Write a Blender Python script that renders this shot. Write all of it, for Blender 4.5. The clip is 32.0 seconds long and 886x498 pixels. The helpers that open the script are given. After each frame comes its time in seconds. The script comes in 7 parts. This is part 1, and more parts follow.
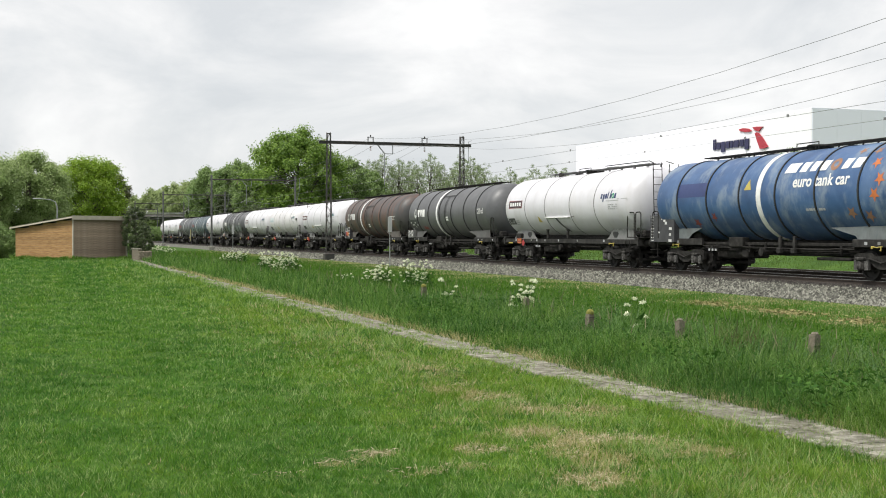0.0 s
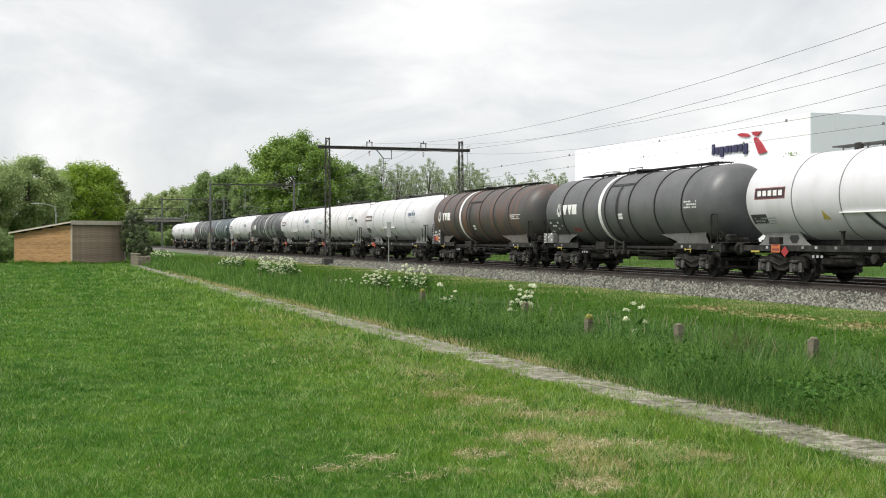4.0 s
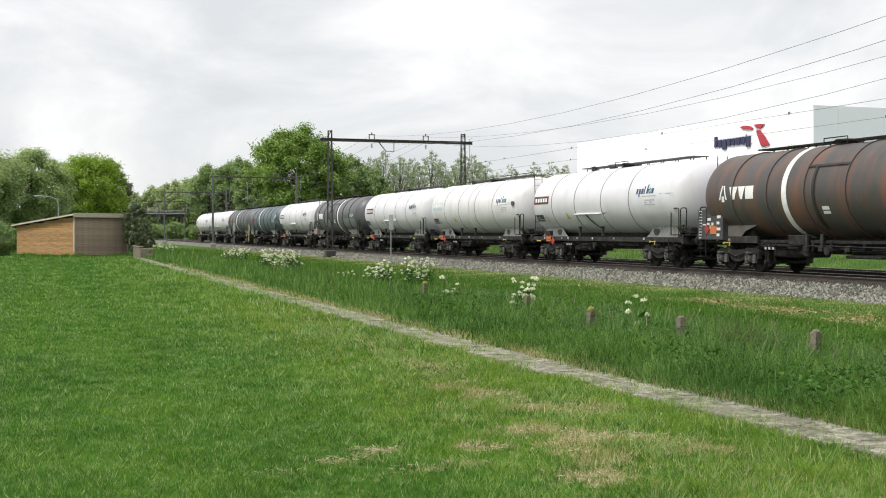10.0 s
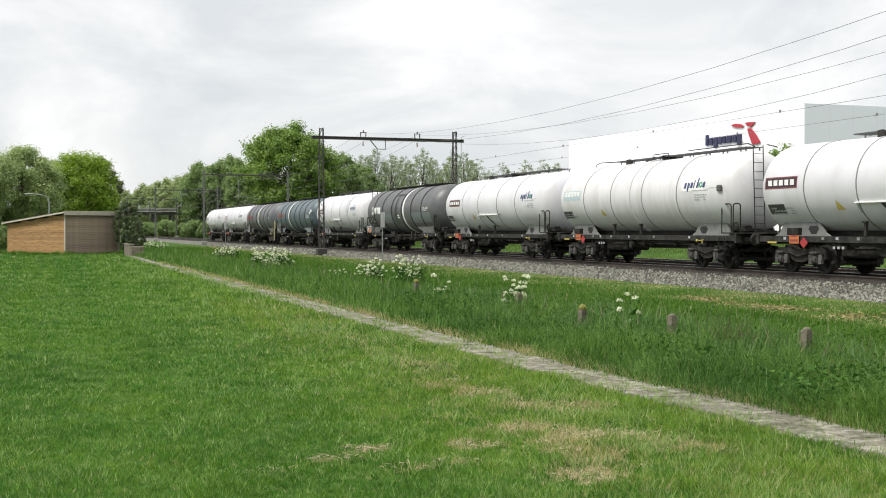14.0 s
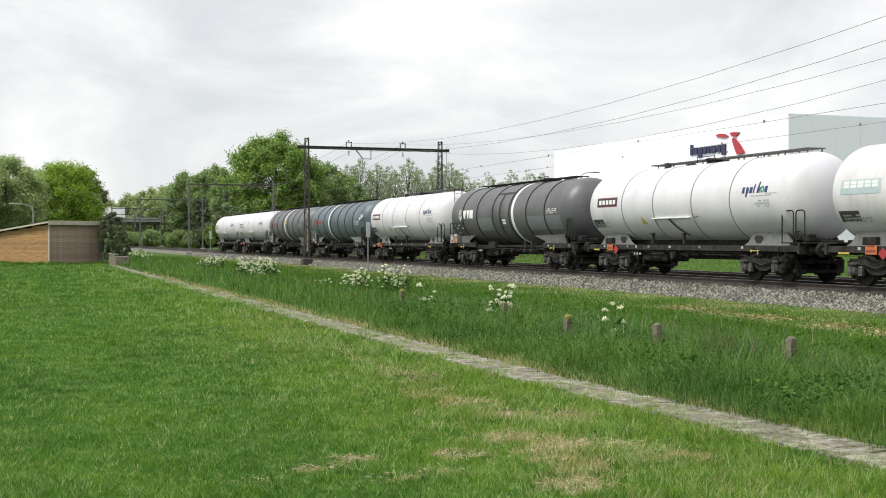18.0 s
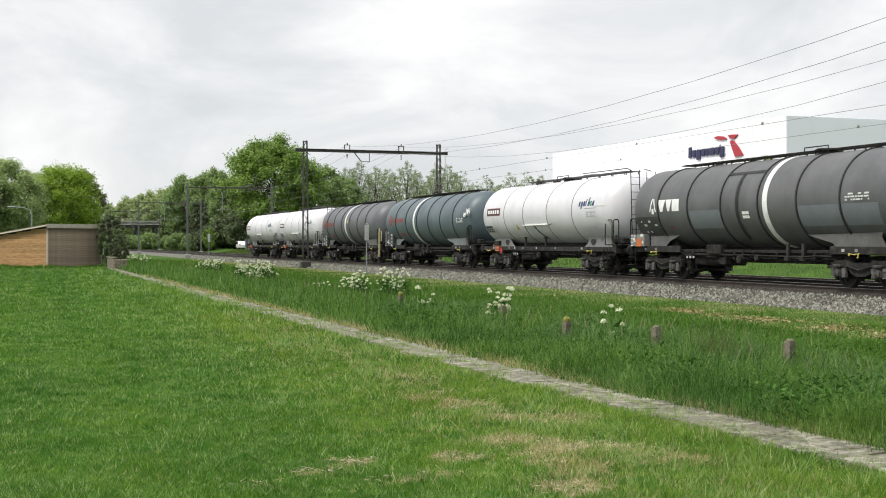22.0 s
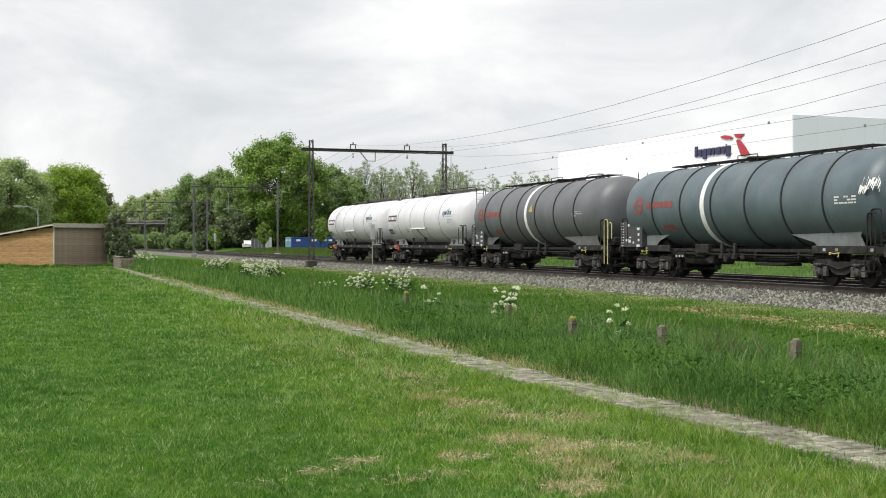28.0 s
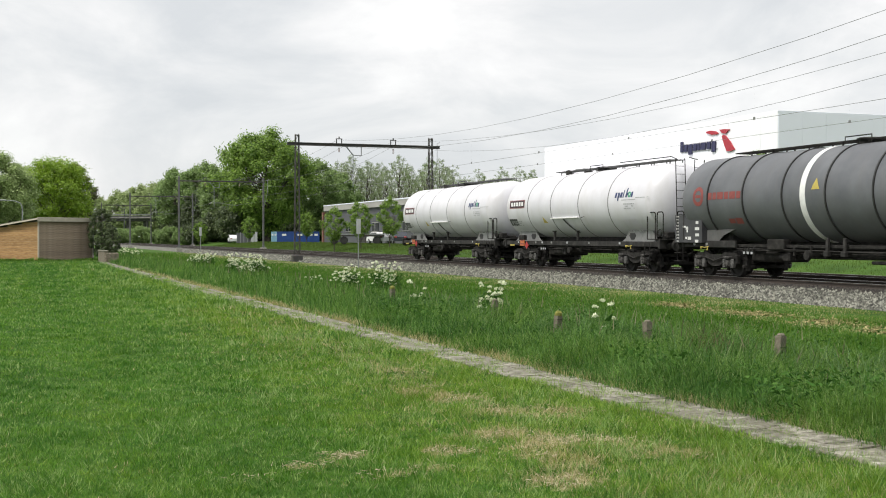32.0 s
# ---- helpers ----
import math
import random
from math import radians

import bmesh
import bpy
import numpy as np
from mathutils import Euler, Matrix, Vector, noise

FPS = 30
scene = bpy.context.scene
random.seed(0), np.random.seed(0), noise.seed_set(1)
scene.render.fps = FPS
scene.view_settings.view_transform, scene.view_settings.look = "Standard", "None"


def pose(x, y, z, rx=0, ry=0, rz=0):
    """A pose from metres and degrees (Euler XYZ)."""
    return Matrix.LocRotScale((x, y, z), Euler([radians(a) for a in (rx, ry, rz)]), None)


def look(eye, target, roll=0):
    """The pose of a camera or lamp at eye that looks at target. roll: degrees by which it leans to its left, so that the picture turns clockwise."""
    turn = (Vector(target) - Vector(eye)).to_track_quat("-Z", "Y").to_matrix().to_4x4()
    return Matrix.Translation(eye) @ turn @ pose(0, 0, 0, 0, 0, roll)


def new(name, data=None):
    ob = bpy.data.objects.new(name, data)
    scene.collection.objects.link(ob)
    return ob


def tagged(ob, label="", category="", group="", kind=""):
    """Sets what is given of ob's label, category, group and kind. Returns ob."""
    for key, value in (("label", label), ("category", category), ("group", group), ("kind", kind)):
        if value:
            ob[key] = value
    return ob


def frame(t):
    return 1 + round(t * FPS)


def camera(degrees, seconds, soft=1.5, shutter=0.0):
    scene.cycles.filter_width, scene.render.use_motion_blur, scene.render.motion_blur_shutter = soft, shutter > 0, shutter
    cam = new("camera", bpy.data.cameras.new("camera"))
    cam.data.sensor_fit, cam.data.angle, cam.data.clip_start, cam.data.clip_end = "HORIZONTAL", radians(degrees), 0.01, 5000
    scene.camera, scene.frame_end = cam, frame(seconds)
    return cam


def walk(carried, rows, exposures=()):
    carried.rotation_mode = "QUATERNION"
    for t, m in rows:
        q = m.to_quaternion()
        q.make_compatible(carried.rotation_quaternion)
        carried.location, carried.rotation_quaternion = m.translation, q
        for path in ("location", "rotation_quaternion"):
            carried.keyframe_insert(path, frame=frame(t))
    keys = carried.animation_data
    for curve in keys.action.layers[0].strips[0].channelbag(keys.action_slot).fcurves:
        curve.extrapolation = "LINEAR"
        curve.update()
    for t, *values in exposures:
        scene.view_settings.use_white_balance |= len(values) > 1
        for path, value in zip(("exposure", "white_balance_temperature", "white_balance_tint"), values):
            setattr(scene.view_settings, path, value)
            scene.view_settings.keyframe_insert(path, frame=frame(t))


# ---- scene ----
# Camera on a stand beside a meadow: it stays in one place and only turns a little.
cam = camera(40.0, 32.0, soft=1.0)
EYE = (0.0, 0.0, 1.35)
# seconds, degrees to the right of the track's direction, degrees up, lean
TURNS = [(0, 18.535, -0.638, 0.030), (0.5, 18.571, -0.630, 0.030), (1, 18.607, -0.558, 0.029), (1.5, 18.610, -0.480, 0.030),
        (2, 18.580, -0.449, 0.029), (2.5, 18.607, -0.468, 0.027), (3, 18.588, -0.469, 0.023), (3.5, 18.588, -0.435, 0.020),
        (5.5, 18.575, -0.391, 0.020), (6, 18.515, -0.409, 0.018), (6.5, 18.519, -0.501, 0.011), (7, 18.483, -0.598, 0.003),
        (7.5, 18.486, -0.626, -0.002), (8, 18.486, -0.680, 0.003), (8.5, 18.459, -0.714, 0.015), (9, 18.483, -0.722, 0.026),
        (9.5, 18.466, -0.754, 0.032), (10, 18.479, -0.757, 0.035), (10.5, 18.446, -0.754, 0.039), (11, 18.432, -0.785, 0.046),
        (11.5, 18.416, -0.786, 0.052), (12, 18.429, -0.801, 0.057), (12.5, 18.433, -0.838, 0.058), (13, 18.594, -0.877, 0.055),
        (13.5, 18.748, -0.872, 0.048), (14, 18.877, -0.855, 0.039), (14.5, 19.052, -0.832, 0.033), (16.5, 19.415, -0.639, 0.042),
        (17, 19.518, -0.597, 0.035), (17.5, 19.529, -0.479, 0.027), (18, 19.557, -0.399, 0.021), (18.5, 19.545, -0.389, 0.019),
        (19, 19.558, -0.379, 0.022), (19.5, 19.599, -0.381, 0.022), (20, 19.611, -0.375, 0.013), (20.5, 19.610, -0.329, -0.003),
        (21, 19.591, -0.315, -0.023), (21.5, 19.611, -0.306, -0.042), (22, 19.625, -0.272, -0.060), (22.5, 19.670, -0.298, -0.076),
        (23, 19.710, -0.434, -0.086), (23.5, 19.674, -0.509, -0.090), (24, 19.592, -0.529, -0.088), (24.5, 19.496, -0.480, -0.083),
        (25, 19.454, -0.402, -0.079), (25.5, 19.433, -0.352, -0.079), (27.5, 19.346, -0.345, -0.074), (28, 19.348, -0.303, -0.063),
        (28.5, 19.367, -0.267, -0.053), (29, 19.443, -0.239, -0.047), (29.5, 19.497, -0.189, -0.045), (30, 19.634, -0.233, -0.041),
        (30.5, 19.718, -0.334, -0.029), (31, 19.821, -0.417, -0.009), (31.5, 19.926, -0.498, 0.015), (32, 20.009, -0.552, 0.038)]
walk(cam, [(t, pose(*EYE, 90 + up, 0, -right) @ pose(0, 0, 0, 0, 0, lean)) for t, right, up, lean in TURNS],
     exposures=[(0, 0.0), (3.5, 0.0), (6, 0.06), (20, 0.04), (24, 0.0), (32, 0.0)])

# ---- light: bright overcast day, veiled sun from the meadow side ----
SUN_EL, SUN_AZ = 57.0, -104.0        # azimuth from +Y towards +X
sun = new("sun", bpy.data.lights.new("sun", "SUN"))
sun.data.energy, sun.data.angle, sun.data.color = 3.85, radians(16), (1.0, 0.965, 0.9)
_d = Vector((math.sin(radians(SUN_AZ)) * math.cos(radians(SUN_EL)), math.cos(radians(SUN_AZ)) * math.cos(radians(SUN_EL)), math.sin(radians(SUN_EL))))
sun.matrix_world = look(_d * 50, (0, 0, 0))


def link(nt, a, b):
    nt.links.new(a, b)


def node(nt, kind, **kw):
    n = nt.nodes.new(kind)
    for k, v in kw.items():
        n.inputs[k].default_value = v
    return n


def ramp(nt, fac, stops):
    r = nt.nodes.new("ShaderNodeValToRGB")
    while len(r.color_ramp.elements) < len(stops):
        r.color_ramp.elements.new(0.5)
    for e, (p, c) in zip(r.color_ramp.elements, stops):
        e.position, e.color = p, (*c, 1) if len(c) == 3 else c
    link(nt, fac, r.inputs["Fac"])
    return r.outputs["Color"]


def make_world():
    w = bpy.data.worlds.new("overcast_sky")
    scene.world = w
    w.use_nodes = True
    nt = w.node_tree
    bg = nt.nodes["Background"]
    sky = nt.nodes.new("ShaderNodeTexSky")
    sky.sky_type, sky.sun_disc = "NISHITA", False
    sky.sun_elevation, sky.sun_rotation = radians(SUN_EL), radians(SUN_AZ)
    tc = nt.nodes.new("ShaderNodeTexCoord")
    mp = nt.nodes.new("ShaderNodeMapping")
    mp.inputs["Scale"].default_value = (1.0, 1.0, 2.3)
    mp.inputs["Location"].default_value = (0.35, 0.1, 0.2)
    link(nt, tc.outputs["Generated"], mp.inputs["Vector"])
    n1 = node(nt, "ShaderNodeTexNoise", Scale=5.0, Detail=12.0, Roughness=0.56, Distortion=0.45)
    link(nt, mp.outputs["Vector"], n1.inputs["Vector"])
    clouds = ramp(nt, n1.outputs["Fac"], [(0.34, (0.785, 0.805, 0.825)), (0.43, (0.875, 0.885, 0.895)), (0.50, (0.955, 0.955, 0.955)), (0.56, (1.03, 1.02, 1.015)), (0.64, (1.11, 1.10, 1.085))])
    dim = nt.nodes.new("ShaderNodeVectorMath")
    dim.operation = "SCALE"
    dim.inputs["Scale"].default_value = 0.10
    link(nt, sky.outputs["Color"], dim.inputs[0])
    # the cloud deck is a little duller towards the horizon
    sep = nt.nodes.new("ShaderNodeSeparateXYZ")
    link(nt, tc.outputs["Generated"], sep.inputs["Vector"])
    low = ramp(nt, sep.outputs["Z"], [(0.0, (0.87, 0.885, 0.895)), (0.10, (0.94, 0.95, 0.955)), (0.25, (1.0, 1.0, 1.0)), (1.0, (1.05, 1.05, 1.05))])
    haze = nt.nodes.new("ShaderNodeVectorMath")
    haze.operation = "MULTIPLY"
    link(nt, clouds, haze.inputs[0])
    link(nt, low, haze.inputs[1])
    clouds = haze.outputs["Vector"]
    mix = nt.nodes.new("ShaderNodeMix")
    mix.data_type = "RGBA"
    mix.inputs["Factor"].default_value = 0.93
    link(nt, dim.outputs["Vector"], mix.inputs["A"])
    link(nt, clouds, mix.inputs["B"])
    link(nt, mix.outputs["Result"], bg.inputs["Color"])
    bg.inputs["Strength"].default_value = 1.0


make_world()


# ---- materials ----
def material(name, stops, rough=0.7, metal=0.0, scale=3.0, detail=6.0, bump=0.0, bump_scale=40.0, stretch=(1, 1, 1), vary=0.0,
             island=False, translucent=0.0, grime=None, rough_var=0.1, edge=(0.46, 0.72)):
    """stops: colours from one end of a noise to the other. grime: (colour, amount, stretch) of a second, streaky layer."""
    m = bpy.data.materials.new(name)
    m.use_nodes = True
    nt = m.node_tree
    p = nt.nodes["Principled BSDF"]
    tc = nt.nodes.new("ShaderNodeTexCoord")
    mp = nt.nodes.new("ShaderNodeMapping")
    mp.inputs["Scale"].default_value = stretch
    link(nt, tc.outputs["Object"], mp.inputs["Vector"])
    n1 = node(nt, "ShaderNodeTexNoise", Scale=scale, Detail=detail, Roughness=0.6)
    link(nt, mp.outputs["Vector"], n1.inputs["Vector"])
    k = len(stops)
    spots = [(0.3 + 0.4 * i / max(1, k - 1), c) for i, c in enumerate(stops)]
    if island:
        gi = nt.nodes.new("ShaderNodeNewGeometry")
        ad = nt.nodes.new("ShaderNodeMath")
        ad.operation = "MULTIPLY_ADD"
        ad.inputs[1].default_value = 0.42
        link(nt, gi.outputs["Random Per Island"], ad.inputs[0])
        sb = nt.nodes.new("ShaderNodeMath")
        sb.operation = "MULTIPLY_ADD"
        sb.inputs[1].default_value = 0.55
        sb.inputs[2].default_value = 0.015
        link(nt, n1.outputs["Fac"], sb.inputs[0])
        link(nt, sb.outputs[0], ad.inputs[2])
        col = ramp(nt, ad.outputs[0], spots)
    else:
        col = ramp(nt, n1.outputs["Fac"], spots)
    if grime:
        gcol, amount, gst = grime
        mg = nt.nodes.new("ShaderNodeMapping")
        mg.inputs["Scale"].default_value = gst
        link(nt, tc.outputs["Object"], mg.inputs["Vector"])
        n3 = node(nt, "ShaderNodeTexNoise", Scale=1.0, Detail=8.0, Roughness=0.65)
        link(nt, mg.outputs["Vector"], n3.inputs["Vector"])
        f = ramp(nt, n3.outputs["Fac"], [(edge[0], (0, 0, 0)), (edge[1], (amount,) * 3)])
        mx = nt.nodes.new("ShaderNodeMix")
        mx.data_type = "RGBA"
        link(nt, f, mx.inputs["Factor"])
        link(nt, col, mx.inputs["A"])
        mx.inputs["B"].default_value = (*gcol, 1)
        col = mx.outputs["Result"]
    if vary:
        oi = nt.nodes.new("ShaderNodeObjectInfo")
        hs = nt.nodes.new("ShaderNodeHueSaturation")
        mr = nt.nodes.new("ShaderNodeMapRange")
        mr.inputs["To Min"].default_value, mr.inputs["To Max"].default_value = 1 - vary, 1 + vary
        link(nt, oi.outputs["Random"], mr.inputs["Value"])
        link(nt, mr.outputs["Result"], hs.inputs["Value"])
        link(nt, col, hs.inputs["Color"])
        col = hs.outputs["Color"]
    link(nt, col, p.inputs["Base Color"])
    p.inputs["Metallic"].default_value = metal
    rr = nt.nodes.new("ShaderNodeMapRange")
    rr.inputs["To Min"].default_value, rr.inputs["To Max"].default_value = max(0.02, rough - rough_var), min(1, rough + rough_var)
    n2 = node(nt, "ShaderNodeTexNoise", Scale=bump_scale, Detail=4.0)
    link(nt, tc.outputs["Object"], n2.inputs["Vector"])
    link(nt, n2.outputs["Fac"], rr.inputs["Value"])
    link(nt, rr.outputs["Result"], p.inputs["Roughness"])
    if bump:
        b = nt.nodes.new("ShaderNodeBump")
        b.inputs["Strength"].default_value, b.inputs["Distance"].default_value = min(1, bump), 0.02
        link(nt, n2.outputs["Fac"], b.inputs["Height"])
        link(nt, b.outputs["Normal"], p.inputs["Normal"])
    if translucent:
        out = nt.nodes["Material Output"]
        tr = nt.nodes.new("ShaderNodeBsdfTranslucent")
        link(nt, col, tr.inputs["Color"])
        ms = nt.nodes.new("ShaderNodeMixShader")
        ms.inputs["Fac"].default_value = translucent
        link(nt, p.outputs["BSDF"], ms.inputs[1])
        link(nt, tr.outputs["BSDF"], ms.inputs[2])
        link(nt, ms.outputs["Shader"], out.inputs["Surface"])
    return m


MEADOW = material("meadow_soil", [(0.030, 0.068, 0.010), (0.048, 0.102, 0.014), (0.070, 0.135, 0.022)], 0.95, scale=0.35, bump=0.6, bump_scale=30)
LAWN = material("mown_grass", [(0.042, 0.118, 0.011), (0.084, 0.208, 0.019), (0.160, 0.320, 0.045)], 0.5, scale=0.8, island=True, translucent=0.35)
LAWN_DARK = material("dark_green_grass", [(0.026, 0.090, 0.013), (0.054, 0.158, 0.022), (0.100, 0.240, 0.042)], 0.5, scale=0.8, island=True, translucent=0.3)
LAWN_PALE = material("pale_seeding_grass", [(0.16, 0.27, 0.06), (0.25, 0.37, 0.11), (0.38, 0.49, 0.20)], 0.55, scale=0.8, island=True, translucent=0.35)
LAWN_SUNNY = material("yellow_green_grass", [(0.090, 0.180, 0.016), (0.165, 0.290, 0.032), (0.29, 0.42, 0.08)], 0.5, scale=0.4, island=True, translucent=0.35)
VERGE_SHORT = material("short_verge_grass", [(0.038, 0.098, 0.009), (0.069, 0.166, 0.015), (0.127, 0.241, 0.032)], 0.55, scale=0.3, island=True, translucent=0.35)
DRY = material("dry_cut_grass", [(0.24, 0.25, 0.07), (0.42, 0.37, 0.18), (0.60, 0.51, 0.33)], 0.7, scale=0.8, island=True, translucent=0.25)
STRAW = material("bleached_straw", [(0.28, 0.23, 0.14), (0.43, 0.36, 0.25), (0.58, 0.49, 0.36)], 0.75, scale=0.8, island=True, translucent=0.2)
TALL = material("tall_grass", [(0.024, 0.070, 0.008), (0.084, 0.190, 0.020), (0.205, 0.345, 0.066)], 0.5, scale=0.6, island=True, translucent=0.35)
TALL_BLUE = material("lush_blue_green_grass", [(0.020, 0.066, 0.011), (0.066, 0.165, 0.028), (0.175, 0.315, 0.080)], 0.45, scale=0.6, island=True, translucent=0.3)
TALL_PALE = material("pale_flowering_grass", [(0.12, 0.20, 0.055), (0.21, 0.31, 0.10), (0.34, 0.42, 0.17)], 0.55, scale=0.6, island=True, translucent=0.35)
FIELD = material("dull_field_grass", [(0.050, 0.085, 0.014), (0.085, 0.135, 0.025), (0.13, 0.18, 0.045)], 0.6, scale=0.3, island=True, translucent=0.3)
LITTER = material("dry_litter", [(0.16, 0.14, 0.05), (0.26, 0.22, 0.09), (0.37, 0.32, 0.16)], 0.9, scale=0.8, island=True)
DOCK = material("brown_dock_seeds", [(0.07, 0.045, 0.022), (0.13, 0.085, 0.04)], 0.8, island=True)
SEED = material("grass_seed_heads", [(0.10, 0.12, 0.05), (0.18, 0.18, 0.09)], 0.8, island=True)
HERB = material("herb_leaves", [(0.025, 0.075, 0.012), (0.05, 0.13, 0.02), (0.09, 0.19, 0.035)], 0.6, island=True, translucent=0.3)
PETAL = material("white_petals", [(0.60, 0.65, 0.42), (0.82, 0.84, 0.68)], 0.7, island=True, translucent=0.2)
SLAB = material("worn_concrete", [(0.060, 0.057, 0.040), (0.125, 0.118, 0.085), (0.185, 0.175, 0.132), (0.26, 0.25, 0.20)], 0.9, scale=15, detail=10.0, bump=0.8, bump_scale=40, vary=0.16, grime=((0.48, 0.46, 0.39), 0.65, (5, 7, 5)), edge=(0.50, 0.66))
STONE = material("ballast_stone", [(0.026, 0.026, 0.021), (0.096, 0.097, 0.079), (0.290, 0.292, 0.245)], 0.95, scale=6, island=True, bump=0.4, bump_scale=30)
OILY_SHADED = material("oily_shaded_ballast_stone", [(0.011, 0.0098, 0.0088), (0.027, 0.0235, 0.0205), (0.055, 0.048, 0.042)], 0.95, scale=6, island=True)
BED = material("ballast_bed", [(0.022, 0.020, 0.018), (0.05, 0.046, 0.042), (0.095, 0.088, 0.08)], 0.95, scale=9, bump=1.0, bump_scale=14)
SHOULDER = material("clean_ballast", [(0.03, 0.030, 0.025), (0.10, 0.100, 0.082), (0.25, 0.250, 0.210)], 0.95, scale=11, detail=3.0, bump=1.0, bump_scale=12)
RAIL = material("rusty_rail", [(0.028, 0.022, 0.018), (0.052, 0.040, 0.032)], 0.75, 0.1, scale=6, bump=0.2)
RAILTOP = material("polished_rail_head", [(0.42, 0.41, 0.40), (0.55, 0.54, 0.53)], 0.3, 1.0, scale=5)
SLEEPER = material("concrete_sleeper", [(0.06, 0.05, 0.042), (0.11, 0.095, 0.082)], 0.9, scale=4, bump=0.3)
SOIL = material("dry_path_soil", [(0.10, 0.085, 0.05), (0.17, 0.145, 0.09), (0.24, 0.21, 0.14)], 0.95, scale=3, detail=9.0, bump=0.8, bump_scale=20, grime=((0.06, 0.10, 0.02), 0.9, (2.5, 2.5, 2.5)))
REED = material("broad_blue_green_grass", [(0.045, 0.11, 0.028), (0.085, 0.175, 0.046), (0.15, 0.26, 0.075)], 0.5, scale=0.5, island=True, translucent=0.3)
STEELDARK = material("dark_painted_steel", [(0.035, 0.036, 0.036), (0.065, 0.064, 0.062)], 0.6, 0.2, scale=5, bump=0.15, grime=((0.10, 0.06, 0.04), 0.6, (2, 2, 2)))
STEELGREY = material("galvanised_steel", [(0.24, 0.25, 0.255), (0.36, 0.37, 0.37)], 0.5, 0.6, scale=4)
CONCRETE = material("old_concrete", [(0.22, 0.21, 0.19), (0.36, 0.35, 0.32)], 0.9, scale=1.5, bump=0.4, bump_scale=25, grime=((0.10, 0.10, 0.07), 0.7, (2, 2, 0.5)))
WIRE = material("copper_wire", [(0.16, 0.165, 0.16), (0.24, 0.245, 0.24)], 0.5, 0.3)
CERAMIC = material("brown_insulator", [(0.12, 0.06, 0.04), (0.16, 0.08, 0.05)], 0.25)
for _m in (MEADOW, LAWN, LAWN_DARK, LAWN_PALE, LAWN_SUNNY, VERGE_SHORT, TALL, TALL_BLUE, TALL_PALE, DRY, STRAW, FIELD, HERB):
    _m.node_tree.nodes["Principled BSDF"].inputs["Specular IOR Level"].default_value = 0.12
BARK = material("bark", [(0.045, 0.038, 0.028), (0.11, 0.095, 0.075)], 0.95, scale=4, stretch=(1, 1, 0.25), bump=0.8, bump_scale=9)


def leafage(name, dark, mid, light, tr=0.3):
    return material(name, [dark, mid, light], 0.5, scale=0.22, island=True, translucent=tr)


OAK = leafage("oak_leaves", (0.080, 0.150, 0.024), (0.175, 0.29, 0.043), (0.30, 0.44, 0.085), 0.48)
LIME = leafage("lime_leaves", (0.13, 0.22, 0.018), (0.24, 0.38, 0.03), (0.36, 0.50, 0.06), 0.5)
WILLOW = leafage("willow_leaves", (0.20, 0.275, 0.095), (0.34, 0.44, 0.17), (0.47, 0.57, 0.27), 0.55)
# the poplars' leaf colour includes the paleness of distance haze
POPLAR = leafage("poplar_leaves", (0.17, 0.225, 0.110), (0.28, 0.355, 0.175), (0.41, 0.49, 0.28), 0.55)
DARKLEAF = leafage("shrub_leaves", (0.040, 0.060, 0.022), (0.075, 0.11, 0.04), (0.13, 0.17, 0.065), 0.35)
COPPERLEAF = leafage("reddish_dark_leaves", (0.050, 0.052, 0.026), (0.095, 0.100, 0.045), (0.16, 0.165, 0.075), 0.35)
# paler than the nearer leaves: distance haze is put into the colour
FARLEAF = leafage("hazed_far_leaves", (0.20, 0.27, 0.10), (0.30, 0.38, 0.15), (0.41, 0.49, 0.22), 0.5)
ALDER = leafage("alder_leaves", (0.11, 0.18, 0.055), (0.215, 0.315, 0.10), (0.33, 0.45, 0.17), 0.52)


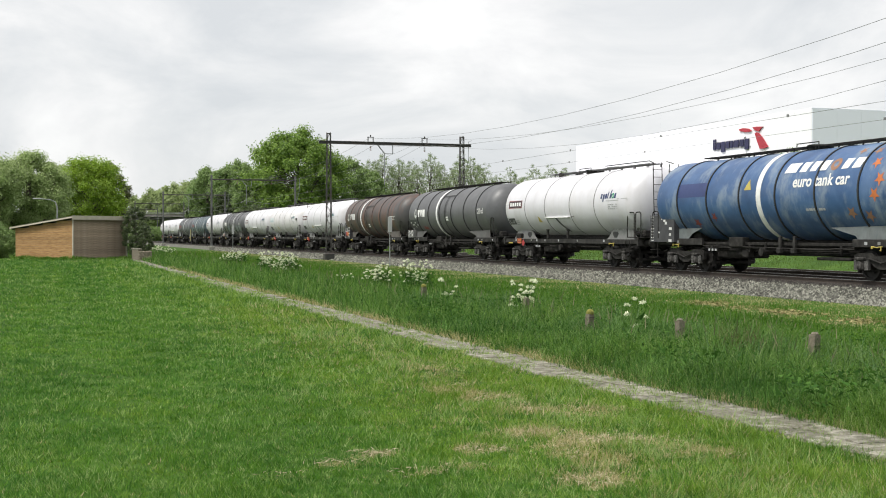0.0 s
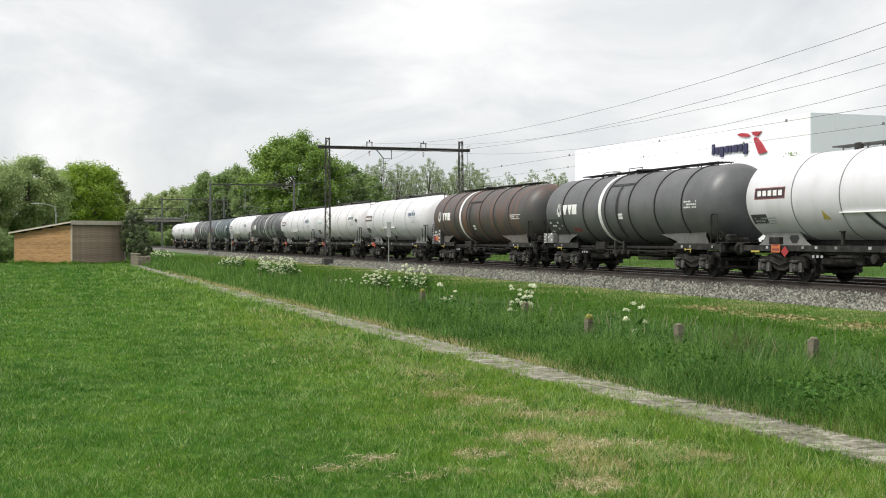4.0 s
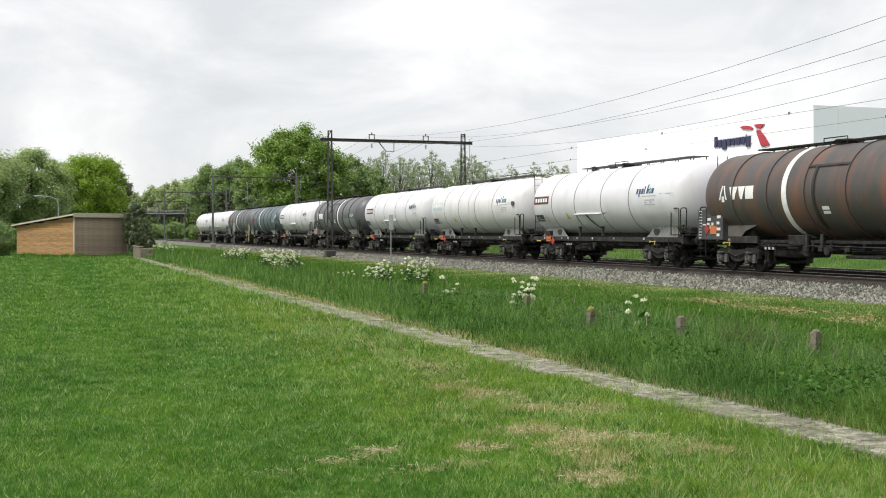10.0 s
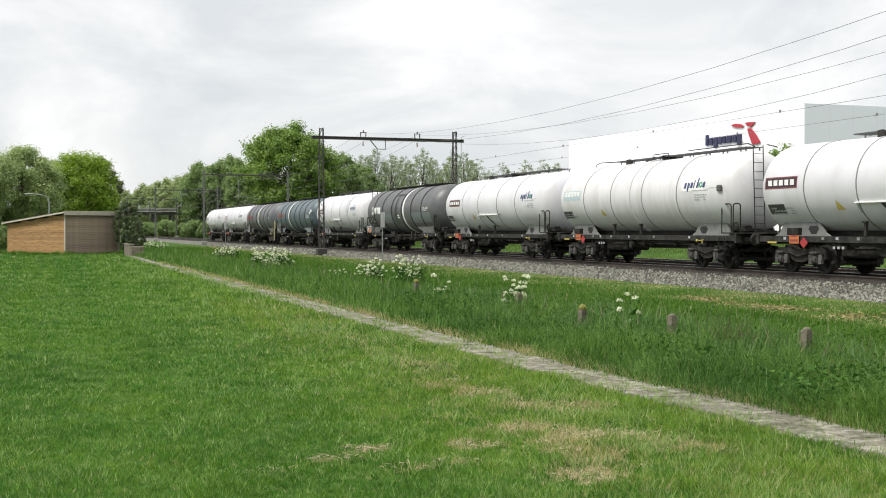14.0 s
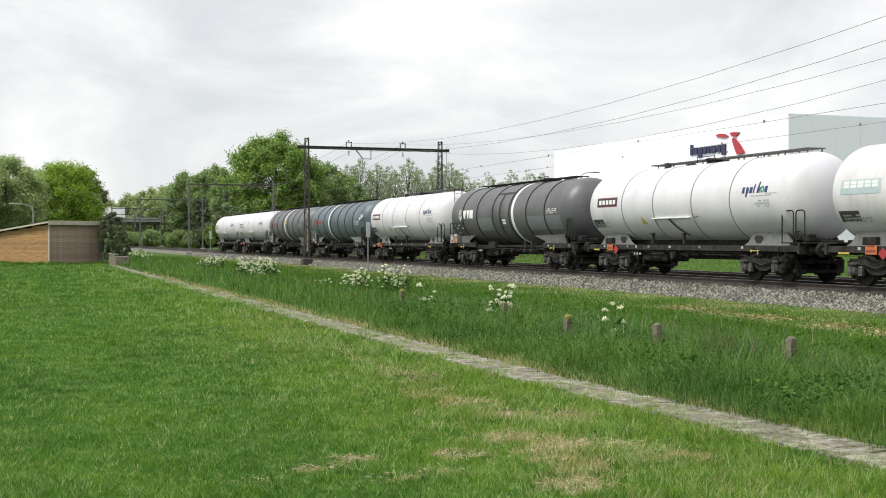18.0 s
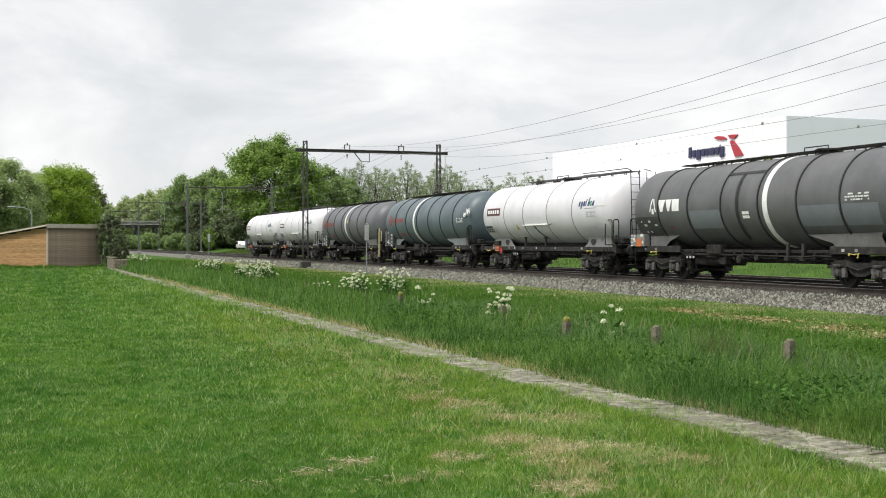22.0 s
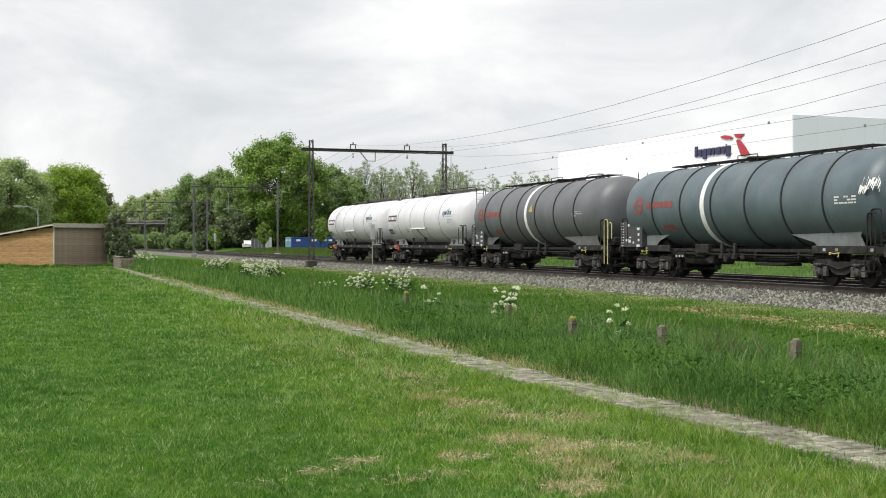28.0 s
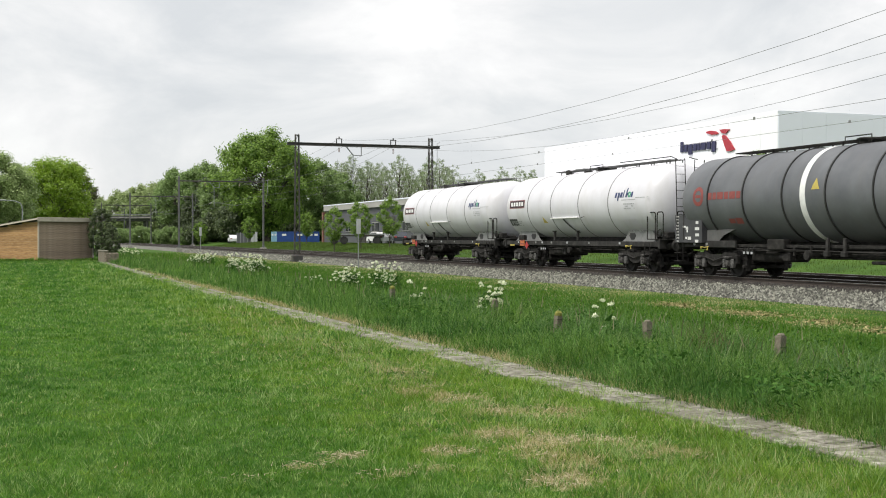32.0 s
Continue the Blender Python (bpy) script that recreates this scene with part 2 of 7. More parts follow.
# ---- mesh tools ----
class Build:
    """Collects vertices and faces of one part."""

    def __init__(self):
        self.v, self.f = [], []

    def add(self, verts, faces):
        o = len(self.v)
        self.v += [tuple(p) for p in verts]
        self.f += [tuple(i + o for i in q) for q in faces]
        return self

    def box(self, c, s, ch=0.0, rz=0.0):
        """A box with chamfered long edges (ch)."""
        x, y, z = s[0] / 2, s[1] / 2, s[2] / 2
        if ch <= 0:
            pts = [(sx * x, sy * y, sz * z) for sz in (-1, 1) for sx, sy in ((-1, -1), (1, -1), (1, 1), (-1, 1))]
            fs = [(3, 2, 1, 0), (4, 5, 6, 7), (0, 1, 5, 4), (1, 2, 6, 5), (2, 3, 7, 6), (3, 0, 4, 7)]
        else:
            ch = min(ch, x * 0.9, y * 0.9, z * 0.9)
            ring = lambda d, zz: [(-x + d, -y, zz), (x - d, -y, zz), (x, -y + d, zz), (x, y - d, zz), (x - d, y, zz), (-x + d, y, zz), (-x, y - d, zz), (-x, -y + d, zz)]
            inner = lambda zz: [(-x + ch, -y + ch, zz), (x - ch, -y + ch, zz), (x - ch, -y + ch, zz), (x - ch, y - ch, zz), (x - ch, y - ch, zz), (-x + ch, y - ch, zz), (-x + ch, y - ch, zz), (-x + ch, -y + ch, zz)]
            pts = inner(-z) + ring(ch, -z + ch) + ring(ch, z - ch) + inner(z)
            fs = []
            for k in range(3):
                for i in range(8):
                    j = (i + 1) % 8
                    fs.append((k * 8 + i, k * 8 + j, k * 8 + 8 + j, k * 8 + 8 + i))
            fs += [(6, 4, 2, 0), (24, 26, 28, 30)]
        ca, sa = math.cos(radians(rz)), math.sin(radians(rz))
        return self.add([(c[0] + px * ca - py * sa, c[1] + px * sa + py * ca, c[2] + pz) for px, py, pz in pts], fs)

    def tube(self, pts, r, seg=6, caps=True):
        """A round bar along a line of points; r one radius or one for each point."""
        pts = [Vector(p) for p in pts]
        rs = r if isinstance(r, (list, tuple)) else [r] * len(pts)
        vs, fs = [], []
        side = None
        for i, p in enumerate(pts):
            d = (pts[min(i + 1, len(pts) - 1)] - pts[max(i - 1, 0)]).normalized()
            if side is None:
                side = d.orthogonal().normalized()
            side = (side - d * side.dot(d)).normalized()
            up = d.cross(side)
            for k in range(seg):
                a = 2 * math.pi * k / seg
                vs.append(p + (side * math.cos(a) + up * math.sin(a)) * rs[i])
        n = len(pts)
        for i in range(n - 1):
            for k in range(seg):
                q = (k + 1) % seg
                fs.append((i * seg + k, i * seg + q, (i + 1) * seg + q, (i + 1) * seg + k))
        if caps:
            fs += [tuple(range(seg - 1, -1, -1)), tuple((n - 1) * seg + k for k in range(seg))]
        return self.add(vs, fs)

    def lathe(self, prof, c=(0, 0, 0), axis="y", seg=48):
        """Turns (along, radius) pairs about an axis through c."""
        vs, fs = [], []
        for a, r in prof:
            for k in range(seg):
                t = 2 * math.pi * k / seg
                u, w = r * math.cos(t), r * math.sin(t)
                vs.append({"y": (c[0] + u, c[1] + a, c[2] + w), "x": (c[0] + a, c[1] + u, c[2] + w), "z": (c[0] + u, c[1] + w, c[2] + a)}[axis])
        for i in range(len(prof) - 1):
            for k in range(seg):
                q = (k + 1) % seg
                fs.append((i * seg + k, i * seg + q, (i + 1) * seg + q, (i + 1) * seg + k))
        if prof[0][1] > 1e-4:
            fs.append(tuple(range(seg)))
        if prof[-1][1] > 1e-4:
            fs.append(tuple((len(prof) - 1) * seg + k for k in range(seg)))
        return self.add(vs, fs)

    def prism(self, poly, lo, hi, axis="x"):
        """A flat outline, given in the two other axes, drawn out from lo to hi."""
        put = {"x": lambda a, u, w: (a, u, w), "y": lambda a, u, w: (u, a, w), "z": lambda a, u, w: (u, w, a)}[axis]
        n = len(poly)
        vs = [put(lo, *p) for p in poly] + [put(hi, *p) for p in poly]
        fs = [tuple(range(n - 1, -1, -1)), tuple(range(n, 2 * n))] + [(i, (i + 1) % n, n + (i + 1) % n, n + i) for i in range(n)]
        return self.add(vs, fs)

    def mesh(self, name, mat, smooth=True, angle=35):
        me = bpy.data.meshes.new(name)
        me.from_pydata(self.v, [], self.f)
        b = bmesh.new()
        b.from_mesh(me)
        bmesh.ops.recalc_face_normals(b, faces=b.faces)
        b.to_mesh(me)
        b.free()
        if smooth:
            me.polygons.foreach_set("use_smooth", [True] * len(me.polygons))
            me.set_sharp_from_angle(angle=radians(angle))
        me.materials.append(mat)
        return me


CACHE = {}


def part(name, build, mat, parent=None, label="", at=None, key=None):
    """Links one mesh as a part under its thing. build: a Build, or a function that returns one; key: share the mesh among alike parts."""
    k = (key, mat.name) if key else None
    if k and k in CACHE:
        me = CACHE[k]
    else:
        me = (build() if callable(build) else build).mesh(name, mat)
        if k:
            CACHE[k] = me
    ob = new(name, me)
    if parent:
        ob.parent = parent
    if at is not None:
        ob.matrix_basis = at if isinstance(at, Matrix) else Matrix.Translation(at)
    if label:
        tagged(ob, label)
    return ob


def thing(name, label, category, at=None, group="", kind=""):
    ob = new(name)
    ob.empty_display_size = 0.3
    if at is not None:
        ob.matrix_basis = at if isinstance(at, Matrix) else Matrix.Translation(at)
    return tagged(ob, label, category, group, kind)


def soup(name, tris, mat, kind="", label="", category="", parent=None):
    """One mesh from an array of triangles (n, 3, 3), for what nobody could count."""
    n = len(tris)
    me = bpy.data.meshes.new(name)
    me.vertices.add(n * 3)
    me.vertices.foreach_set("co", np.ascontiguousarray(tris, dtype=np.float32).reshape(-1))
    me.loops.add(n * 3)
    me.loops.foreach_set("vertex_index", np.arange(n * 3, dtype=np.int32))
    me.polygons.add(n)
    me.polygons.foreach_set("loop_start", np.arange(0, n * 3, 3, dtype=np.int32))
    me.update(calc_edges=True)
    me.materials.append(mat)
    ob = new(name, me)
    if parent:
        ob.parent = parent
    return tagged(ob, label, category, "", kind)


def polar(az, dist, z=0.0):
    """A place by its bearing from the camera (degrees right of the track's direction) and its distance."""
    return (dist * math.sin(radians(az)), dist * math.cos(radians(az)), z)


GROUND = -0.38
TRACK_NEAR, TRACK_FAR = 24.5, 28.5


def ground_z(x):
    """The ground's height across the line: meadow, shallow ditch, foot of the ballast, field beyond."""
    pts = [(-4000, GROUND), (6.9, GROUND), (9.5, -0.46), (14, -0.52), (18, -0.50), (20.9, -0.50), (32.5, -0.50), (36, 0.1), (41, 0.5), (90, 0.55), (4000, 0.5)]
    for (a, za), (b, zb) in zip(pts, pts[1:]):
        if a <= x <= b:
            return za + (zb - za) * (x - a) / (b - a)
    return GROUND


# ---- ground ----
def make_ground():
    xs = [-3000, -600, -150, -60, -30, -15, -8, -4, 0, 3, 5, 6.9, 9.5, 14, 18, 20.9, 32.5, 35, 38, 45, 60, 90, 150, 400, 1200, 3000]
    ys = [-3000, -600, -150, -60, -20, 0, 10, 20, 30, 40, 50, 60, 75, 90, 110, 140, 180, 240, 320, 420, 600, 900, 1500, 3500]
    b = Build()
    vs = [(x, y, ground_z(x)) for y in ys for x in xs]
    n = len(xs)
    b.add(vs, [(j * n + i, j * n + i + 1, (j + 1) * n + i + 1, (j + 1) * n + i) for j in range(len(ys) - 1) for i in range(n - 1)])
    tagged(part("ground", b, MEADOW), "flat green meadow and railway verge", "ground", kind="structure")


make_ground()


# ---- railway ----
def make_track():
    # ballast bed under both tracks
    y0, y1 = -120, 520
    b = Build()
    prof = [(20.75, -0.56), (21.0, -0.47), (22.9, -0.17), (26.1, -0.17), (26.5, -0.22), (26.9, -0.17), (30.1, -0.17), (32.0, -0.47), (32.3, -0.56)]
    ys = list(range(y0, y1 + 1, 20))
    m = len(prof)
    b.add([(x, y, z) for y in ys for x, z in prof], [(j * m + i, j * m + i + 1, (j + 1) * m + i + 1, (j + 1) * m + i) for j in range(len(ys) - 1) for i in range(m - 1)])
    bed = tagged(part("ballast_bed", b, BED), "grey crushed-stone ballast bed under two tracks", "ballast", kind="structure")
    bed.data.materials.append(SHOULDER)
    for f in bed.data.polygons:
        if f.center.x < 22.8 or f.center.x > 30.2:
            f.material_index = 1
    # loose stones on the shoulder
    rng = np.random.default_rng(3)
    n = 62000
    y = 14 + 140 * rng.random(n) ** 1.7
    x = 20.6 + 3.1 * rng.random(n)
    x2 = 25.4 + 1.4 * rng.random(n)
    pick = rng.random(n) < 0.08
    x = np.where(pick, x2, x)
    z = np.interp(x, [p[0] for p in prof], [p[1] for p in prof])
    s = (0.031 + 0.040 * rng.random(n)) * (1 + y / 200)
    tet = np.array([(1, 0, -0.5), (-0.5, 0.87, -0.5), (-0.5, -0.87, -0.5), (0, 0, 0.55)])
    ang = rng.random(n) * 6.28
    ca, sa = np.cos(ang), np.sin(ang)
    P = np.empty((n, 4, 3))
    jit = 1 + 0.35 * rng.standard_normal((n, 4, 3))
    for k in range(4):
        tx, ty, tz = (tet[k] * jit[:, k]).T
        P[:, k, 0] = x + s * (tx * ca - ty * sa)
        P[:, k, 1] = y + s * (tx * sa + ty * ca)
        P[:, k, 2] = z + s * tz + 0.012
    me_v = P.reshape(-1, 3)
    me = bpy.data.meshes.new("ballast_stones")
    idx = (np.arange(n)[:, None, None] * 4 + np.array([[0, 1, 3], [1, 2, 3], [2, 0, 3]])[None]).reshape(-1)
    me.vertices.add(n * 4)
    me.vertices.foreach_set("co", me_v.astype(np.float32).reshape(-1))
    me.loops.add(n * 9)
    me.loops.foreach_set("vertex_index", idx.astype(np.int32))
    me.polygons.add(n * 3)
    me.polygons.foreach_set("loop_start", np.arange(0, n * 9, 3, dtype=np.int32))
    me.update(calc_edges=True)
    me.materials.append(STONE)
    me.materials.append(OILY_SHADED)
    # stones near the rails: oily brown, with shade below the train put in
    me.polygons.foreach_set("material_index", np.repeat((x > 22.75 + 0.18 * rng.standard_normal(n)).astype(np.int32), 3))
    tagged(new("ballast_stones", me), "loose grey ballast stones beside the track", "ballast", kind="stuff")
    # rails
    foot = [(-0.075, -0.16), (0.075, -0.16), (0.075, -0.145), (0.012, -0.12), (0.012, -0.05), (0.036, -0.04), (0.036, -0.004), (-0.036, -0.004), (-0.036, -0.04), (-0.012, -0.05), (-0.012, -0.12), (-0.075, -0.145)]
    for cx in (TRACK_NEAR, TRACK_FAR):
        tr = thing("railway_track", "railway track with rusty rails on concrete sleepers", "railway track", group="tracks", kind="structure")
        for sx in (-0.755, 0.755):
            part("rail", Build().prism([(cx + sx + u, w) for u, w in foot], y0, y1, "y"), RAIL, tr)
            part("rail_head", Build().box((cx + sx, (y0 + y1) / 2, -0.003), (0.066, y1 - y0, 0.006)), RAILTOP, tr, "polished running surface")
        for i in range(170):
            part("sleeper", lambda: Build().prism([(-1.3, -0.20), (1.3, -0.20), (1.3, -0.13), (0.5, -0.16), (-0.5, -0.16), (-1.3, -0.13)], -0.13, 0.13, "y"), SLEEPER, tr, at=(cx, 12 + 0.6 * i, 0), key="sleeper")


make_track()


# ---- overhead line ----
POSTGREY = material("weathered_grey_post", [(0.09, 0.093, 0.093), (0.15, 0.153, 0.15)], 0.6, 0.2, scale=3)
GANTRIES = (18.0, 89.5, 153.5, 214.0, 276.0, 338.0)
POST_L, POST_R, BEAM_Z = 20.95, 31.55, 8.35


def gantry(y, lattice):
    g = thing("overhead_line_gantry", "dark steel portal carrying the overhead wires across two tracks", "gantry", (0, y, 0), "gantries")
    for px in (POST_L, POST_R):
        post = part("post", lambda: lattice_post() if lattice else plain_post(), STEELDARK if lattice else POSTGREY, g, at=(px, 0, 0), key=("post", lattice))
        part("foundation", lambda: Build().box((0, 0, -0.35), (0.75, 0.75, 0.75), 0.05), CONCRETE if not lattice else STEELDARK, g, at=(px, 0, 0), key=("found", lattice))
    bm = Build()
    if lattice:
        bm.box(((POST_L + POST_R) / 2, 0, BEAM_Z + 0.09), (POST_R - POST_L + 1.5, 0.22, 0.05)).box(((POST_L + POST_R) / 2, 0, BEAM_Z - 0.09), (POST_R - POST_L + 1.5, 0.22, 0.05))
        bm.box(((POST_L + POST_R) / 2, 0, BEAM_Z), (POST_R - POST_L + 1.5, 0.06, 0.2))
    else:
        bm.box(((POST_L + POST_R) / 2, 0, BEAM_Z), (POST_R - POST_L + 0.4, 0.14, 0.16), 0.01)
    part("beam", bm, STEELDARK, g)
    for cx in (TRACK_NEAR - 0.3, TRACK_FAR):
        hb = Build()
        hb.box((cx - 0.2, 0, BEAM_Z + 0.3), (0.06, 0.06, 0.34)).box((cx + 0.2, 0, BEAM_Z + 0.3), (0.06, 0.06, 0.34)).box((cx, 0, BEAM_Z + 0.46), (0.5, 0.1, 0.05)).box((cx, 0, BEAM_Z + 0.56), (0.07, 0.07, 0.14))
        part("suspension_bracket", hb, STEELDARK, g)
        ins = Build()
        for k in range(4):
            ins.lathe([(-0.03, 0.02), (-0.02, 0.08), (0.02, 0.06), (0.03, 0.02)], (cx, 0, BEAM_Z - 0.25 - 0.09 * k), "z", 10)
        part("insulator", ins, CERAMIC, g)
    d = Build()
    d.tube([(24.75, 0, BEAM_Z - 0.1), (25.3, 0, 7.6)], 0.045).tube([(25.95, 0, BEAM_Z - 0.1), (25.95, 0, 7.55)], 0.035)
    d.tube([(25.95, 0, 7.58), (25.3, 0, 7.58)], 0.03).tube([(25.3, 0, 7.65), (25.3, 0, 5.2)], 0.035)
    part("drop_post", d, STEELGREY, g)
    part("registration_arm", Build().tube([(25.3, 0, 5.9), (24.6, 0, 5.48)], 0.018), STEELGREY, g)
    part("registration_arm", Build().tube([(25.3, 0, 5.7), (28.4, 0, 5.32)], 0.018), STEELGREY, g)
    part("stay_arm", Build().tube([(POST_R + 0.1, 0, 5.2), (POST_R + 0.55, 0, 7.2), (POST_R + 0.55, 0, BEAM_Z + 0.3), (POST_R + 0.8, 0, BEAM_Z + 0.4)], 0.02), STEELGREY, g)
    return g


def lattice_post():
    b = Build()
    for sx in (-1, 1):
        for sy in (-1, 1):
            b.tube([(sx * 0.20, sy * 0.16, -0.1), (sx * 0.13, sy * 0.12, 9.0)], 0.035, 4)
    z = 0.1
    k = 0
    while z < 8.8:
        w0 = 0.20 - 0.07 * z / 9
        for sy in (-1, 1):
            s = 1 if k % 2 else -1
            b.tube([(-s * w0, sy * w0 * 0.82, z), (s * w0, sy * w0 * 0.82, z + 0.5)], 0.018, 4)
            b.tube([(sy * w0, -s * w0 * 0.82, z), (sy * w0, s * w0 * 0.82, z + 0.5)], 0.018, 4)
        z += 0.5
        k += 1
    b.box((0, 0, 9.0), (0.32, 0.3, 0.06))
    return b


def plain_post():
    return Build().box((0, 0, 4.4), (0.2, 0.22, 9.0), 0.02).box((0, 0, 0.1), (0.34, 0.34, 0.35), 0.03).box((0, 0, 4.4), (0.24, 0.08, 9.0))


for _i, _y in enumerate(GANTRIES):
    gantry(_y, _i < 2)


def make_wires():
    def span(x, za, sag, r, name, label, ys=(-36.0,) + GANTRIES + (400.0, 462.0)):
        pts = []
        for a, c in zip(ys, ys[1:]):
            for k in range(10):
                u = k / 10
                pts.append((x, a + (c - a) * u, za - 4 * sag * ((c - a) / 77.5) ** 2 * u * (1 - u)))
        pts.append((x, ys[-1], za))
        w = thing(name, label, "wire", group="overhead wires", kind="structure")
        part("conductor", Build().tube(pts, r, 4), WIRE, w)
        return w
    for x, low, top, sag in ((TRACK_NEAR, 5.45, 8.23, 2.03), (TRACK_FAR, 5.47, 8.34, 2.40)):
        c = span(x, low, 0.02, 0.009, "contact_wire", "thin dark contact wire above a railway track")
        span(x, top, sag, 0.009, "messenger_wire", "sagging carrier wire with droppers above a railway track")
        for a, e in zip(GANTRIES[:3], GANTRIES[1:]):
            for k in range(1, 8):
                u = k / 8
                part("dropper", Build().tube([(x, a + (e - a) * u, low - 0.08 * u * (1 - u)), (x, a + (e - a) * u, top - 4 * sag * ((e - a) / 77.5) ** 2 * u * (1 - u))], 0.0003, 3), WIRE, c)
                part("clamp", lambda: Build().box((0, 0, 0.03), (0.03, 0.12, 0.10), 0.01), WIRE, c, at=(x, a + (e - a) * u, low - 0.08 * u * (1 - u)), key="clamp")
    for x, sag in ((TRACK_NEAR - 0.44, 1.86), (TRACK_FAR, 1.76)):
        span(x, 8.72, sag, 0.009, "feeder_wire", "thin feeder wire hung from the gantry tops")


make_wires()


# ---- the train ----
WHITE_TANK = material("white_tank_paint", [(0.56, 0.555, 0.595), (0.615, 0.61, 0.65), (0.66, 0.655, 0.695)], 0.42, scale=0.6, grime=((0.42, 0.40, 0.36), 0.3, (0.9, 1.2, 0.5)))
CREAM_TANK = material("offwhite_tank_paint", [(0.57, 0.56, 0.58), (0.63, 0.62, 0.64), (0.68, 0.67, 0.69)], 0.42, scale=0.8, grime=((0.40, 0.38, 0.34), 0.4, (0.9, 2.6, 0.5)))
GREY_TANK = material("dark_grey_tank_paint", [(0.068, 0.070, 0.075), (0.088, 0.091, 0.097), (0.115, 0.118, 0.125)], 0.45, scale=0.9, grime=((0.125, 0.12, 0.115), 0.5, (0.8, 3.0, 0.35)))
RUST_TANK = material("rust_stained_tank_paint", [(0.046, 0.046, 0.047), (0.058, 0.056, 0.055), (0.078, 0.071, 0.066)], 0.5, scale=0.7, grime=((0.17, 0.070, 0.042), 0.75, (0.6, 1.6, 0.3)), edge=(0.44, 0.66))
TEAL_TANK = material("petrol_blue_tank_paint", [(0.062, 0.086, 0.102), (0.084, 0.115, 0.134), (0.112, 0.146, 0.166)], 0.48, scale=0.8, grime=((0.11, 0.11, 0.10), 0.35, (0.8, 2.2, 0.4)))
SLATE_TANK = material("slate_grey_tank_paint", [(0.082, 0.087, 0.096), (0.106, 0.112, 0.123), (0.138, 0.145, 0.157)], 0.5, scale=0.8, grime=((0.125, 0.122, 0.12), 0.45, (0.8, 2.2, 0.4)))
BLUE_TANK = material("blue_tank_paint", [(0.030, 0.070, 0.165), (0.044, 0.100, 0.225), (0.085, 0.155, 0.285)], 0.45, scale=0.9, grime=((0.24, 0.29, 0.34), 0.85, (0.9, 1.4, 0.8)), edge=(0.50, 0.70))
FRAME = material("grimy_black_steel", [(0.0100, 0.0097, 0.0094), (0.0205, 0.0196, 0.0184), (0.050, 0.047, 0.043)], 0.8, 0.0, scale=5, bump=0.3, grime=((0.032, 0.029, 0.026), 0.5, (2, 2, 2)))
SPRING = material("dusty_spring_steel", [(0.05, 0.049, 0.047), (0.11, 0.108, 0.103), (0.19, 0.186, 0.178)], 0.7, 0.0, scale=7)
SOLE = material("weathered_black_sill", [(0.014, 0.0138, 0.0134), (0.027, 0.0265, 0.0255), (0.058, 0.056, 0.053)], 0.75, 0.0, scale=3, bump=0.2, grime=((0.05, 0.045, 0.04), 0.5, (2, 1.5, 2)))
BOXGREY = material("dusty_axle_box_steel", [(0.022, 0.0215, 0.021), (0.055, 0.053, 0.050), (0.13, 0.126, 0.119)], 0.8, 0.0, scale=7, bump=0.3, grime=((0.02, 0.018, 0.016), 0.8, (5, 5, 5)))
RAILWALK = material("galvanised_walkway", [(0.07, 0.07, 0.07), (0.15, 0.15, 0.148)], 0.6, 0.3, scale=4)
SADDLE_L = material("light_grey_saddle_paint", [(0.15, 0.155, 0.155), (0.25, 0.255, 0.25)], 0.6, scale=3, grime=((0.16, 0.15, 0.135), 0.7, (2, 2, 1)))
SADDLE_D = material("dark_grey_saddle_paint", [(0.085, 0.085, 0.085), (0.13, 0.13, 0.128)], 0.65, scale=3, grime=((0.05, 0.045, 0.04), 0.6, (2, 2, 1)))
SADDLE_R = material("dusty_brown_saddle_paint", [(0.085, 0.078, 0.072), (0.125, 0.115, 0.105)], 0.7, scale=3, grime=((0.06, 0.045, 0.035), 0.6, (2, 2, 1)))
SADDLE_T = material("pale_petrol_saddle_paint", [(0.12, 0.14, 0.145), (0.18, 0.20, 0.205)], 0.65, scale=3, grime=((0.06, 0.055, 0.05), 0.6, (2, 2, 1)))
for _m in (FRAME, SOLE, BOXGREY):
    _m.node_tree.nodes["Principled BSDF"].inputs["Specular IOR Level"].default_value = 0.2
WHEEL = material("worn_wheel_steel", [(0.009, 0.0085, 0.008), (0.020, 0.018, 0.016)], 0.75, 0.0, scale=6, bump=0.2)
TYRE = material("bright_wheel_rim", [(0.30, 0.29, 0.28), (0.42, 0.41, 0.40)], 0.35, 0.9, scale=8)
BLACK = material("black_rubber_line", [(0.012, 0.012, 0.012), (0.03, 0.03, 0.03)], 0.6)
HOOP_W = material("grey_hoop", [(0.13, 0.13, 0.13), (0.24, 0.24, 0.235)], 0.6, scale=3)
MARK_W = material("white_marking", [(0.66, 0.66, 0.65), (0.80, 0.80, 0.79)], 0.5, scale=6)
PLATE = material("worn_white_label", [(0.50, 0.50, 0.49), (0.68, 0.68, 0.67)], 0.6, scale=6)
MARK_DIM = material("faded_marking", [(0.30, 0.31, 0.32), (0.42, 0.43, 0.44)], 0.6, scale=6)
MARK_K = material("dark_marking", [(0.03, 0.03, 0.035), (0.06, 0.06, 0.065)], 0.5)
MARK_NAVY = material("navy_marking", [(0.02, 0.035, 0.11), (0.03, 0.05, 0.15)], 0.5)
MARK_GREEN = material("green_marking", [(0.02, 0.22, 0.12), (0.03, 0.3, 0.16)], 0.5)
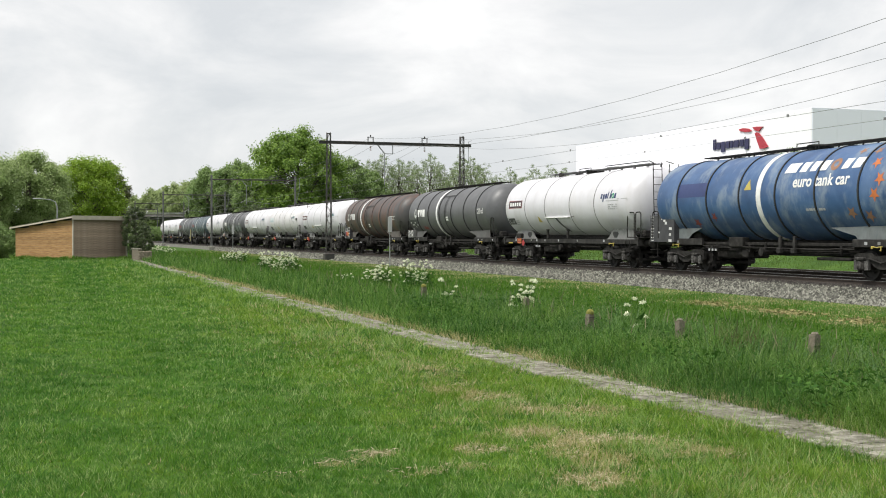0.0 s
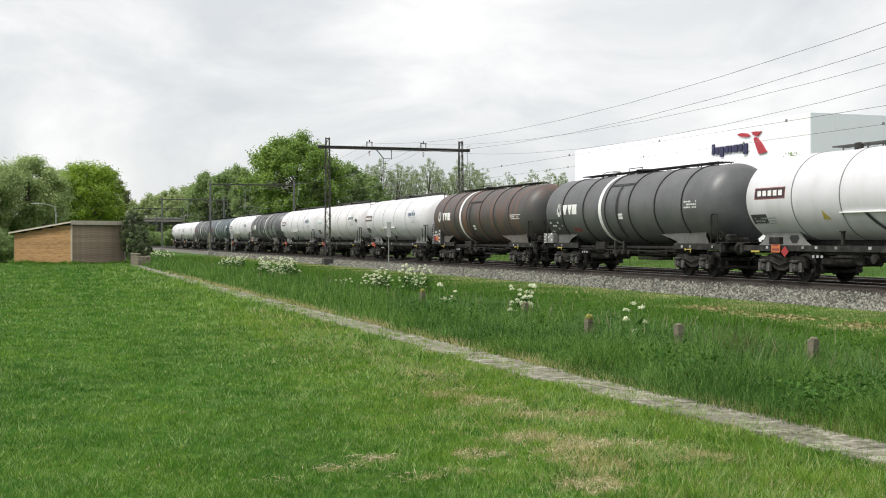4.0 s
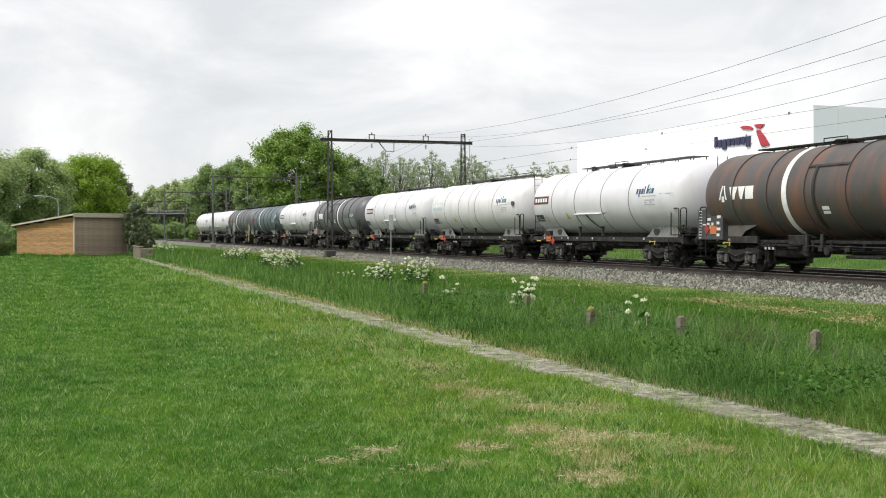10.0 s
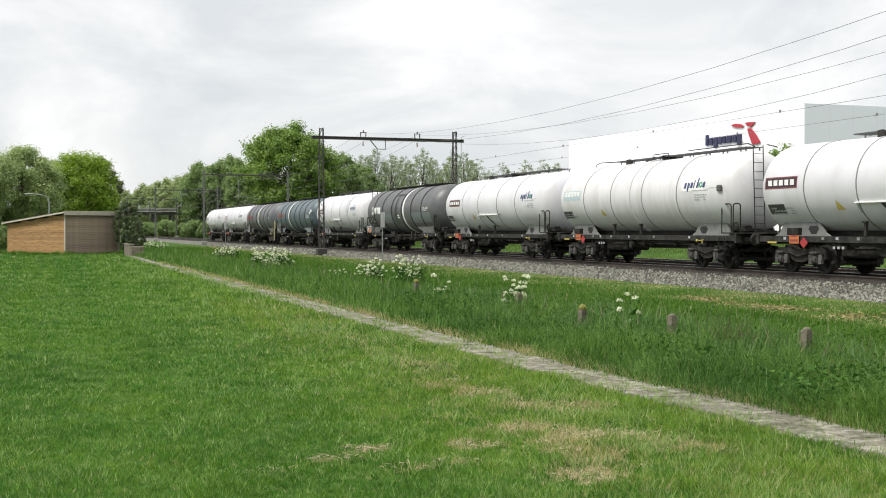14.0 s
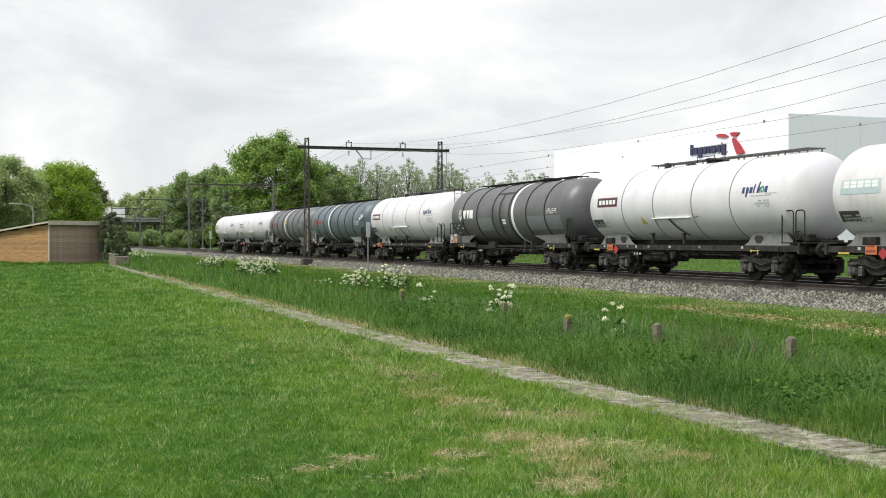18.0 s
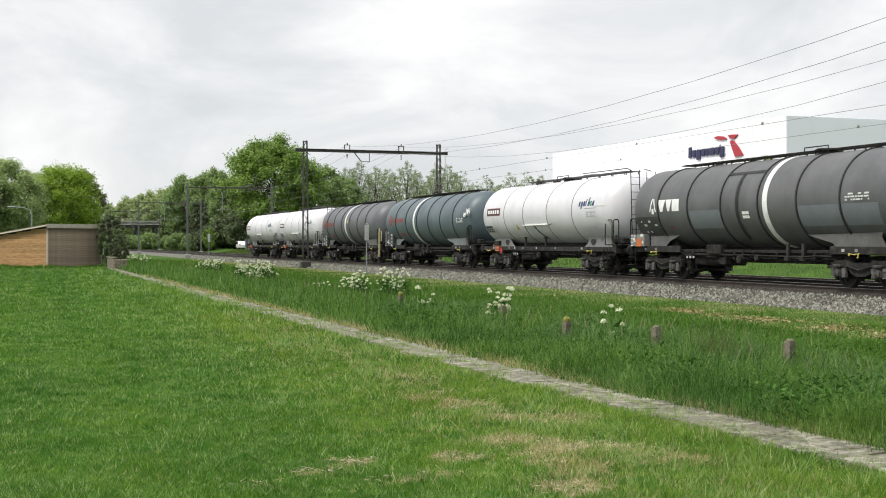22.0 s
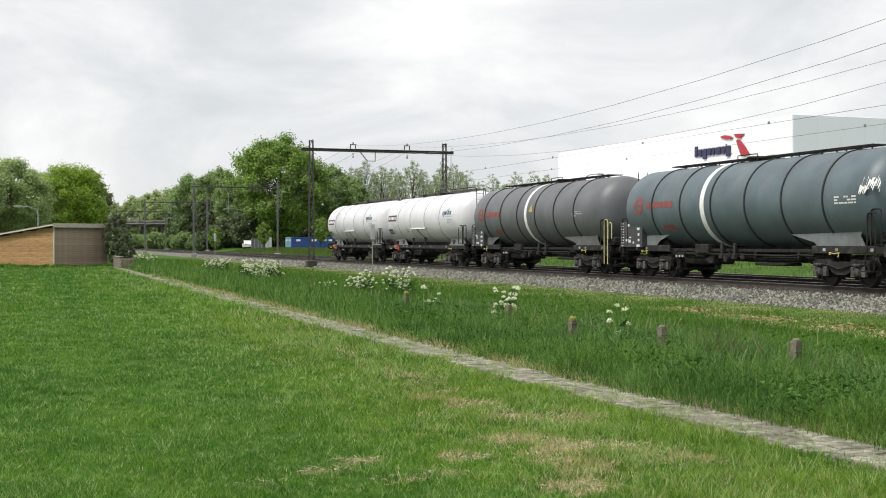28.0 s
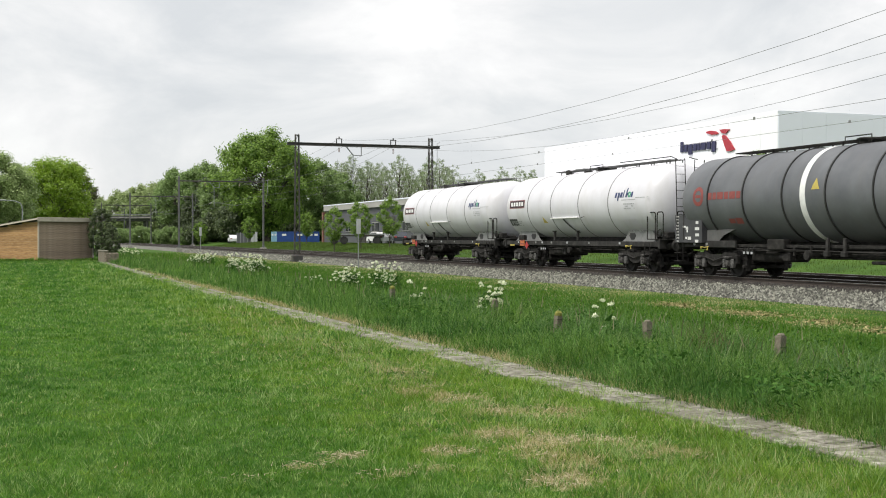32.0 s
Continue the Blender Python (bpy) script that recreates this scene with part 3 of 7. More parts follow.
MARK_RED = material("red_marking", [(0.29, 0.025, 0.03), (0.38, 0.04, 0.04)], 0.55, scale=6)
MARK_FADED_RED = material("faded_red_marking", [(0.19, 0.045, 0.042), (0.27, 0.065, 0.055)], 0.6, scale=6)
MARK_ORANGE = material("orange_marking", [(0.42, 0.12, 0.035), (0.52, 0.16, 0.05)], 0.55, scale=6)
MARK_TAN = material("faded_orange_marking", [(0.22, 0.12, 0.08), (0.32, 0.17, 0.10)], 0.6, scale=6)
RAIL_CREAM = material("dull_yellow_handrail", [(0.36, 0.33, 0.16), (0.48, 0.44, 0.24)], 0.6, scale=6)
MARK_YELLOW = material("yellow_marking", [(0.38, 0.30, 0.06), (0.52, 0.42, 0.10)], 0.5, scale=6)
MARK_CYAN = material("pale_blue_marking", [(0.38, 0.47, 0.50), (0.44, 0.53, 0.56)], 0.5)
PATCH_NAVY = material("dark_blue_patch", [(0.020, 0.035, 0.12), (0.03, 0.05, 0.16)], 0.45, scale=2)
PATCH_GREY = material("repainted_grey_patch", [(0.135, 0.150, 0.172), (0.165, 0.182, 0.205)], 0.4, scale=2)
PLUM = material("dark_plum_marking", [(0.035, 0.014, 0.022), (0.055, 0.022, 0.030)], 0.5)


class Shell:
    """The side of a tank that faces the meadow: maps (along, up the curve) to the drum."""

    def __init__(self, radius, centre):
        self.r, self.c = radius, centre

    def at(self, u, v, off=0.006):
        a = v / self.r
        return (-(self.r + off) * math.cos(a), u, self.c + (self.r + off) * math.sin(a))

    def quad(self, b, corners, off=0.006, n=4, m=1):
        """A four-cornered patch, corners (u, v) in order round it."""
        (a0, a1, a2, a3) = corners
        vs = []
        for j in range(n + 1):
            t = j / n
            for i in range(m + 1):
                s = i / m
                u = (a0[0] * (1 - s) + a1[0] * s) * (1 - t) + (a3[0] * (1 - s) + a2[0] * s) * t
                v = (a0[1] * (1 - s) + a1[1] * s) * (1 - t) + (a3[1] * (1 - s) + a2[1] * s) * t
                vs.append(self.at(u, v, off))
        w = m + 1
        b.add(vs, [(j * w + i, j * w + i + 1, (j + 1) * w + i + 1, (j + 1) * w + i) for j in range(n) for i in range(m)])
        return b

    def rect(self, b, u0, u1, v0, v1, off=0.006):
        return self.quad(b, [(u0, v0), (u1, v0), (u1, v1), (u0, v1)], off, max(1, int(abs(v1 - v0) / 0.12)))

    def star(self, b, u, v, s, off=0.006, points=5):
        pts = [self.at(u + s * (1 if k % 2 else 0.42) * math.sin(math.pi * k / points), v + s * (1 if k % 2 else 0.42) * math.cos(math.pi * k / points), off) for k in range(2 * points)]
        b.add([self.at(u, v, off)] + pts, [(0, 1 + k, 1 + (k + 1) % (2 * points)) for k in range(2 * points)])
        return b

    def ring(self, b, u, v, r0, r1, off=0.006, n=20):
        vs = []
        for k in range(n):
            a = 2 * math.pi * k / n
            vs += [self.at(u + r0 * math.cos(a), v + r0 * math.sin(a), off), self.at(u + r1 * math.cos(a), v + r1 * math.sin(a), off)]
        b.add(vs, [(2 * k, 2 * k + 1, (2 * k + 3) % (2 * n), (2 * k + 2) % (2 * n)) for k in range(n)])
        return b


def bars(shell, rng, u0, u1, v0, v1, rows, off=0.006, fill=0.8):
    """Lines of unreadable small writing as plain bars."""
    b = Build()
    h = (v1 - v0) / rows
    for r in range(rows):
        u = u1
        while u > u0 + 0.05:
            w = rng.uniform(0.06, 0.24) * min(1, (u1 - u0))
            if rng.random() < fill:
                shell.rect(b, max(u0, u - w), u, v0 + h * (r + 0.25), v0 + h * (r + 0.8), off)
            u -= w + 0.03
    return b


def tank_profile(length, r, dome):
    """Half profile of a drum with rounded, dished ends."""
    out = []
    for k in range(13):
        rr = r * math.sin(math.pi / 2 * k / 12) ** 0.8
        out.append((-length / 2 + dome * (1 - math.sqrt(max(0.0, 1 - (rr / r) ** 2.6))), rr))
    return out + [(-x, q) for x, q in reversed(out)]


def bogie(parent, y, key):
    bg = part("bogie_frame", bogie_mesh, FRAME, parent, "grimy cast steel two-axle bogie frame", (0, y, 0), key="bogie_frame")
    for sx in (-1, 1):
        for sy in (-0.9, 0.9):
            part("axle_box", lambda: Build().box((0, 0, 0.47), (0.22, 0.30, 0.28), 0.04).lathe([(-0.14, 0.10), (-0.13, 0.12), (0.0, 0.12)], (0, 0, 0.47), "x", 14).box((-0.06, 0, 0.66), (0.2, 0.36, 0.10), 0.03), BOXGREY, bg, at=Matrix.Translation((sx * 1.12, sy, 0)) @ (Matrix.Rotation(math.pi, 4, "Z") if sx > 0 else Matrix.Identity(4)), key="axle_box")
            for d in (-0.24, 0.24):
                def coil():
                    return Build().tube([(0.085 * math.cos(1.05 * k), 0.085 * math.sin(1.05 * k), 0.32 + 0.0052 * k) for k in range(56)], 0.017, 4)
                part("coil_spring", coil, SPRING, bg, at=(sx * 1.13, sy + d, 0), key="coil")
    def gear():
        b = Build()
        for sy in (-1.45, -0.36, 0.36, 1.45):
            b.box((0, sy, 0.36), (1.9, 0.09, 0.12), 0.02)
            for sx in (-0.75, 0.75):
                b.prism([(sy - 0.05, 0.22), (sy + 0.05, 0.22), (sy + 0.06, 0.60), (sy - 0.06, 0.60)], sx - 0.07, sx + 0.07)
                b.tube([(sx, sy, 0.55), (sx * 0.98, sy * 0.85, 0.90)], 0.025, 5)
        for sx in (-0.45, 0.45):
            b.box((sx, 0, 0.50), (0.10, 2.8, 0.16), 0.02).box((sx, 0, 0.86), (0.3, 2.3, 0.18), 0.02)
        b.tube([(-0.1, -1.5, 0.42), (0.1, 1.5, 0.45)], 0.03, 5).tube([(-0.8, -1.3, 0.30), (-0.8, 1.3, 0.30)], 0.022, 5)
        b.box((0, 0, 0.45), (1.5, 0.34, 0.36), 0.03)
        return b
    part("brake_gear", gear, FRAME, bg, "black brake beams and blocks", key="brake_gear")
    sets = []
    for sy in (-0.9, 0.9):
        def ws():
            b = Build()
            for s in (-1, 1):
                prof = [(-0.07, 0.0), (-0.07, 0.10), (-0.02, 0.14), (-0.01, 0.36), (-0.065, 0.385), (-0.065, 0.455), (0.045, 0.46), (0.07, 0.49), (0.085, 0.47), (0.085, 0.385), (0.03, 0.36), (0.02, 0.14), (0.09, 0.10), (0.09, 0)]
                b.lathe([(a if s < 0 else -a, r) for a, r in prof], (s * 0.755, 0, 0), "x", 28)
            b.lathe([(-1.0, 0.0), (-1.0, 0.065), (-0.75, 0.09), (0.75, 0.09), (1.0, 0.065), (1.0, 0)], (0, 0, 0), "x", 12)
            for s in (-1, 1):
                for k in range(3):
                    a = 2.094 * k
                    b.box((s * 0.80, 0.24 * math.cos(a), 0.24 * math.sin(a)), (0.05, 0.07, 0.07), 0.01)
            return b
        w = part("wheelset", ws, WHEEL, bg, "worn steel wheelset", (0, sy, 0.46), key="wheelset")
        sets.append((w, sy))
    return sets


def bogie_mesh():
    b = Build()
    for sx in (-1, 1):
        x0, x1 = sx * 0.97, sx * 1.09
        lo, hi = min(x0, x1), max(x0, x1)
        b.prism([(-1.32, 0.66), (-1.20, 0.82), (-0.55, 0.84), (-0.40, 0.76), (0.40, 0.76), (0.55, 0.84), (1.20, 0.82), (1.32, 0.66), (1.12, 0.62), (0.62, 0.62), (0.42, 0.44), (0.20, 0.36), (-0.20, 0.36), (-0.42, 0.44), (-0.62, 0.62), (-1.12, 0.62)], lo, hi)
        b.tube([(sx * 1.14, -1.25, 0.60), (sx * 1.14, -0.5, 0.66), (sx * 1.14, 0, 0.54), (sx * 1.14, 0.5, 0.66), (sx * 1.14, 1.25, 0.60)], 0.028, 5)
        for sy in (-1.28, 1.28):
            b.box((sx * 1.03, sy, 0.60), (0.16, 0.10, 0.30), 0.02)
        for sy in (-0.42, 0.42):
            b.box((sx * 0.90, sy, 0.48), (0.08, 0.12, 0.34), 0.02)
    b.box((0, 0, 0.66), (2.05, 0.42, 0.22), 0.04).box((0, 1.24, 0.66), (2.05, 0.10, 0.12)).box((0, -1.24, 0.66), (2.05, 0.10, 0.12))
    b.lathe([(0.76, 0.0), (0.76, 0.24), (0.92, 0.24), (0.92, 0.0)], (0, 0, 0), "z", 16)
    return b


def buffers(wagon, half, sole_z):
    for s in (-1, 1):
        for x in (-0.875, 0.875):
            sh = part("buffer", lambda: Build().lathe([(0, 0.0), (0, 0.17), (0.03, 0.17), (0.03, 0.115), (0.36, 0.105), (0.36, 0.0)], (0, 0, 0), "y", 16), FRAME, wagon, at=Matrix.Translation((x, s * (half - 0.62), 1.05)) @ Matrix.Rotation(0 if s > 0 else math.pi, 4, "Z"), key="buffer")
            part("buffer_head", lambda: Build().lathe([(0.36, 0.0), (0.36, 0.075), (0.56, 0.075), (0.565, 0.20), (0.585, 0.225), (0.605, 0.20), (0.615, 0.0)], (0, 0, 0), "y", 20), SOLE, sh, key="buffer_head")
        part("coupling", lambda: Build().box((0, 0.1, 1.02), (0.07, 0.35, 0.10), 0.02).tube([(0, 0.25, 1.02), (0.06, 0.42, 0.96), (0, 0.58, 0.92), (-0.06, 0.42, 0.96), (0, 0.25, 1.02)], 0.025, 5).tube([(0.22, 0, 0.92), (0.22, 0.25, 0.70), (0.2, 0.5, 0.78)], 0.022, 5), FRAME, wagon, at=Matrix.Translation((0, s * (half - 0.62), 0)) @ Matrix.Rotation(0 if s > 0 else math.pi, 4, "Z"), key="coupling")


def hoop(wagon, y, r, c, mat, w=0.05, t=0.022, name="hoop", label=""):
    part(name, lambda: Build().lathe([(-w / 2, r - 0.01), (-w / 2, r + t), (w / 2, r + t), (w / 2, r - 0.01)], (0, 0, 0), "y", 56), mat, wagon, label, (0, y, c), key=("hoop", round(r, 3), w, t))


def walkway(wagon, y0, y1, z, mat=RAILWALK, rail=False):
    b = Build()
    for k in range(5):
        b.box((-0.30 + 0.15 * k, (y0 + y1) / 2, z + 0.10), (0.035, y1 - y0, 0.035))
    n = int((y1 - y0) / 0.35)
    for i in range(n + 1):
        b.box((0, y0 + (y1 - y0) * i / n, z + 0.09), (0.66, 0.03, 0.03))
    for i in range(int((y1 - y0) / 1.2) + 1):
        yy = y0 + 0.1 + i * 1.2
        for x in (-0.28, 0.28):
            b.box((x, min(yy, y1), z - 0.02), (0.04, 0.04, 0.24))
    part("walkway", b, mat, wagon, "narrow grated walkway along the tank top")


def manhole(wagon, y, z):
    part("manhole", lambda: Build().lathe([(-0.06, 0.30), (0.10, 0.30), (0.10, 0.36), (0.14, 0.36), (0.17, 0.30), (0.19, 0.0)], (0, 0, 0), "z", 20).box((0.42, 0, 0.10), (0.1, 0.5, 0.08), 0.02).tube([(-0.4, -0.6, 0.0), (-0.4, -0.6, 0.22), (-0.4, 0.6, 0.22), (-0.4, 0.6, 0.0)], 0.02, 5), SOLE, wagon, "steel manhole lid with clamps", (0, y, z), key="manhole")


def ladder(wagon, y, z0, z1, x=-0.45, lean=0.0):
    b = Build()
    for dx in (-0.2, 0.2):
        b.tube([(x + dx, y, z0), (x + dx, y + lean, z1)], 0.02, 5)
    n = int((z1 - z0) / 0.28)
    for i in range(1, n):
        u = i / n
        b.tube([(x - 0.2, y + lean * u, z0 + (z1 - z0) * u), (x + 0.2, y + lean * u, z0 + (z1 - z0) * u)], 0.014, 4)
    part("ladder", b, SOLE, wagon, "dark end ladder")


def handrail(wagon, y, w, z0=1.25, z1=2.05, x=-1.32, mat=FRAME):
    b = Build()
    r = 0.1
    b.tube([(x, y - w / 2, z0), (x, y - w / 2, z1 - r), (x, y - w / 2 + r * 0.3, z1 - r * 0.3), (x, y - w / 2 + r, z1), (x, y + w / 2 - r, z1), (x, y + w / 2 - r * 0.3, z1 - r * 0.3), (x, y + w / 2, z1 - r), (x, y + w / 2, z0)], 0.022, 6)
    return part("handrail", b, mat, wagon)


def step(wagon, y, mat=FRAME, x=-1.30):
    part("step", lambda: Build().box((0, 0, 0.50), (0.28, 0.42, 0.03)).tube([(0, -0.19, 0.5), (0, -0.19, 1.15)], 0.018, 5).tube([(0, 0.19, 0.5), (0, 0.19, 1.15)], 0.018, 5).box((0, 0, 0.80), (0.24, 0.40, 0.03)), mat, wagon, at=(x, y, 0), key="step")


def tow_hook(wagon, y, mat):
    part("tie_down_handle", lambda: Build().tube([(0, -0.24, 1.03), (0, 0.0, 1.0), (0, 0.24, 1.03)], 0.017, 5).tube([(-0.02, -0.20, 1.03), (-0.03, -0.22, 0.93), (0.0, -0.18, 0.90), (0, -0.13, 0.92)], 0.016, 5).box((0, 0.22, 1.0), (0.04, 0.08, 0.08), 0.01), mat, wagon, "dull yellow towing hook", (-1.22, y, 0), key="tow")


def sill_plates(wagon, ys, z=1.12, x=-1.215):
    for k, y in enumerate(ys):
        part("data_plate", lambda: Build().box((0, 0, 0), (0.008, 0.13, 0.09)), SADDLE_L if k % 2 else MARK_DIM, wagon, "small white data plate", (x, y, z), key=("sp", k % 2))


def board(wagon, y, z, w, h, rng, x=-1.25, orange=False, red=False, mat=None):
    """Lettered data board at the wagon's end: the writing is too small to read."""
    bd = part("data_board", Build().box((0.11, 0, 0), (0.26, w, h), 0.012), mat or MARK_K, wagon, "dark cabinet front with small white data labels", (x, y, z))
    b = Build()
    rows = max(4, int(h / 0.11))
    for r in range(rows):
        z = h * (0.44 - 0.88 * r / (rows - 1))
        b.box((-0.024, w * 0.40 - rng.uniform(0, 0.03), z), (0.006, rng.uniform(0.10, 0.20), 0.035))
        if r % 2 == 0 and rng.random() < 0.8:
            lw = rng.uniform(0.14, 0.28)
            b.box((-0.024, -w * 0.34 + rng.uniform(-0.04, 0.04), z), (0.006, lw, 0.10))
    for k in range(int(3 * w)):
        b.box((-0.024, rng.uniform(-0.2, 0.25) * w, rng.uniform(-0.38, 0.38) * h), (0.006, rng.uniform(0.08, 0.26), rng.uniform(0.04, 0.12)))
    tagged(part("writing", b, PLATE, bd), kind="stuff")
    if orange:
        part("hazard_plate", Build().box((-0.035, -w * 0.15, -h * 0.18), (0.012, 0.42, 0.30), 0.004), MARK_ORANGE, bd, "orange hazard plate")
    if red:
        part("hazard_diamond", Build().prism([(w * 0.12, 0.02), (0.16 + w * 0.12, -0.17), (w * 0.12, -0.36), (-0.16 + w * 0.12, -0.17)], -0.040, -0.028), MARK_RED, bd, "red hazard diamond")
    return bd


def under_gear(wagon, rng, y0, y1, z):
    """Brake pipes, cylinder and rods below the tank between the bogies."""
    part("air_reservoir", lambda: Build().lathe([(-0.5, 0.0), (-0.48, 0.14), (-0.40, 0.19), (0.40, 0.19), (0.48, 0.14), (0.5, 0)], (0, 0, 0), "y", 18), FRAME, wagon, "black brake air tank", (-0.55, y1 - 1.3, 0.72), key="reservoir")
    part("brake_cylinder", lambda: Build().lathe([(-0.3, 0.0), (-0.3, 0.15), (0.2, 0.15), (0.26, 0.06), (0.55, 0.04), (0.55, 0)], (0, 0, 0), "y", 16), FRAME, wagon, at=(0.3, y0 + 1.6, 0.78), key="brake_cyl")
    b = Build()
    b.tube([(-0.95, y0, 0.92), (-0.95, y1, 0.92)], 0.025, 5).tube([(-0.2, y0, 0.70), (-0.2, y1, 0.70)], 0.03, 5)
    b.box((-0.6, (y0 + y1) / 2, 0.78), (0.5, 0.10, 0.16), 0.02).box((-1.0, (y0 + y1) / 2 - 0.35, 0.86), (0.12, 0.24, 0.20), 0.02)
    part("brake_rigging", b, FRAME, wagon)
    part("brake_pipe", Build().tube([(-1.08, y0 - 0.2, 0.98), (-1.10, y0 + 1.5, 0.90), (-1.05, (y0 + y1) / 2, 0.94), (-1.08, y1 + 0.2, 0.98)], 0.022, 5).tube([(-0.7, y0, 0.84), (-0.75, y1, 0.82)], 0.03, 5), FRAME, wagon)
    for k in range(4):
        yy = y0 + 0.6 + (y1 - y0 - 1.2) * k / 3 + rng.uniform(-0.3, 0.3)
        part("hanger", Build().box((-0.98, yy, 0.90), (0.08, 0.08, 0.26), 0.01).box((-0.7, yy, 0.86), (0.6, 0.06, 0.08), 0.01), FRAME, wagon)
    part("equipment_box", lambda: Build().box((0, 0, 0.74), (1.3, 1.5, 0.42), 0.06).box((0, -0.9, 0.86), (0.9, 0.5, 0.22), 0.04), FRAME, wagon, "black equipment box under the frame", (0.1, y1 - 0.6, 0), key="equipment_box")
    part("control_valve", lambda: Build().box((0, 0, 0.72), (0.30, 0.34, 0.30), 0.05).lathe([(-0.2, 0.0), (-0.2, 0.10), (0.2, 0.10), (0.2, 0.0)], (0, 0.25, 0.72), "y", 12), FRAME, wagon, at=(-0.85, y1 - 2.4, 0), key="control_valve")
    for k in range(3):
        part("lever_plate", lambda: Build().box((0, 0, 0), (0.012, 0.11, 0.08)), MARK_DIM, wagon, "small pale lever plate", (-1.145, y1 - 0.75 + k * 0.22, 0.84), key="lever_plate")
    part("outlet_valve", lambda: Build().tube([(-1.15, 0, 0.80), (1.15, 0, 0.80)], 0.075, 10).lathe([(-0.06, 0.0), (-0.06, 0.14), (0.06, 0.14), (0.06, 0)], (-1.18, 0, 0.80), "x", 14).tube([(-1.05, 0.0, 0.85), (-1.05, 0.0, 1.1)], 0.04, 6).box((0, 0, 0.86), (0.5, 0.4, 0.4), 0.06), FRAME, wagon, "drain valve and pipe", (0, (y0 + y1) / 2 + 0.4, 0), key="outlet")
    part("changeover_levers", lambda: Build().box((0, 0, 0.90), (0.05, 0.30, 0.12)).tube([(-0.03, 0.08, 0.9), (-0.06, 0.10, 1.06)], 0.014, 4).tube([(-0.03, -0.08, 0.9), (-0.06, -0.12, 1.02)], 0.014, 4), SOLE, wagon, at=(-1.12, y1 - 0.5, 0), key="levers")


WAGONS = []


def wagon_frame(wagon, half, pivot, full_sole, rng):
    """Underframe, bogies, buffers: full_sole for the long side sills of the framed type."""
    z = 1.12
    if full_sole:
        for x in (-1.16, 1.16):
            part("sole_bar", lambda: Build().prism([(-0.05, -0.12), (0.05, -0.12), (0.05, -0.10), (-0.03, -0.10), (-0.03, 0.05), (0.05, 0.05), (0.05, 0.07), (-0.05, 0.07)], -half + 0.62, half - 0.62, "y"), SOLE, wagon, "long black side sill", Matrix.Translation((x, 0, z)) @ (Matrix.Identity(4) if x < 0 else Matrix.Rotation(math.pi, 4, "Z")), key=("sole", half))
        for k in range(9):
            part("cross_member", lambda: Build().box((0, 0, z - 0.03), (2.25, 0.10, 0.16)), FRAME, wagon, at=(0, -half + 1.8 + k * (2 * half - 3.6) / 8, 0), key="cross_member")
    else:
        for s in (-1, 1):
            for x in (-1.12, 1.12):
                part("side_sill", lambda: Build().box((0, 0, 0), (0.10, 3.6, 0.24), 0.015), SOLE, wagon, at=(x, s * (half - 2.4), z), key="side_sill")
        for x in (-0.95, 0.95):
            part("side_bar", lambda: Build().box((0, 0, 0), (0.06, 2 * half - 7.6, 0.10), 0.01), FRAME, wagon, at=(x, 0, z - 0.05), key=("bar", half))
    part("centre_sill", lambda: Build().box((0, 0, z + (0.04 if full_sole else -0.02)), (0.9 if full_sole else 0.5, 2 * half - 1.3, 0.42 if full_sole else 0.26), 0.02).box((0.1, 0, 0.92), (0.5, pivot - 2.6, 0.44), 0.04), FRAME, wagon, key=("csill", half))
    for s in (-1, 1):
        part("headstock", lambda: Build().box((0, 0, z - 0.03), (2.55, 0.12, 0.34), 0.015).box((0, 0.0, z + 0.16), (2.4, 0.9, 0.04)), SOLE, wagon, at=Matrix.Translation((0, s * (half - 0.68), 0)), key="headstock")
    buffers(wagon, half, z)
    part("hand_brake_box", lambda: Build().box((0, 0, 1.44), (0.34, 0.34, 0.26), 0.04).box((0.25, 0, 1.38), (0.9, 0.24, 0.14), 0.03), FRAME, wagon, "black brake box on the end platform", (-0.78, -half + 0.78, 0), key="hand_brake_box")
    part("brake_wheel", lambda: Build().tube([(0, 0.14 * math.cos(0.5236 * k), 1.52 + 0.14 * math.sin(0.5236 * k)) for k in range(13)], 0.016, 5).tube([(0, -0.14, 1.52), (0, 0.14, 1.52)], 0.012, 4).tube([(0, 0, 1.38), (0, 0, 1.66)], 0.012, 4), FRAME, wagon, "black spoked hand brake wheel", (-1.12, -half + 0.86, 0), key="brake_wheel")
    sets = []
    for s in (-1, 1):
        for w, sy in bogie(wagon, s * pivot / 2, "b"):
            sets.append((w, sy))
    under_gear(wagon, rng, -pivot / 2 + 1.5, pivot / 2 - 1.5, z)
    return sets


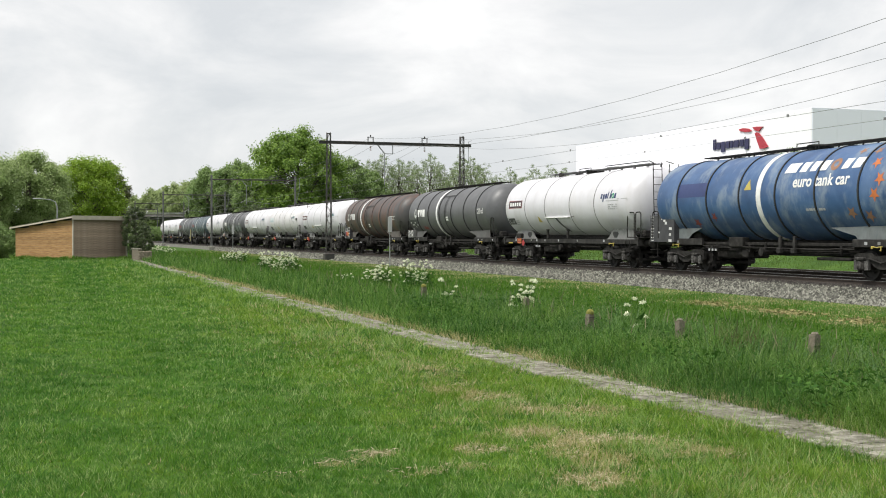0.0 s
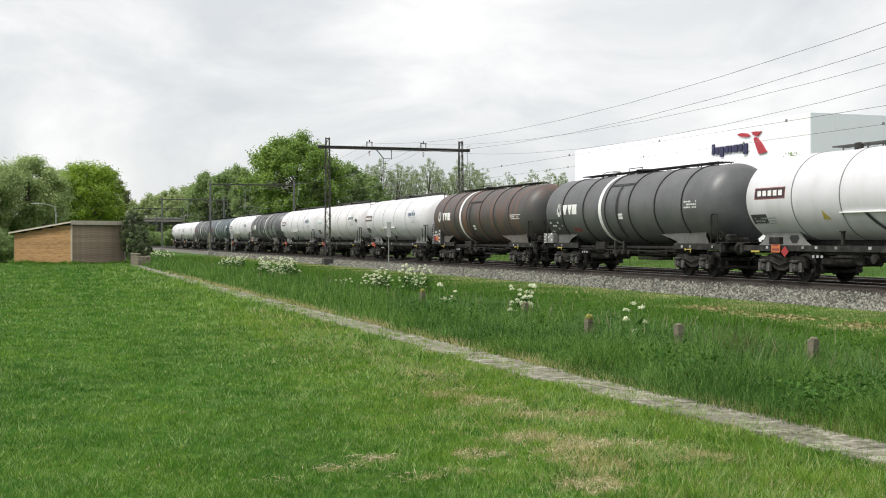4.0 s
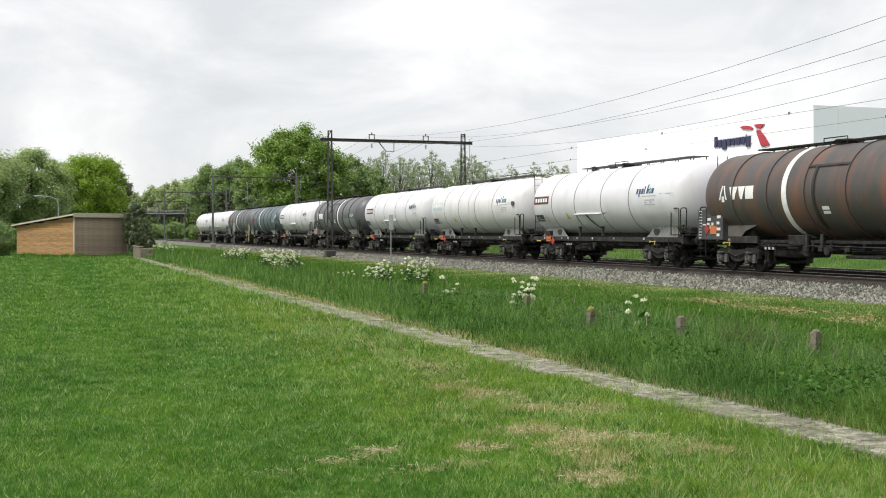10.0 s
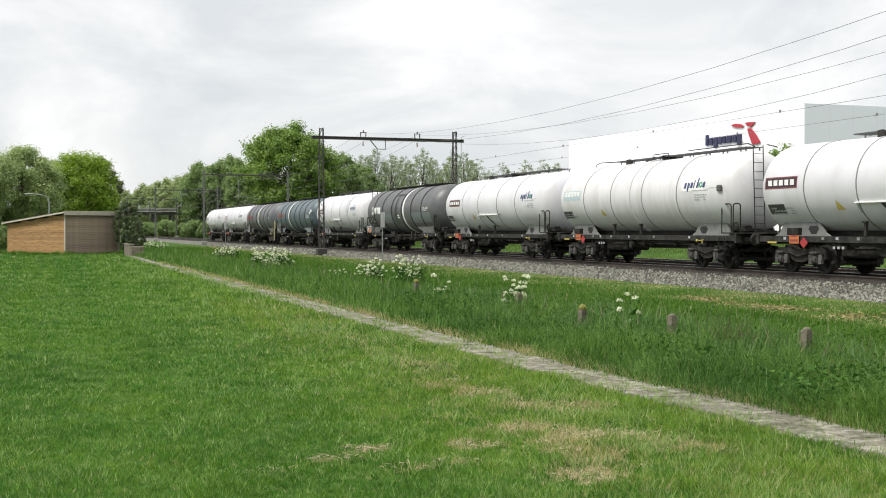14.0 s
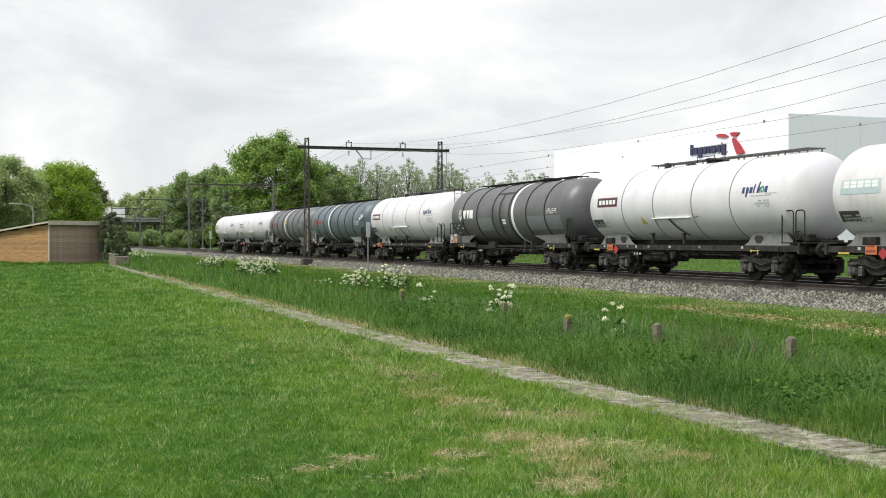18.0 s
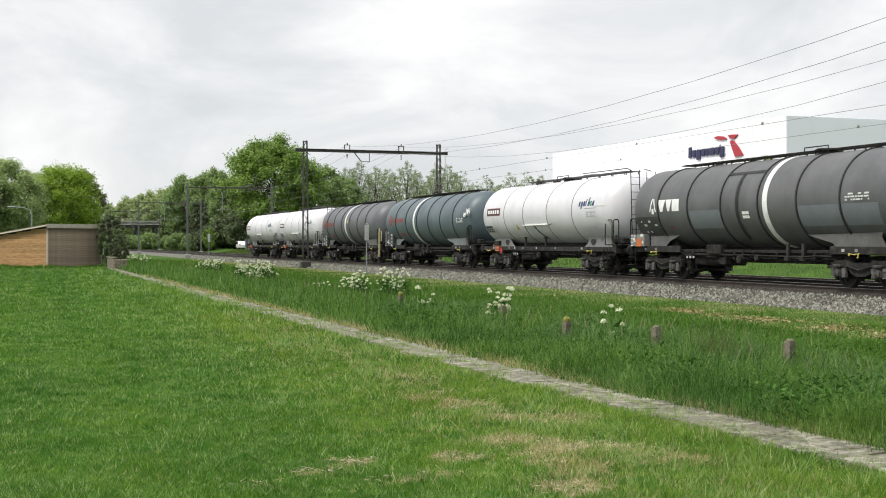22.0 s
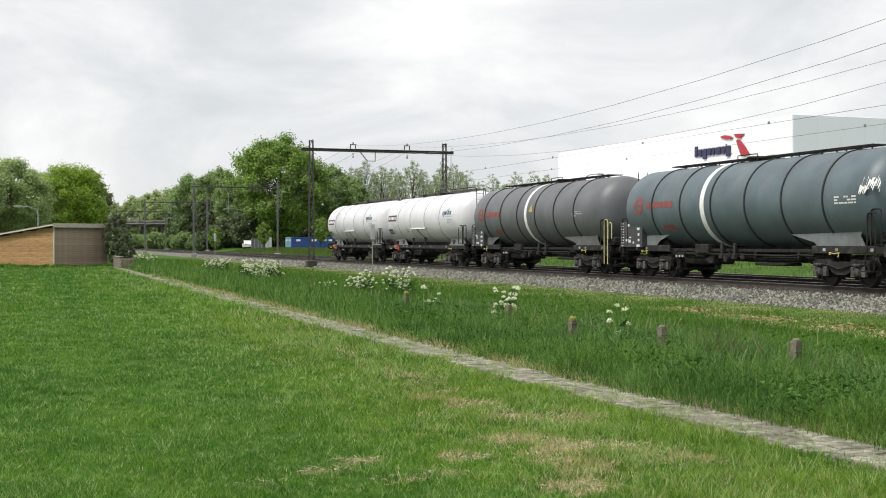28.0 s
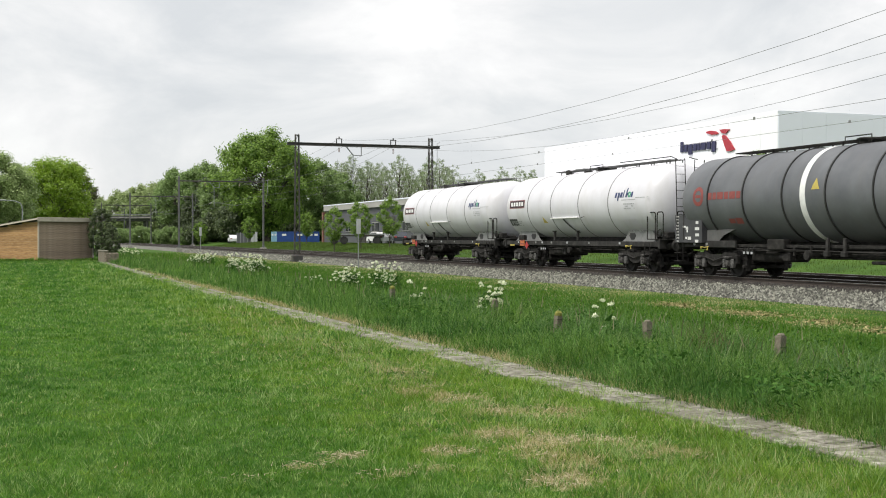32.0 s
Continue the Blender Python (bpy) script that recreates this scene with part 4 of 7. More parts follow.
def saddle(wagon, y, r, c, mat, wide=0.85, flip=1):
    """Flared plates that carry the tank's end on the side sills; a black plate imitates the opening."""
    top = c - math.sqrt(max(0, r * r - 0.90 ** 2)) + 0.03
    for x in (-0.90, 0.90):
        sd = part("saddle", lambda: Build().prism([(-wide * 1.25, 1.19), (wide * 1.2, 1.19), (wide * 1.0, 1.30), (wide * 0.75, top), (-wide * 0.75, top), (-wide * 1.05, 1.30)], -0.025, 0.025), mat, wagon, "light grey flared saddle plate", Matrix.Translation((x, y, 0)) @ (Matrix.Identity(4) if flip > 0 else Matrix.Rotation(math.pi, 4, "Z")), key=("saddle", wide, round(top, 2)))
        # a black plate stands in for the shaded opening; nothing is cut through
        part("saddle_hole", lambda: Build().prism([(-0.78, 1.26), (-0.52, 1.26), (-0.36, 1.42), (-0.46, 1.52), (-0.84, 1.52), (-0.92, 1.42)], -0.03, 0.03), BLACK, sd, "black plate imitating a shaded opening", key="saddle_hole")
    part("cradle", lambda: Build().box((0, 0, (1.22 + top) / 2 + 0.02), (1.55, 0.9, top - 1.1), 0.03), FRAME, wagon, at=(0, y, 0), key=("cradle", round(top, 2)))


def wedge_saddle(wagon, y, r, c, mat, rear):
    """Saddle of the frameless type: a low plate over the bogie that runs out to a point along the drum."""
    top = c - math.sqrt(r * r - 1.06 ** 2)
    if rear:
        poly = [(0.95, 1.24), (0.95, top), (0.1, top), (-1.25, top + 0.02), (-0.5, 1.42), (-0.25, 1.24)]
    else:
        poly = [(-1.1, 1.24), (1.15, 1.24), (1.25, 1.34), (2.5, top - 0.02), (1.25, top), (-0.7, top + 0.03), (-1.08, top + 0.18), (-0.92, top - 0.1)]
    for x in (-1.075, 1.075):
        part("saddle", Build().prism([(y + a, b) for a, b in poly], x - 0.02, x + 0.02), mat, wagon, "sheet steel saddle running out to a point")
    part("cradle", lambda: Build().box((0, 0, 1.36), (1.85, 1.6, 0.45), 0.03), FRAME, wagon, at=(0, y, 0), key="cradle_b")


def framed_wagon(label, tankmat, rng, hoops, front_ladder, sign, kind="a"):
    """White tank wagon with long side sills."""
    half, pivot, r, c, L = 8.06, 10.5, 1.46, 2.76, 14.75
    wg = thing("tank_wagon", label, "tank wagon", group="goods train")
    sets = wagon_frame(wg, half, pivot, True, rng)
    part("tank", lambda: Build().lathe(tank_profile(L, r, 0.75), (0, 0, c), "y", 72), tankmat, wg, key=("tank", L, r))
    sh = Shell(r, c)
    for y in hoops:
        hoop(wg, y, r, c, HOOP_W, 0.045, 0.012)
    for s in (-1, 1):
        saddle(wg, s * (pivot / 2 + 0.15), r, c, SADDLE_L, 1.2, flip=s)
    sill_plates(wg, (5.9, 3.9, 3.2, 2.2, 0.6, -1.5, -4.2))
    walkway(wg, -6.6, 3.6, c + r + 0.02)
    manhole(wg, -0.6, c + r)
    part("valve_dome", lambda: Build().lathe([(0, 0.2), (0.12, 0.2), (0.2, 0.12), (0.22, 0.0)], (0.35, 1.6, c + r - 0.06), "z", 14), SOLE, wg, key="valve1")
    part("valve_dome", lambda: Build().lathe([(0, 0.14), (0.2, 0.14), (0.24, 0.0)], (-0.3, 2.3, c + r - 0.06), "z", 12), SOLE, wg, key="valve2")
    # folding work step on the drum, with the strap below it
    d = (hoops[0] + hoops[1] + hoops[2] + hoops[3]) / 4 - 0.38
    if sign == "red":
        lx, _, lz = sh.at(0, -0.58)
        part("tank_step", Build().box((lx - 0.03, 0.52 + d, lz), (0.12, 2.7, 0.04), 0.006), MARK_W, wg, "narrow white ledge on the tank side")
        part("step_strap", sh.quad(Build(), [(-0.06 + d, -1.42), (0.14 + d, -1.42), (0.80 + d, -0.60), (0.62 + d, -0.60)], 0.022, 10), MARK_K, wg, "dark curved strap below the ledge")
        part("ledge_brace", sh.quad(Build(), [(1.76 + d, -0.95), (1.81 + d, -0.95), (1.86 + d, -0.58), (1.81 + d, -0.58)], 0.02, 4), MARK_DIM, wg)
        part("grab_iron", Build().tube([(lx - 0.02, -1.10 + d, lz + 0.02), (lx - 0.09, -1.22 + d, lz - 0.02), (lx - 0.02, -1.35 + d, lz + 0.04)], 0.012, 4), SOLE, wg)
    else:
        hoop(wg, 0.22, r, c, CREAM_TANK, 0.34, 0.035, "stiffener_ring")
        part("label_plate", sh.rect(Build(), -5.6, -4.0, 0.06, 0.50, 0.004), MARK_W, wg, "white label plate")
        part("valve_box", Build().box((sh.at(0, 0.1)[0] - 0.03, -6.7, sh.at(0, 0.1)[2]), (0.08, 0.26, 0.22), 0.02), RAILWALK, wg)
    # pale struts that brace the drum's front end on the sills
    for u in (-4.75, -5.25, -5.45):
        part("drum_strut", sh.quad(sh.quad(Build(), [(u + d, -0.72), (u - 0.09 + d, -0.72), (u - 0.26 + d, -1.30), (u - 0.12 + d, -1.30)], 0.05, 5), [(u + d, -0.72), (u - 0.09 + d, -0.72), (u - 0.09 + d, -0.66), (u + d, -0.66)], 0.05, 1), WHITE_TANK, wg, "pale steel brace")
    # end platform at the front with rails
    part("end_platform", lambda: Build().box((0, 0, 1.28), (2.5, 1.0, 0.04)).box((0, -0.4, 1.18), (2.4, 0.06, 0.16)), FRAME, wg, at=(0, -half + 1.1, 0), key="platform")
    handrail(wg, -half + 1.15, 0.6, 1.28, 2.3)
    handrail(wg, -half + 0.50, 0.45, 1.28, 2.3)
    step(wg, -half + 1.5)
    if front_ladder:
        ladder(wg, -half + 0.55, 1.3, 4.35, -0.35, 0.15)
        part("top_rail", Build().tube([(-0.55, -half + 0.6, 4.3), (-0.55, -half + 1.0, 4.42), (-0.55, -3.0, 4.42)], 0.02, 5).tube([(0.35, -half + 0.6, 4.3), (0.35, -half + 1.2, 4.42)], 0.02, 5), SOLE, wg)
    part("valve_box", Build().box((-1.22, half - 2.7, 1.34), (0.16, 0.62, 0.24), 0.02), FRAME, wg)
    part("hazard_plate", Build().box((-1.27, half - 2.75, 1.12), (0.02, 0.50, 0.34), 0.004), MARK_ORANGE, wg, "orange hazard plate with unreadable numbers")
    part("plate_bars", Build().box((-1.283, half - 2.75, 1.20), (0.006, 0.30, 0.07)).box((-1.283, half - 2.75, 1.05), (0.006, 0.40, 0.07)), MARK_FADED_RED, wg)
    part("hazard_diamond", Build().prism([(half - 3.28, 1.16), (half - 3.07, 0.98), (half - 3.28, 0.80), (half - 3.49, 0.98)], -1.29, -1.275), MARK_RED, wg, "red hazard diamond")
    part("striped_handle", Build().box((-1.24, half - 1.5, 0.98), (0.02, 0.5, 0.06)), MARK_YELLOW, wg, "yellow warning strip")
    part("label_plate", sh.rect(Build(), 5.75, 6.65, -0.92, -0.55, 0.004), MARK_K, wg, "black data panel on the tank")
    tow_hook(wg, -half + 3.1, MARK_YELLOW)
    for y in (1.9, -0.4):
        part("tank_bracket", lambda: Build().box((0, 0, 1.42), (0.10, 0.10, 0.42), 0.01).box((-0.02, 0, 1.62), (0.14, 0.16, 0.05), 0.01), SOLE, wg, at=(-1.18, y, 0), key="bracket")
    # owner's sign, maker's mark and data, as plain shapes
    nu = 4.68 + d
    if sign == "red":
        for k in range(5):
            part("name_bar", sh.quad(Build(), [(nu + 0.12 + k * 0.30, 0.06), (nu + 0.33 + k * 0.30, 0.06), (nu + 0.35 + k * 0.30, 0.24), (nu + 0.14 + k * 0.30, 0.24)], 0.009, 2), MARK_W, wg)
        part("name_plate", sh.rect(Build(), nu, nu + 1.68, -0.01, 0.31, 0.004), PLUM, wg)
        part("name_frame", sh.rect(sh.rect(sh.rect(sh.rect(Build(), nu - 0.03, nu + 1.71, -0.04, -0.015), nu - 0.03, nu + 1.71, 0.315, 0.34), nu - 0.03, nu - 0.005, -0.04, 0.34), nu + 1.685, nu + 1.71, -0.04, 0.34), MARK_FADED_RED, wg)
    else:
        part("name_plate", sh.rect(Build(), nu, nu + 1.75, -0.06, 0.36), MARK_CYAN, wg, "faded pale blue name plate")
        for k in range(5):
            part("name_bar", sh.rect(Build(), nu + 0.12 + k * 0.31, nu + 0.36 + k * 0.31, 0.12, 0.32, 0.009), MARK_W, wg)
    lu = -4.20 + d
    for k in range(7):
        u = lu - 0.215 * k
        if k == 5:
            part("logo_ring", sh.ring(Build(), u - 0.12, 0.27, 0.05, 0.115, 0.007), MARK_GREEN, wg)
            continue
        tall = (0, 0, 0, 0.09, 0.16, 0, 0)[k]
        low = (0, 0.12, 0, 0, 0, 0, 0)[k]
        wd = (0.15, 0.10, 0.15, 0.08, 0.10, 0, 0.15)[k]
        part("logo_bar", sh.quad(Build(), [(u - 0.02, 0.16 - low), (u - 0.02 - wd, 0.16 - low), (u - 0.05 - wd - 0.25 * tall, 0.37 + tall), (u - 0.06 - 0.25 * tall, 0.37 + tall)], 0.007, 3), MARK_NAVY, wg)
        if k in (1, 2, 4):
            part("logo_bar", sh.quad(Build(), [(u - 0.14, 0.16), (u - 0.19, 0.16), (u - 0.22, 0.35), (u - 0.17, 0.35)], 0.007, 2), MARK_NAVY, wg)
    part("small_writing", sh.rect(Build(), lu - 1.7, lu - 0.55, 0.05, 0.08), MARK_DIM, wg)
    tagged(part("data_table", bars(sh, rng, lu - 1.6, lu - 0.75, -0.32, -0.06, 3), MARK_DIM, wg), kind="stuff")
    tagged(part("small_writing", bars(sh, rng, -7.0, -5.9, 0.10, 0.15, 1), MARK_DIM, wg), kind="stuff")
    tagged(part("small_writing", bars(sh, rng, 5.3, 6.5, -0.95, -0.65, 3), MARK_DIM, wg), kind="stuff")
    part("hazard_triangle", sh.quad(Build(), [(2.85 + d, -0.80), (2.45 + d, -0.80), (2.80 + d, -0.46), (2.80 + d, -0.46)], 0.008), MARK_YELLOW, wg, "small yellow warning triangle")
    WAGONS.append((wg, 2 * half, sets))
    return wg, sh


def frameless_wagon(label, tankmat, rng, hoops, band, saddlemat=SADDLE_T):
    """Dark large-volume tank wagon without side sills; the tank rests on saddles over the bogies."""
    half, pivot, r, c, L = 8.56, 11.35, 1.50, 2.68, 15.7
    wg = thing("tank_wagon", label, "tank wagon", group="goods train")
    sets = wagon_frame(wg, half, pivot, False, rng)
    part("tank", lambda: Build().lathe(tank_profile(L, r, 0.85), (0, 0, c), "y", 72), tankmat, wg, key=("tank", L, r))
    sh = Shell(r, c)
    for y in hoops:
        hoop(wg, y, r, c, BLACK if tankmat is not RUST_TANK else RUST_TANK, 0.06, 0.035)
    hoop(wg, band, r, c, MARK_W, 0.26, 0.014, "white_band", "broad white painted band round the tank")
    wedge_saddle(wg, pivot / 2, r, c, saddlemat, True)
    wedge_saddle(wg, -pivot / 2, r, c, saddlemat, False)
    sill_plates(wg, (6.9, 6.1, -5.0, -5.6, -7.2), 1.12, -1.175)
    walkway(wg, -6.2, 5.6, c + r + 0.0, FRAME)
    manhole(wg, band - 1.2, c + r)
    for y in (band - 0.7, band - 1.5):
        part("pipe_bracket", lambda: Build().box((0, 0, 1.05), (0.08, 0.12, 0.55), 0.01).box((-0.03, 0, 0.85), (0.14, 0.2, 0.16), 0.02), SOLE, wg, at=(-1.10, y, 0), key="pipebr")
    part("drip_tray", lambda: Build().box((0, 0, 0.62), (0.7, 1.7, 0.10), 0.03).box((0.2, 0.2, 0.75), (0.5, 2.4, 0.08), 0.02), FRAME, wg, at=(-0.6, band - 3.3, 0), key="tray")
    part("cabinet", lambda: Build().box((0, 0, 1.12), (0.3, 0.9, 0.34), 0.03), FRAME, wg, at=(-0.95, 2.2, 0), key="cabinet")
    handrail(wg, -half + 1.0, 0.45, 1.25, 2.3)
    handrail(wg, half - 0.95, 0.45, 1.25, 2.3)
    step(wg, -half + 1.3)
    step(wg, half - 0.9)
    tow_hook(wg, -half + 3.0, MARK_YELLOW)
    tow_hook(wg, half - 2.4, MARK_YELLOW)
    ladder(wg, half - 0.55, 1.3, 4.2, -0.35, -0.1)
    WAGONS.append((wg, 2 * half, sets))
    return wg, sh


def work_frame(wg, sh, u0, u1, mid, v):
    """Dark folding step on the drum: a bar between two hoops and a curved strap below it."""
    b = Build()
    sh.rect(b, u1, u0, v, v + 0.07, 0.05)
    sh.quad(b, [(mid - 0.06, -1.4), (mid + 0.06, -1.4), (mid + 0.06, v), (mid - 0.06, v)], 0.045, 14)
    part("tank_step", b, BLACK, wg, "dark folding step frame on the tank side")


def black_panel(wg, sh, rng, u0, u1):
    """Black painted panel with white data at the drum's rear end."""
    part("painted_panel", sh.rect(Build(), u0, u1, -1.12, -0.34, 0.004), MARK_K, wg, "black painted data panel")
    tagged(part("panel_writing", bars(sh, rng, u0 + 0.15, u1 - 0.2, -1.05, -0.45, 4, 0.008, 0.3), PLATE, wg), kind="stuff")


def block_logo(wg, sh, u, v, s, mat):
    """An emblem and three blocks, as plain white shapes."""
    b = Build()
    sh.quad(b, [(u, v), (u - 0.10 * s, v), (u - 0.30 * s, v + 0.62 * s), (u - 0.20 * s, v + 0.62 * s)], 0.008, 5)
    sh.quad(b, [(u - 0.62 * s, v), (u - 0.52 * s, v), (u - 0.32 * s, v + 0.62 * s), (u - 0.42 * s, v + 0.62 * s)], 0.008, 5)
    sh.quad(b, [(u - 0.20 * s, v - 0.1 * s), (u - 0.42 * s, v - 0.1 * s), (u - 0.40 * s, v + 0.15 * s), (u - 0.22 * s, v + 0.15 * s)], 0.008, 3)
    part("emblem", b, mat, wg)
    x = u - 0.80 * s
    for w, sk in ((0.66, 0.22), (0.54, 0.19), (0.62, 0.0)):
        part("logo_block", sh.quad(Build(), [(x - sk * s, v), (x - (w - sk) * s, v), (x - w * s, v + 0.55 * s), (x, v + 0.55 * s)], 0.008, 5), mat, wg)
        x -= (w + 0.04) * s


def ring_logo(wg, sh, u, v, mat):
    part("emblem", sh.rect(sh.ring(Build(), u, v, 0.20, 0.34, 0.008), u - 0.16, u + 0.16, v - 0.05, v + 0.05, 0.008), mat, wg)
    x = u - 0.62
    for w in (0.24, 0.2, 0.36, 0.24, 0.34, 0.24):
        part("logo_block", sh.rect(Build(), x - w, x, v - 0.13, v + 0.11, 0.008), mat, wg)
        x -= w + 0.07


def make_train():
    R = random.Random(11)
    # blue tank car
    wg, sh = frameless_wagon("blue tank wagon with a white band and orange stars, weathered", BLUE_TANK, R, (5.6, 3.5, 1.36, -0.8, -2.94, -5.06), 0.17)
    board(wg, 7.1, 1.62, 1.9, 1.05, R, -1.30)
    x = -1.05
    for i, w in enumerate((0.70, 0.44, 0.40, 0.42, 0.0, 0.40, 0.46)):
        if w:
            part("logo_block", sh.quad(Build(), [(x - 0.05, 0.72), (x - w + 0.02, 0.72), (x - w - 0.08, 1.10), (x - 0.12, 1.10)], 0.008, 5), MARK_W, wg)
            x -= w + 0.10
        else:
            part("logo_dot", sh.ring(Build(), x - 0.27, 0.92, 0.10, 0.23, 0.008), MARK_TAN, wg)
            x -= 0.58
    cu = bpy.data.curves.new("slogan", "FONT")
    cu.body, cu.size, cu.resolution_u, cu.fill_mode, cu.offset = "euro tank car", 0.52, 3, "FRONT", 0.014
    tmp = new("slogan", cu)
    me = bpy.data.meshes.new_from_object(tmp.evaluated_get(bpy.context.evaluated_depsgraph_get()))
    bpy.data.objects.remove(tmp)
    for v in me.vertices:
        v.co = sh.at(-1.75 - v.co.x, 0.22 + v.co.y, 0.012)
    me.materials.clear()
    me.materials.append(MARK_W)
    ob = new("slogan", me)
    ob.parent = wg
    for u, v, s in ((-5.64, 0.85, 0.22), (-5.99, 0.32, 0.24), (-5.78, -0.13, 0.24), (-6.6, 0.7, 0.22), (-6.9, 0.1, 0.22)):
        part("star", sh.star(Build(), u, v, s), MARK_ORANGE, wg, "orange star")
    for u, v, s in ((-4.61, -0.67, 0.24), (-5.38, -0.79, 0.24), (-4.52, 1.43, 0.2), (-5.3, 1.35, 0.2)):
        part("star", sh.star(Build(), u, v, s), MARK_TAN, wg, "faded orange star")
    for u, v, s in ((3.17, -0.68, 0.2), (4.5, -0.92, 0.24)):
        part("star", sh.star(Build(), u, v, s), MARK_FADED_RED, wg, "faded red star")
    part("repaint_patch", sh.rect(Build(), 3.55, 5.55, 0.08, 0.60, 0.004), PATCH_NAVY, wg, "dark blue repainted rectangle")
    part("hazard_triangle", sh.quad(Build(), [(1.05, 0.22), (0.62, 0.22), (0.80, 0.60), (0.80, 0.60)], 0.008), MARK_YELLOW, wg, "yellow warning triangle")
    tagged(part("small_writing", bars(sh, R, -3.4, -2.4, -0.6, -0.45, 1), MARK_DIM, wg), kind="stuff")

    def white(label, ladderend, sign="red", mat=WHITE_TANK, hoops=(4.3, 1.8, -0.95, -3.65)):
        return framed_wagon(label, mat, R, hoops, ladderend, sign)

    def dark(label, mat, band, hoops, saddlemat=SADDLE_D):
        return frameless_wagon(label, mat, R, hoops, band, saddlemat)

    # 1
    white("white tank wagon with a red-framed name plate and end ladder", True, hoops=(4.17, 1.71, -1.13, -3.7))
    # 2 dark grey
    wg, sh = dark("dark grey tank wagon with a white band and white emblem", GREY_TANK, 1.42, (5.3, 3.08, 0.92, -1.26, -3.43, -5.53))
    block_logo(wg, sh, 5.93, -0.16, 0.80, MARK_W)
    work_frame(wg, sh, 0.92, -1.26, -0.2, 1.02)
    black_panel(wg, sh, R, 5.42, 7.2)
    board(wg, 7.3, 1.45, 1.1, 0.46, R, -1.30, mat=SADDLE_L)
    part("hazard_plate", sh.rect(sh.rect(Build(), 3.75, 4.1, -1.02, -0.82), 4.15, 4.5, -1.0, -0.8), MARK_FADED_RED, wg)
    tagged(part("small_writing", bars(sh, R, -6.6, -5.7, -0.16, 0.16, 3), PLATE, wg), kind="stuff")
    part("data_plate", sh.rect(sh.rect(Build(), -0.65, -0.25, -0.46, -0.34), -0.65, -0.25, -0.31, -0.22), MARK_W, wg)
    # 3 rust-stained
    wg, sh = dark("rust-stained dark brown tank wagon with a white band", RUST_TANK, 2.31, (5.4, 3.32, 1.22, -0.86, -2.92, -5.07), SADDLE_R)
    block_logo(wg, sh, 6.24, -0.16, 0.80, MARK_W)
    work_frame(wg, sh, 1.22, -0.86, 0.72, 0.77)
    board(wg, 7.15, 1.66, 1.7, 1.1, R, -1.30, orange=True, red=True)
    tagged(part("small_writing", bars(sh, R, -6.7, -5.35, -0.28, 0.0, 3), PLATE, wg), kind="stuff")
    part("data_plate", sh.rect(sh.rect(Build(), 0.05, 0.40, -0.62, -0.5), 0.05, 0.40, -0.76, -0.66), MARK_W, wg)
    # 4, 5, 6
    white("white tank wagon with a red-framed name plate", False, hoops=(4.55, 2.0, -0.70, -3.3))
    white("off-white tank wagon with many hoops and a pale blue name plate", True, "blue", CREAM_TANK, (4.36, 1.78, -0.92, -3.66))
    white("clean white tank wagon with a red-framed name plate", False, hoops=(3.95, 1.46, -1.31, -3.8))
    # 7
    wg, sh = dark("dark grey tank wagon with a white band and paler patch", GREY_TANK, -1.49, (5.37, 3.28, 1.11, -1.09, -3.16, -5.27))
    block_logo(wg, sh, 6.02, -0.16, 0.80, MARK_W)
    work_frame(wg, sh, 1.11, -1.09, 0.1, 1.07)
    black_panel(wg, sh, R, 5.45, 7.2)
    board(wg, 7.3, 1.45, 1.1, 0.46, R, -1.30, orange=True, mat=SADDLE_L)
    for u0, u1 in ((1.17, 3.16), (-5.2, -3.22), (-6.93, -5.34)):
        part("repaint_patch", sh.rect(Build(), u0, u1, -0.86, -0.18, 0.004), PATCH_GREY, wg, "paler grey repainted rectangle")
    part("data_plate", sh.rect(sh.rect(Build(), -0.55, -0.15, -0.38, -0.28), -0.55, -0.15, -0.52, -0.42), MARK_W, wg)
    part("hazard_plate", sh.rect(Build(), 4.5, 4.75, -0.82, -0.72), MARK_FADED_RED, wg)
    tagged(part("small_writing", bars(sh, R, -6.6, -5.5, -0.12, 0.14, 3), PLATE, wg), kind="stuff")
    # 8
    white("white tank wagon with a red-framed name plate and end ladder", True, hoops=(4.0, 1.66, -1.04, -3.69))
    # 9, 10
    for mat, band, lab, rings in ((TEAL_TANK, 1.51, "petrol-blue tank wagon with a white band and faded red emblem", (5.1, 3.03, 0.94, -1.16, -3.24, -5.35)), (SLATE_TANK, 0.25, "slate grey tank wagon with a white band and faded red emblem", (5.55, 3.45, 1.29, -0.84, -2.96, -5.06))):
        wg, sh = dark(lab, mat, band, rings, SADDLE_T if mat is TEAL_TANK else SADDLE_D)
        ring_logo(wg, sh, 6.15, 0.10, MARK_FADED_RED)
        board(wg, 7.1, 1.66, 1.8, 1.0, R, -1.30)
        part("hazard_plate", sh.rect(sh.rect(Build(), 3.7, 4.1, -0.92, -0.70), 4.15, 4.5, -0.90, -0.72), MARK_FADED_RED, wg)
        if mat is SLATE_TANK:
            part("hazard_triangle", sh.quad(Build(), [(band - 0.42, 0.12), (band - 0.82, 0.12), (band - 0.62, 0.48), (band - 0.62, 0.48)], 0.008), MARK_YELLOW, wg, "yellow warning triangle")
        wu = -5.9 if mat is SLATE_TANK else -6.9
        tagged(part("small_writing", bars(sh, R, wu, wu + 1.0, -0.22, 0.05, 3), MARK_DIM if mat is SLATE_TANK else PLATE, wg), kind="stuff")
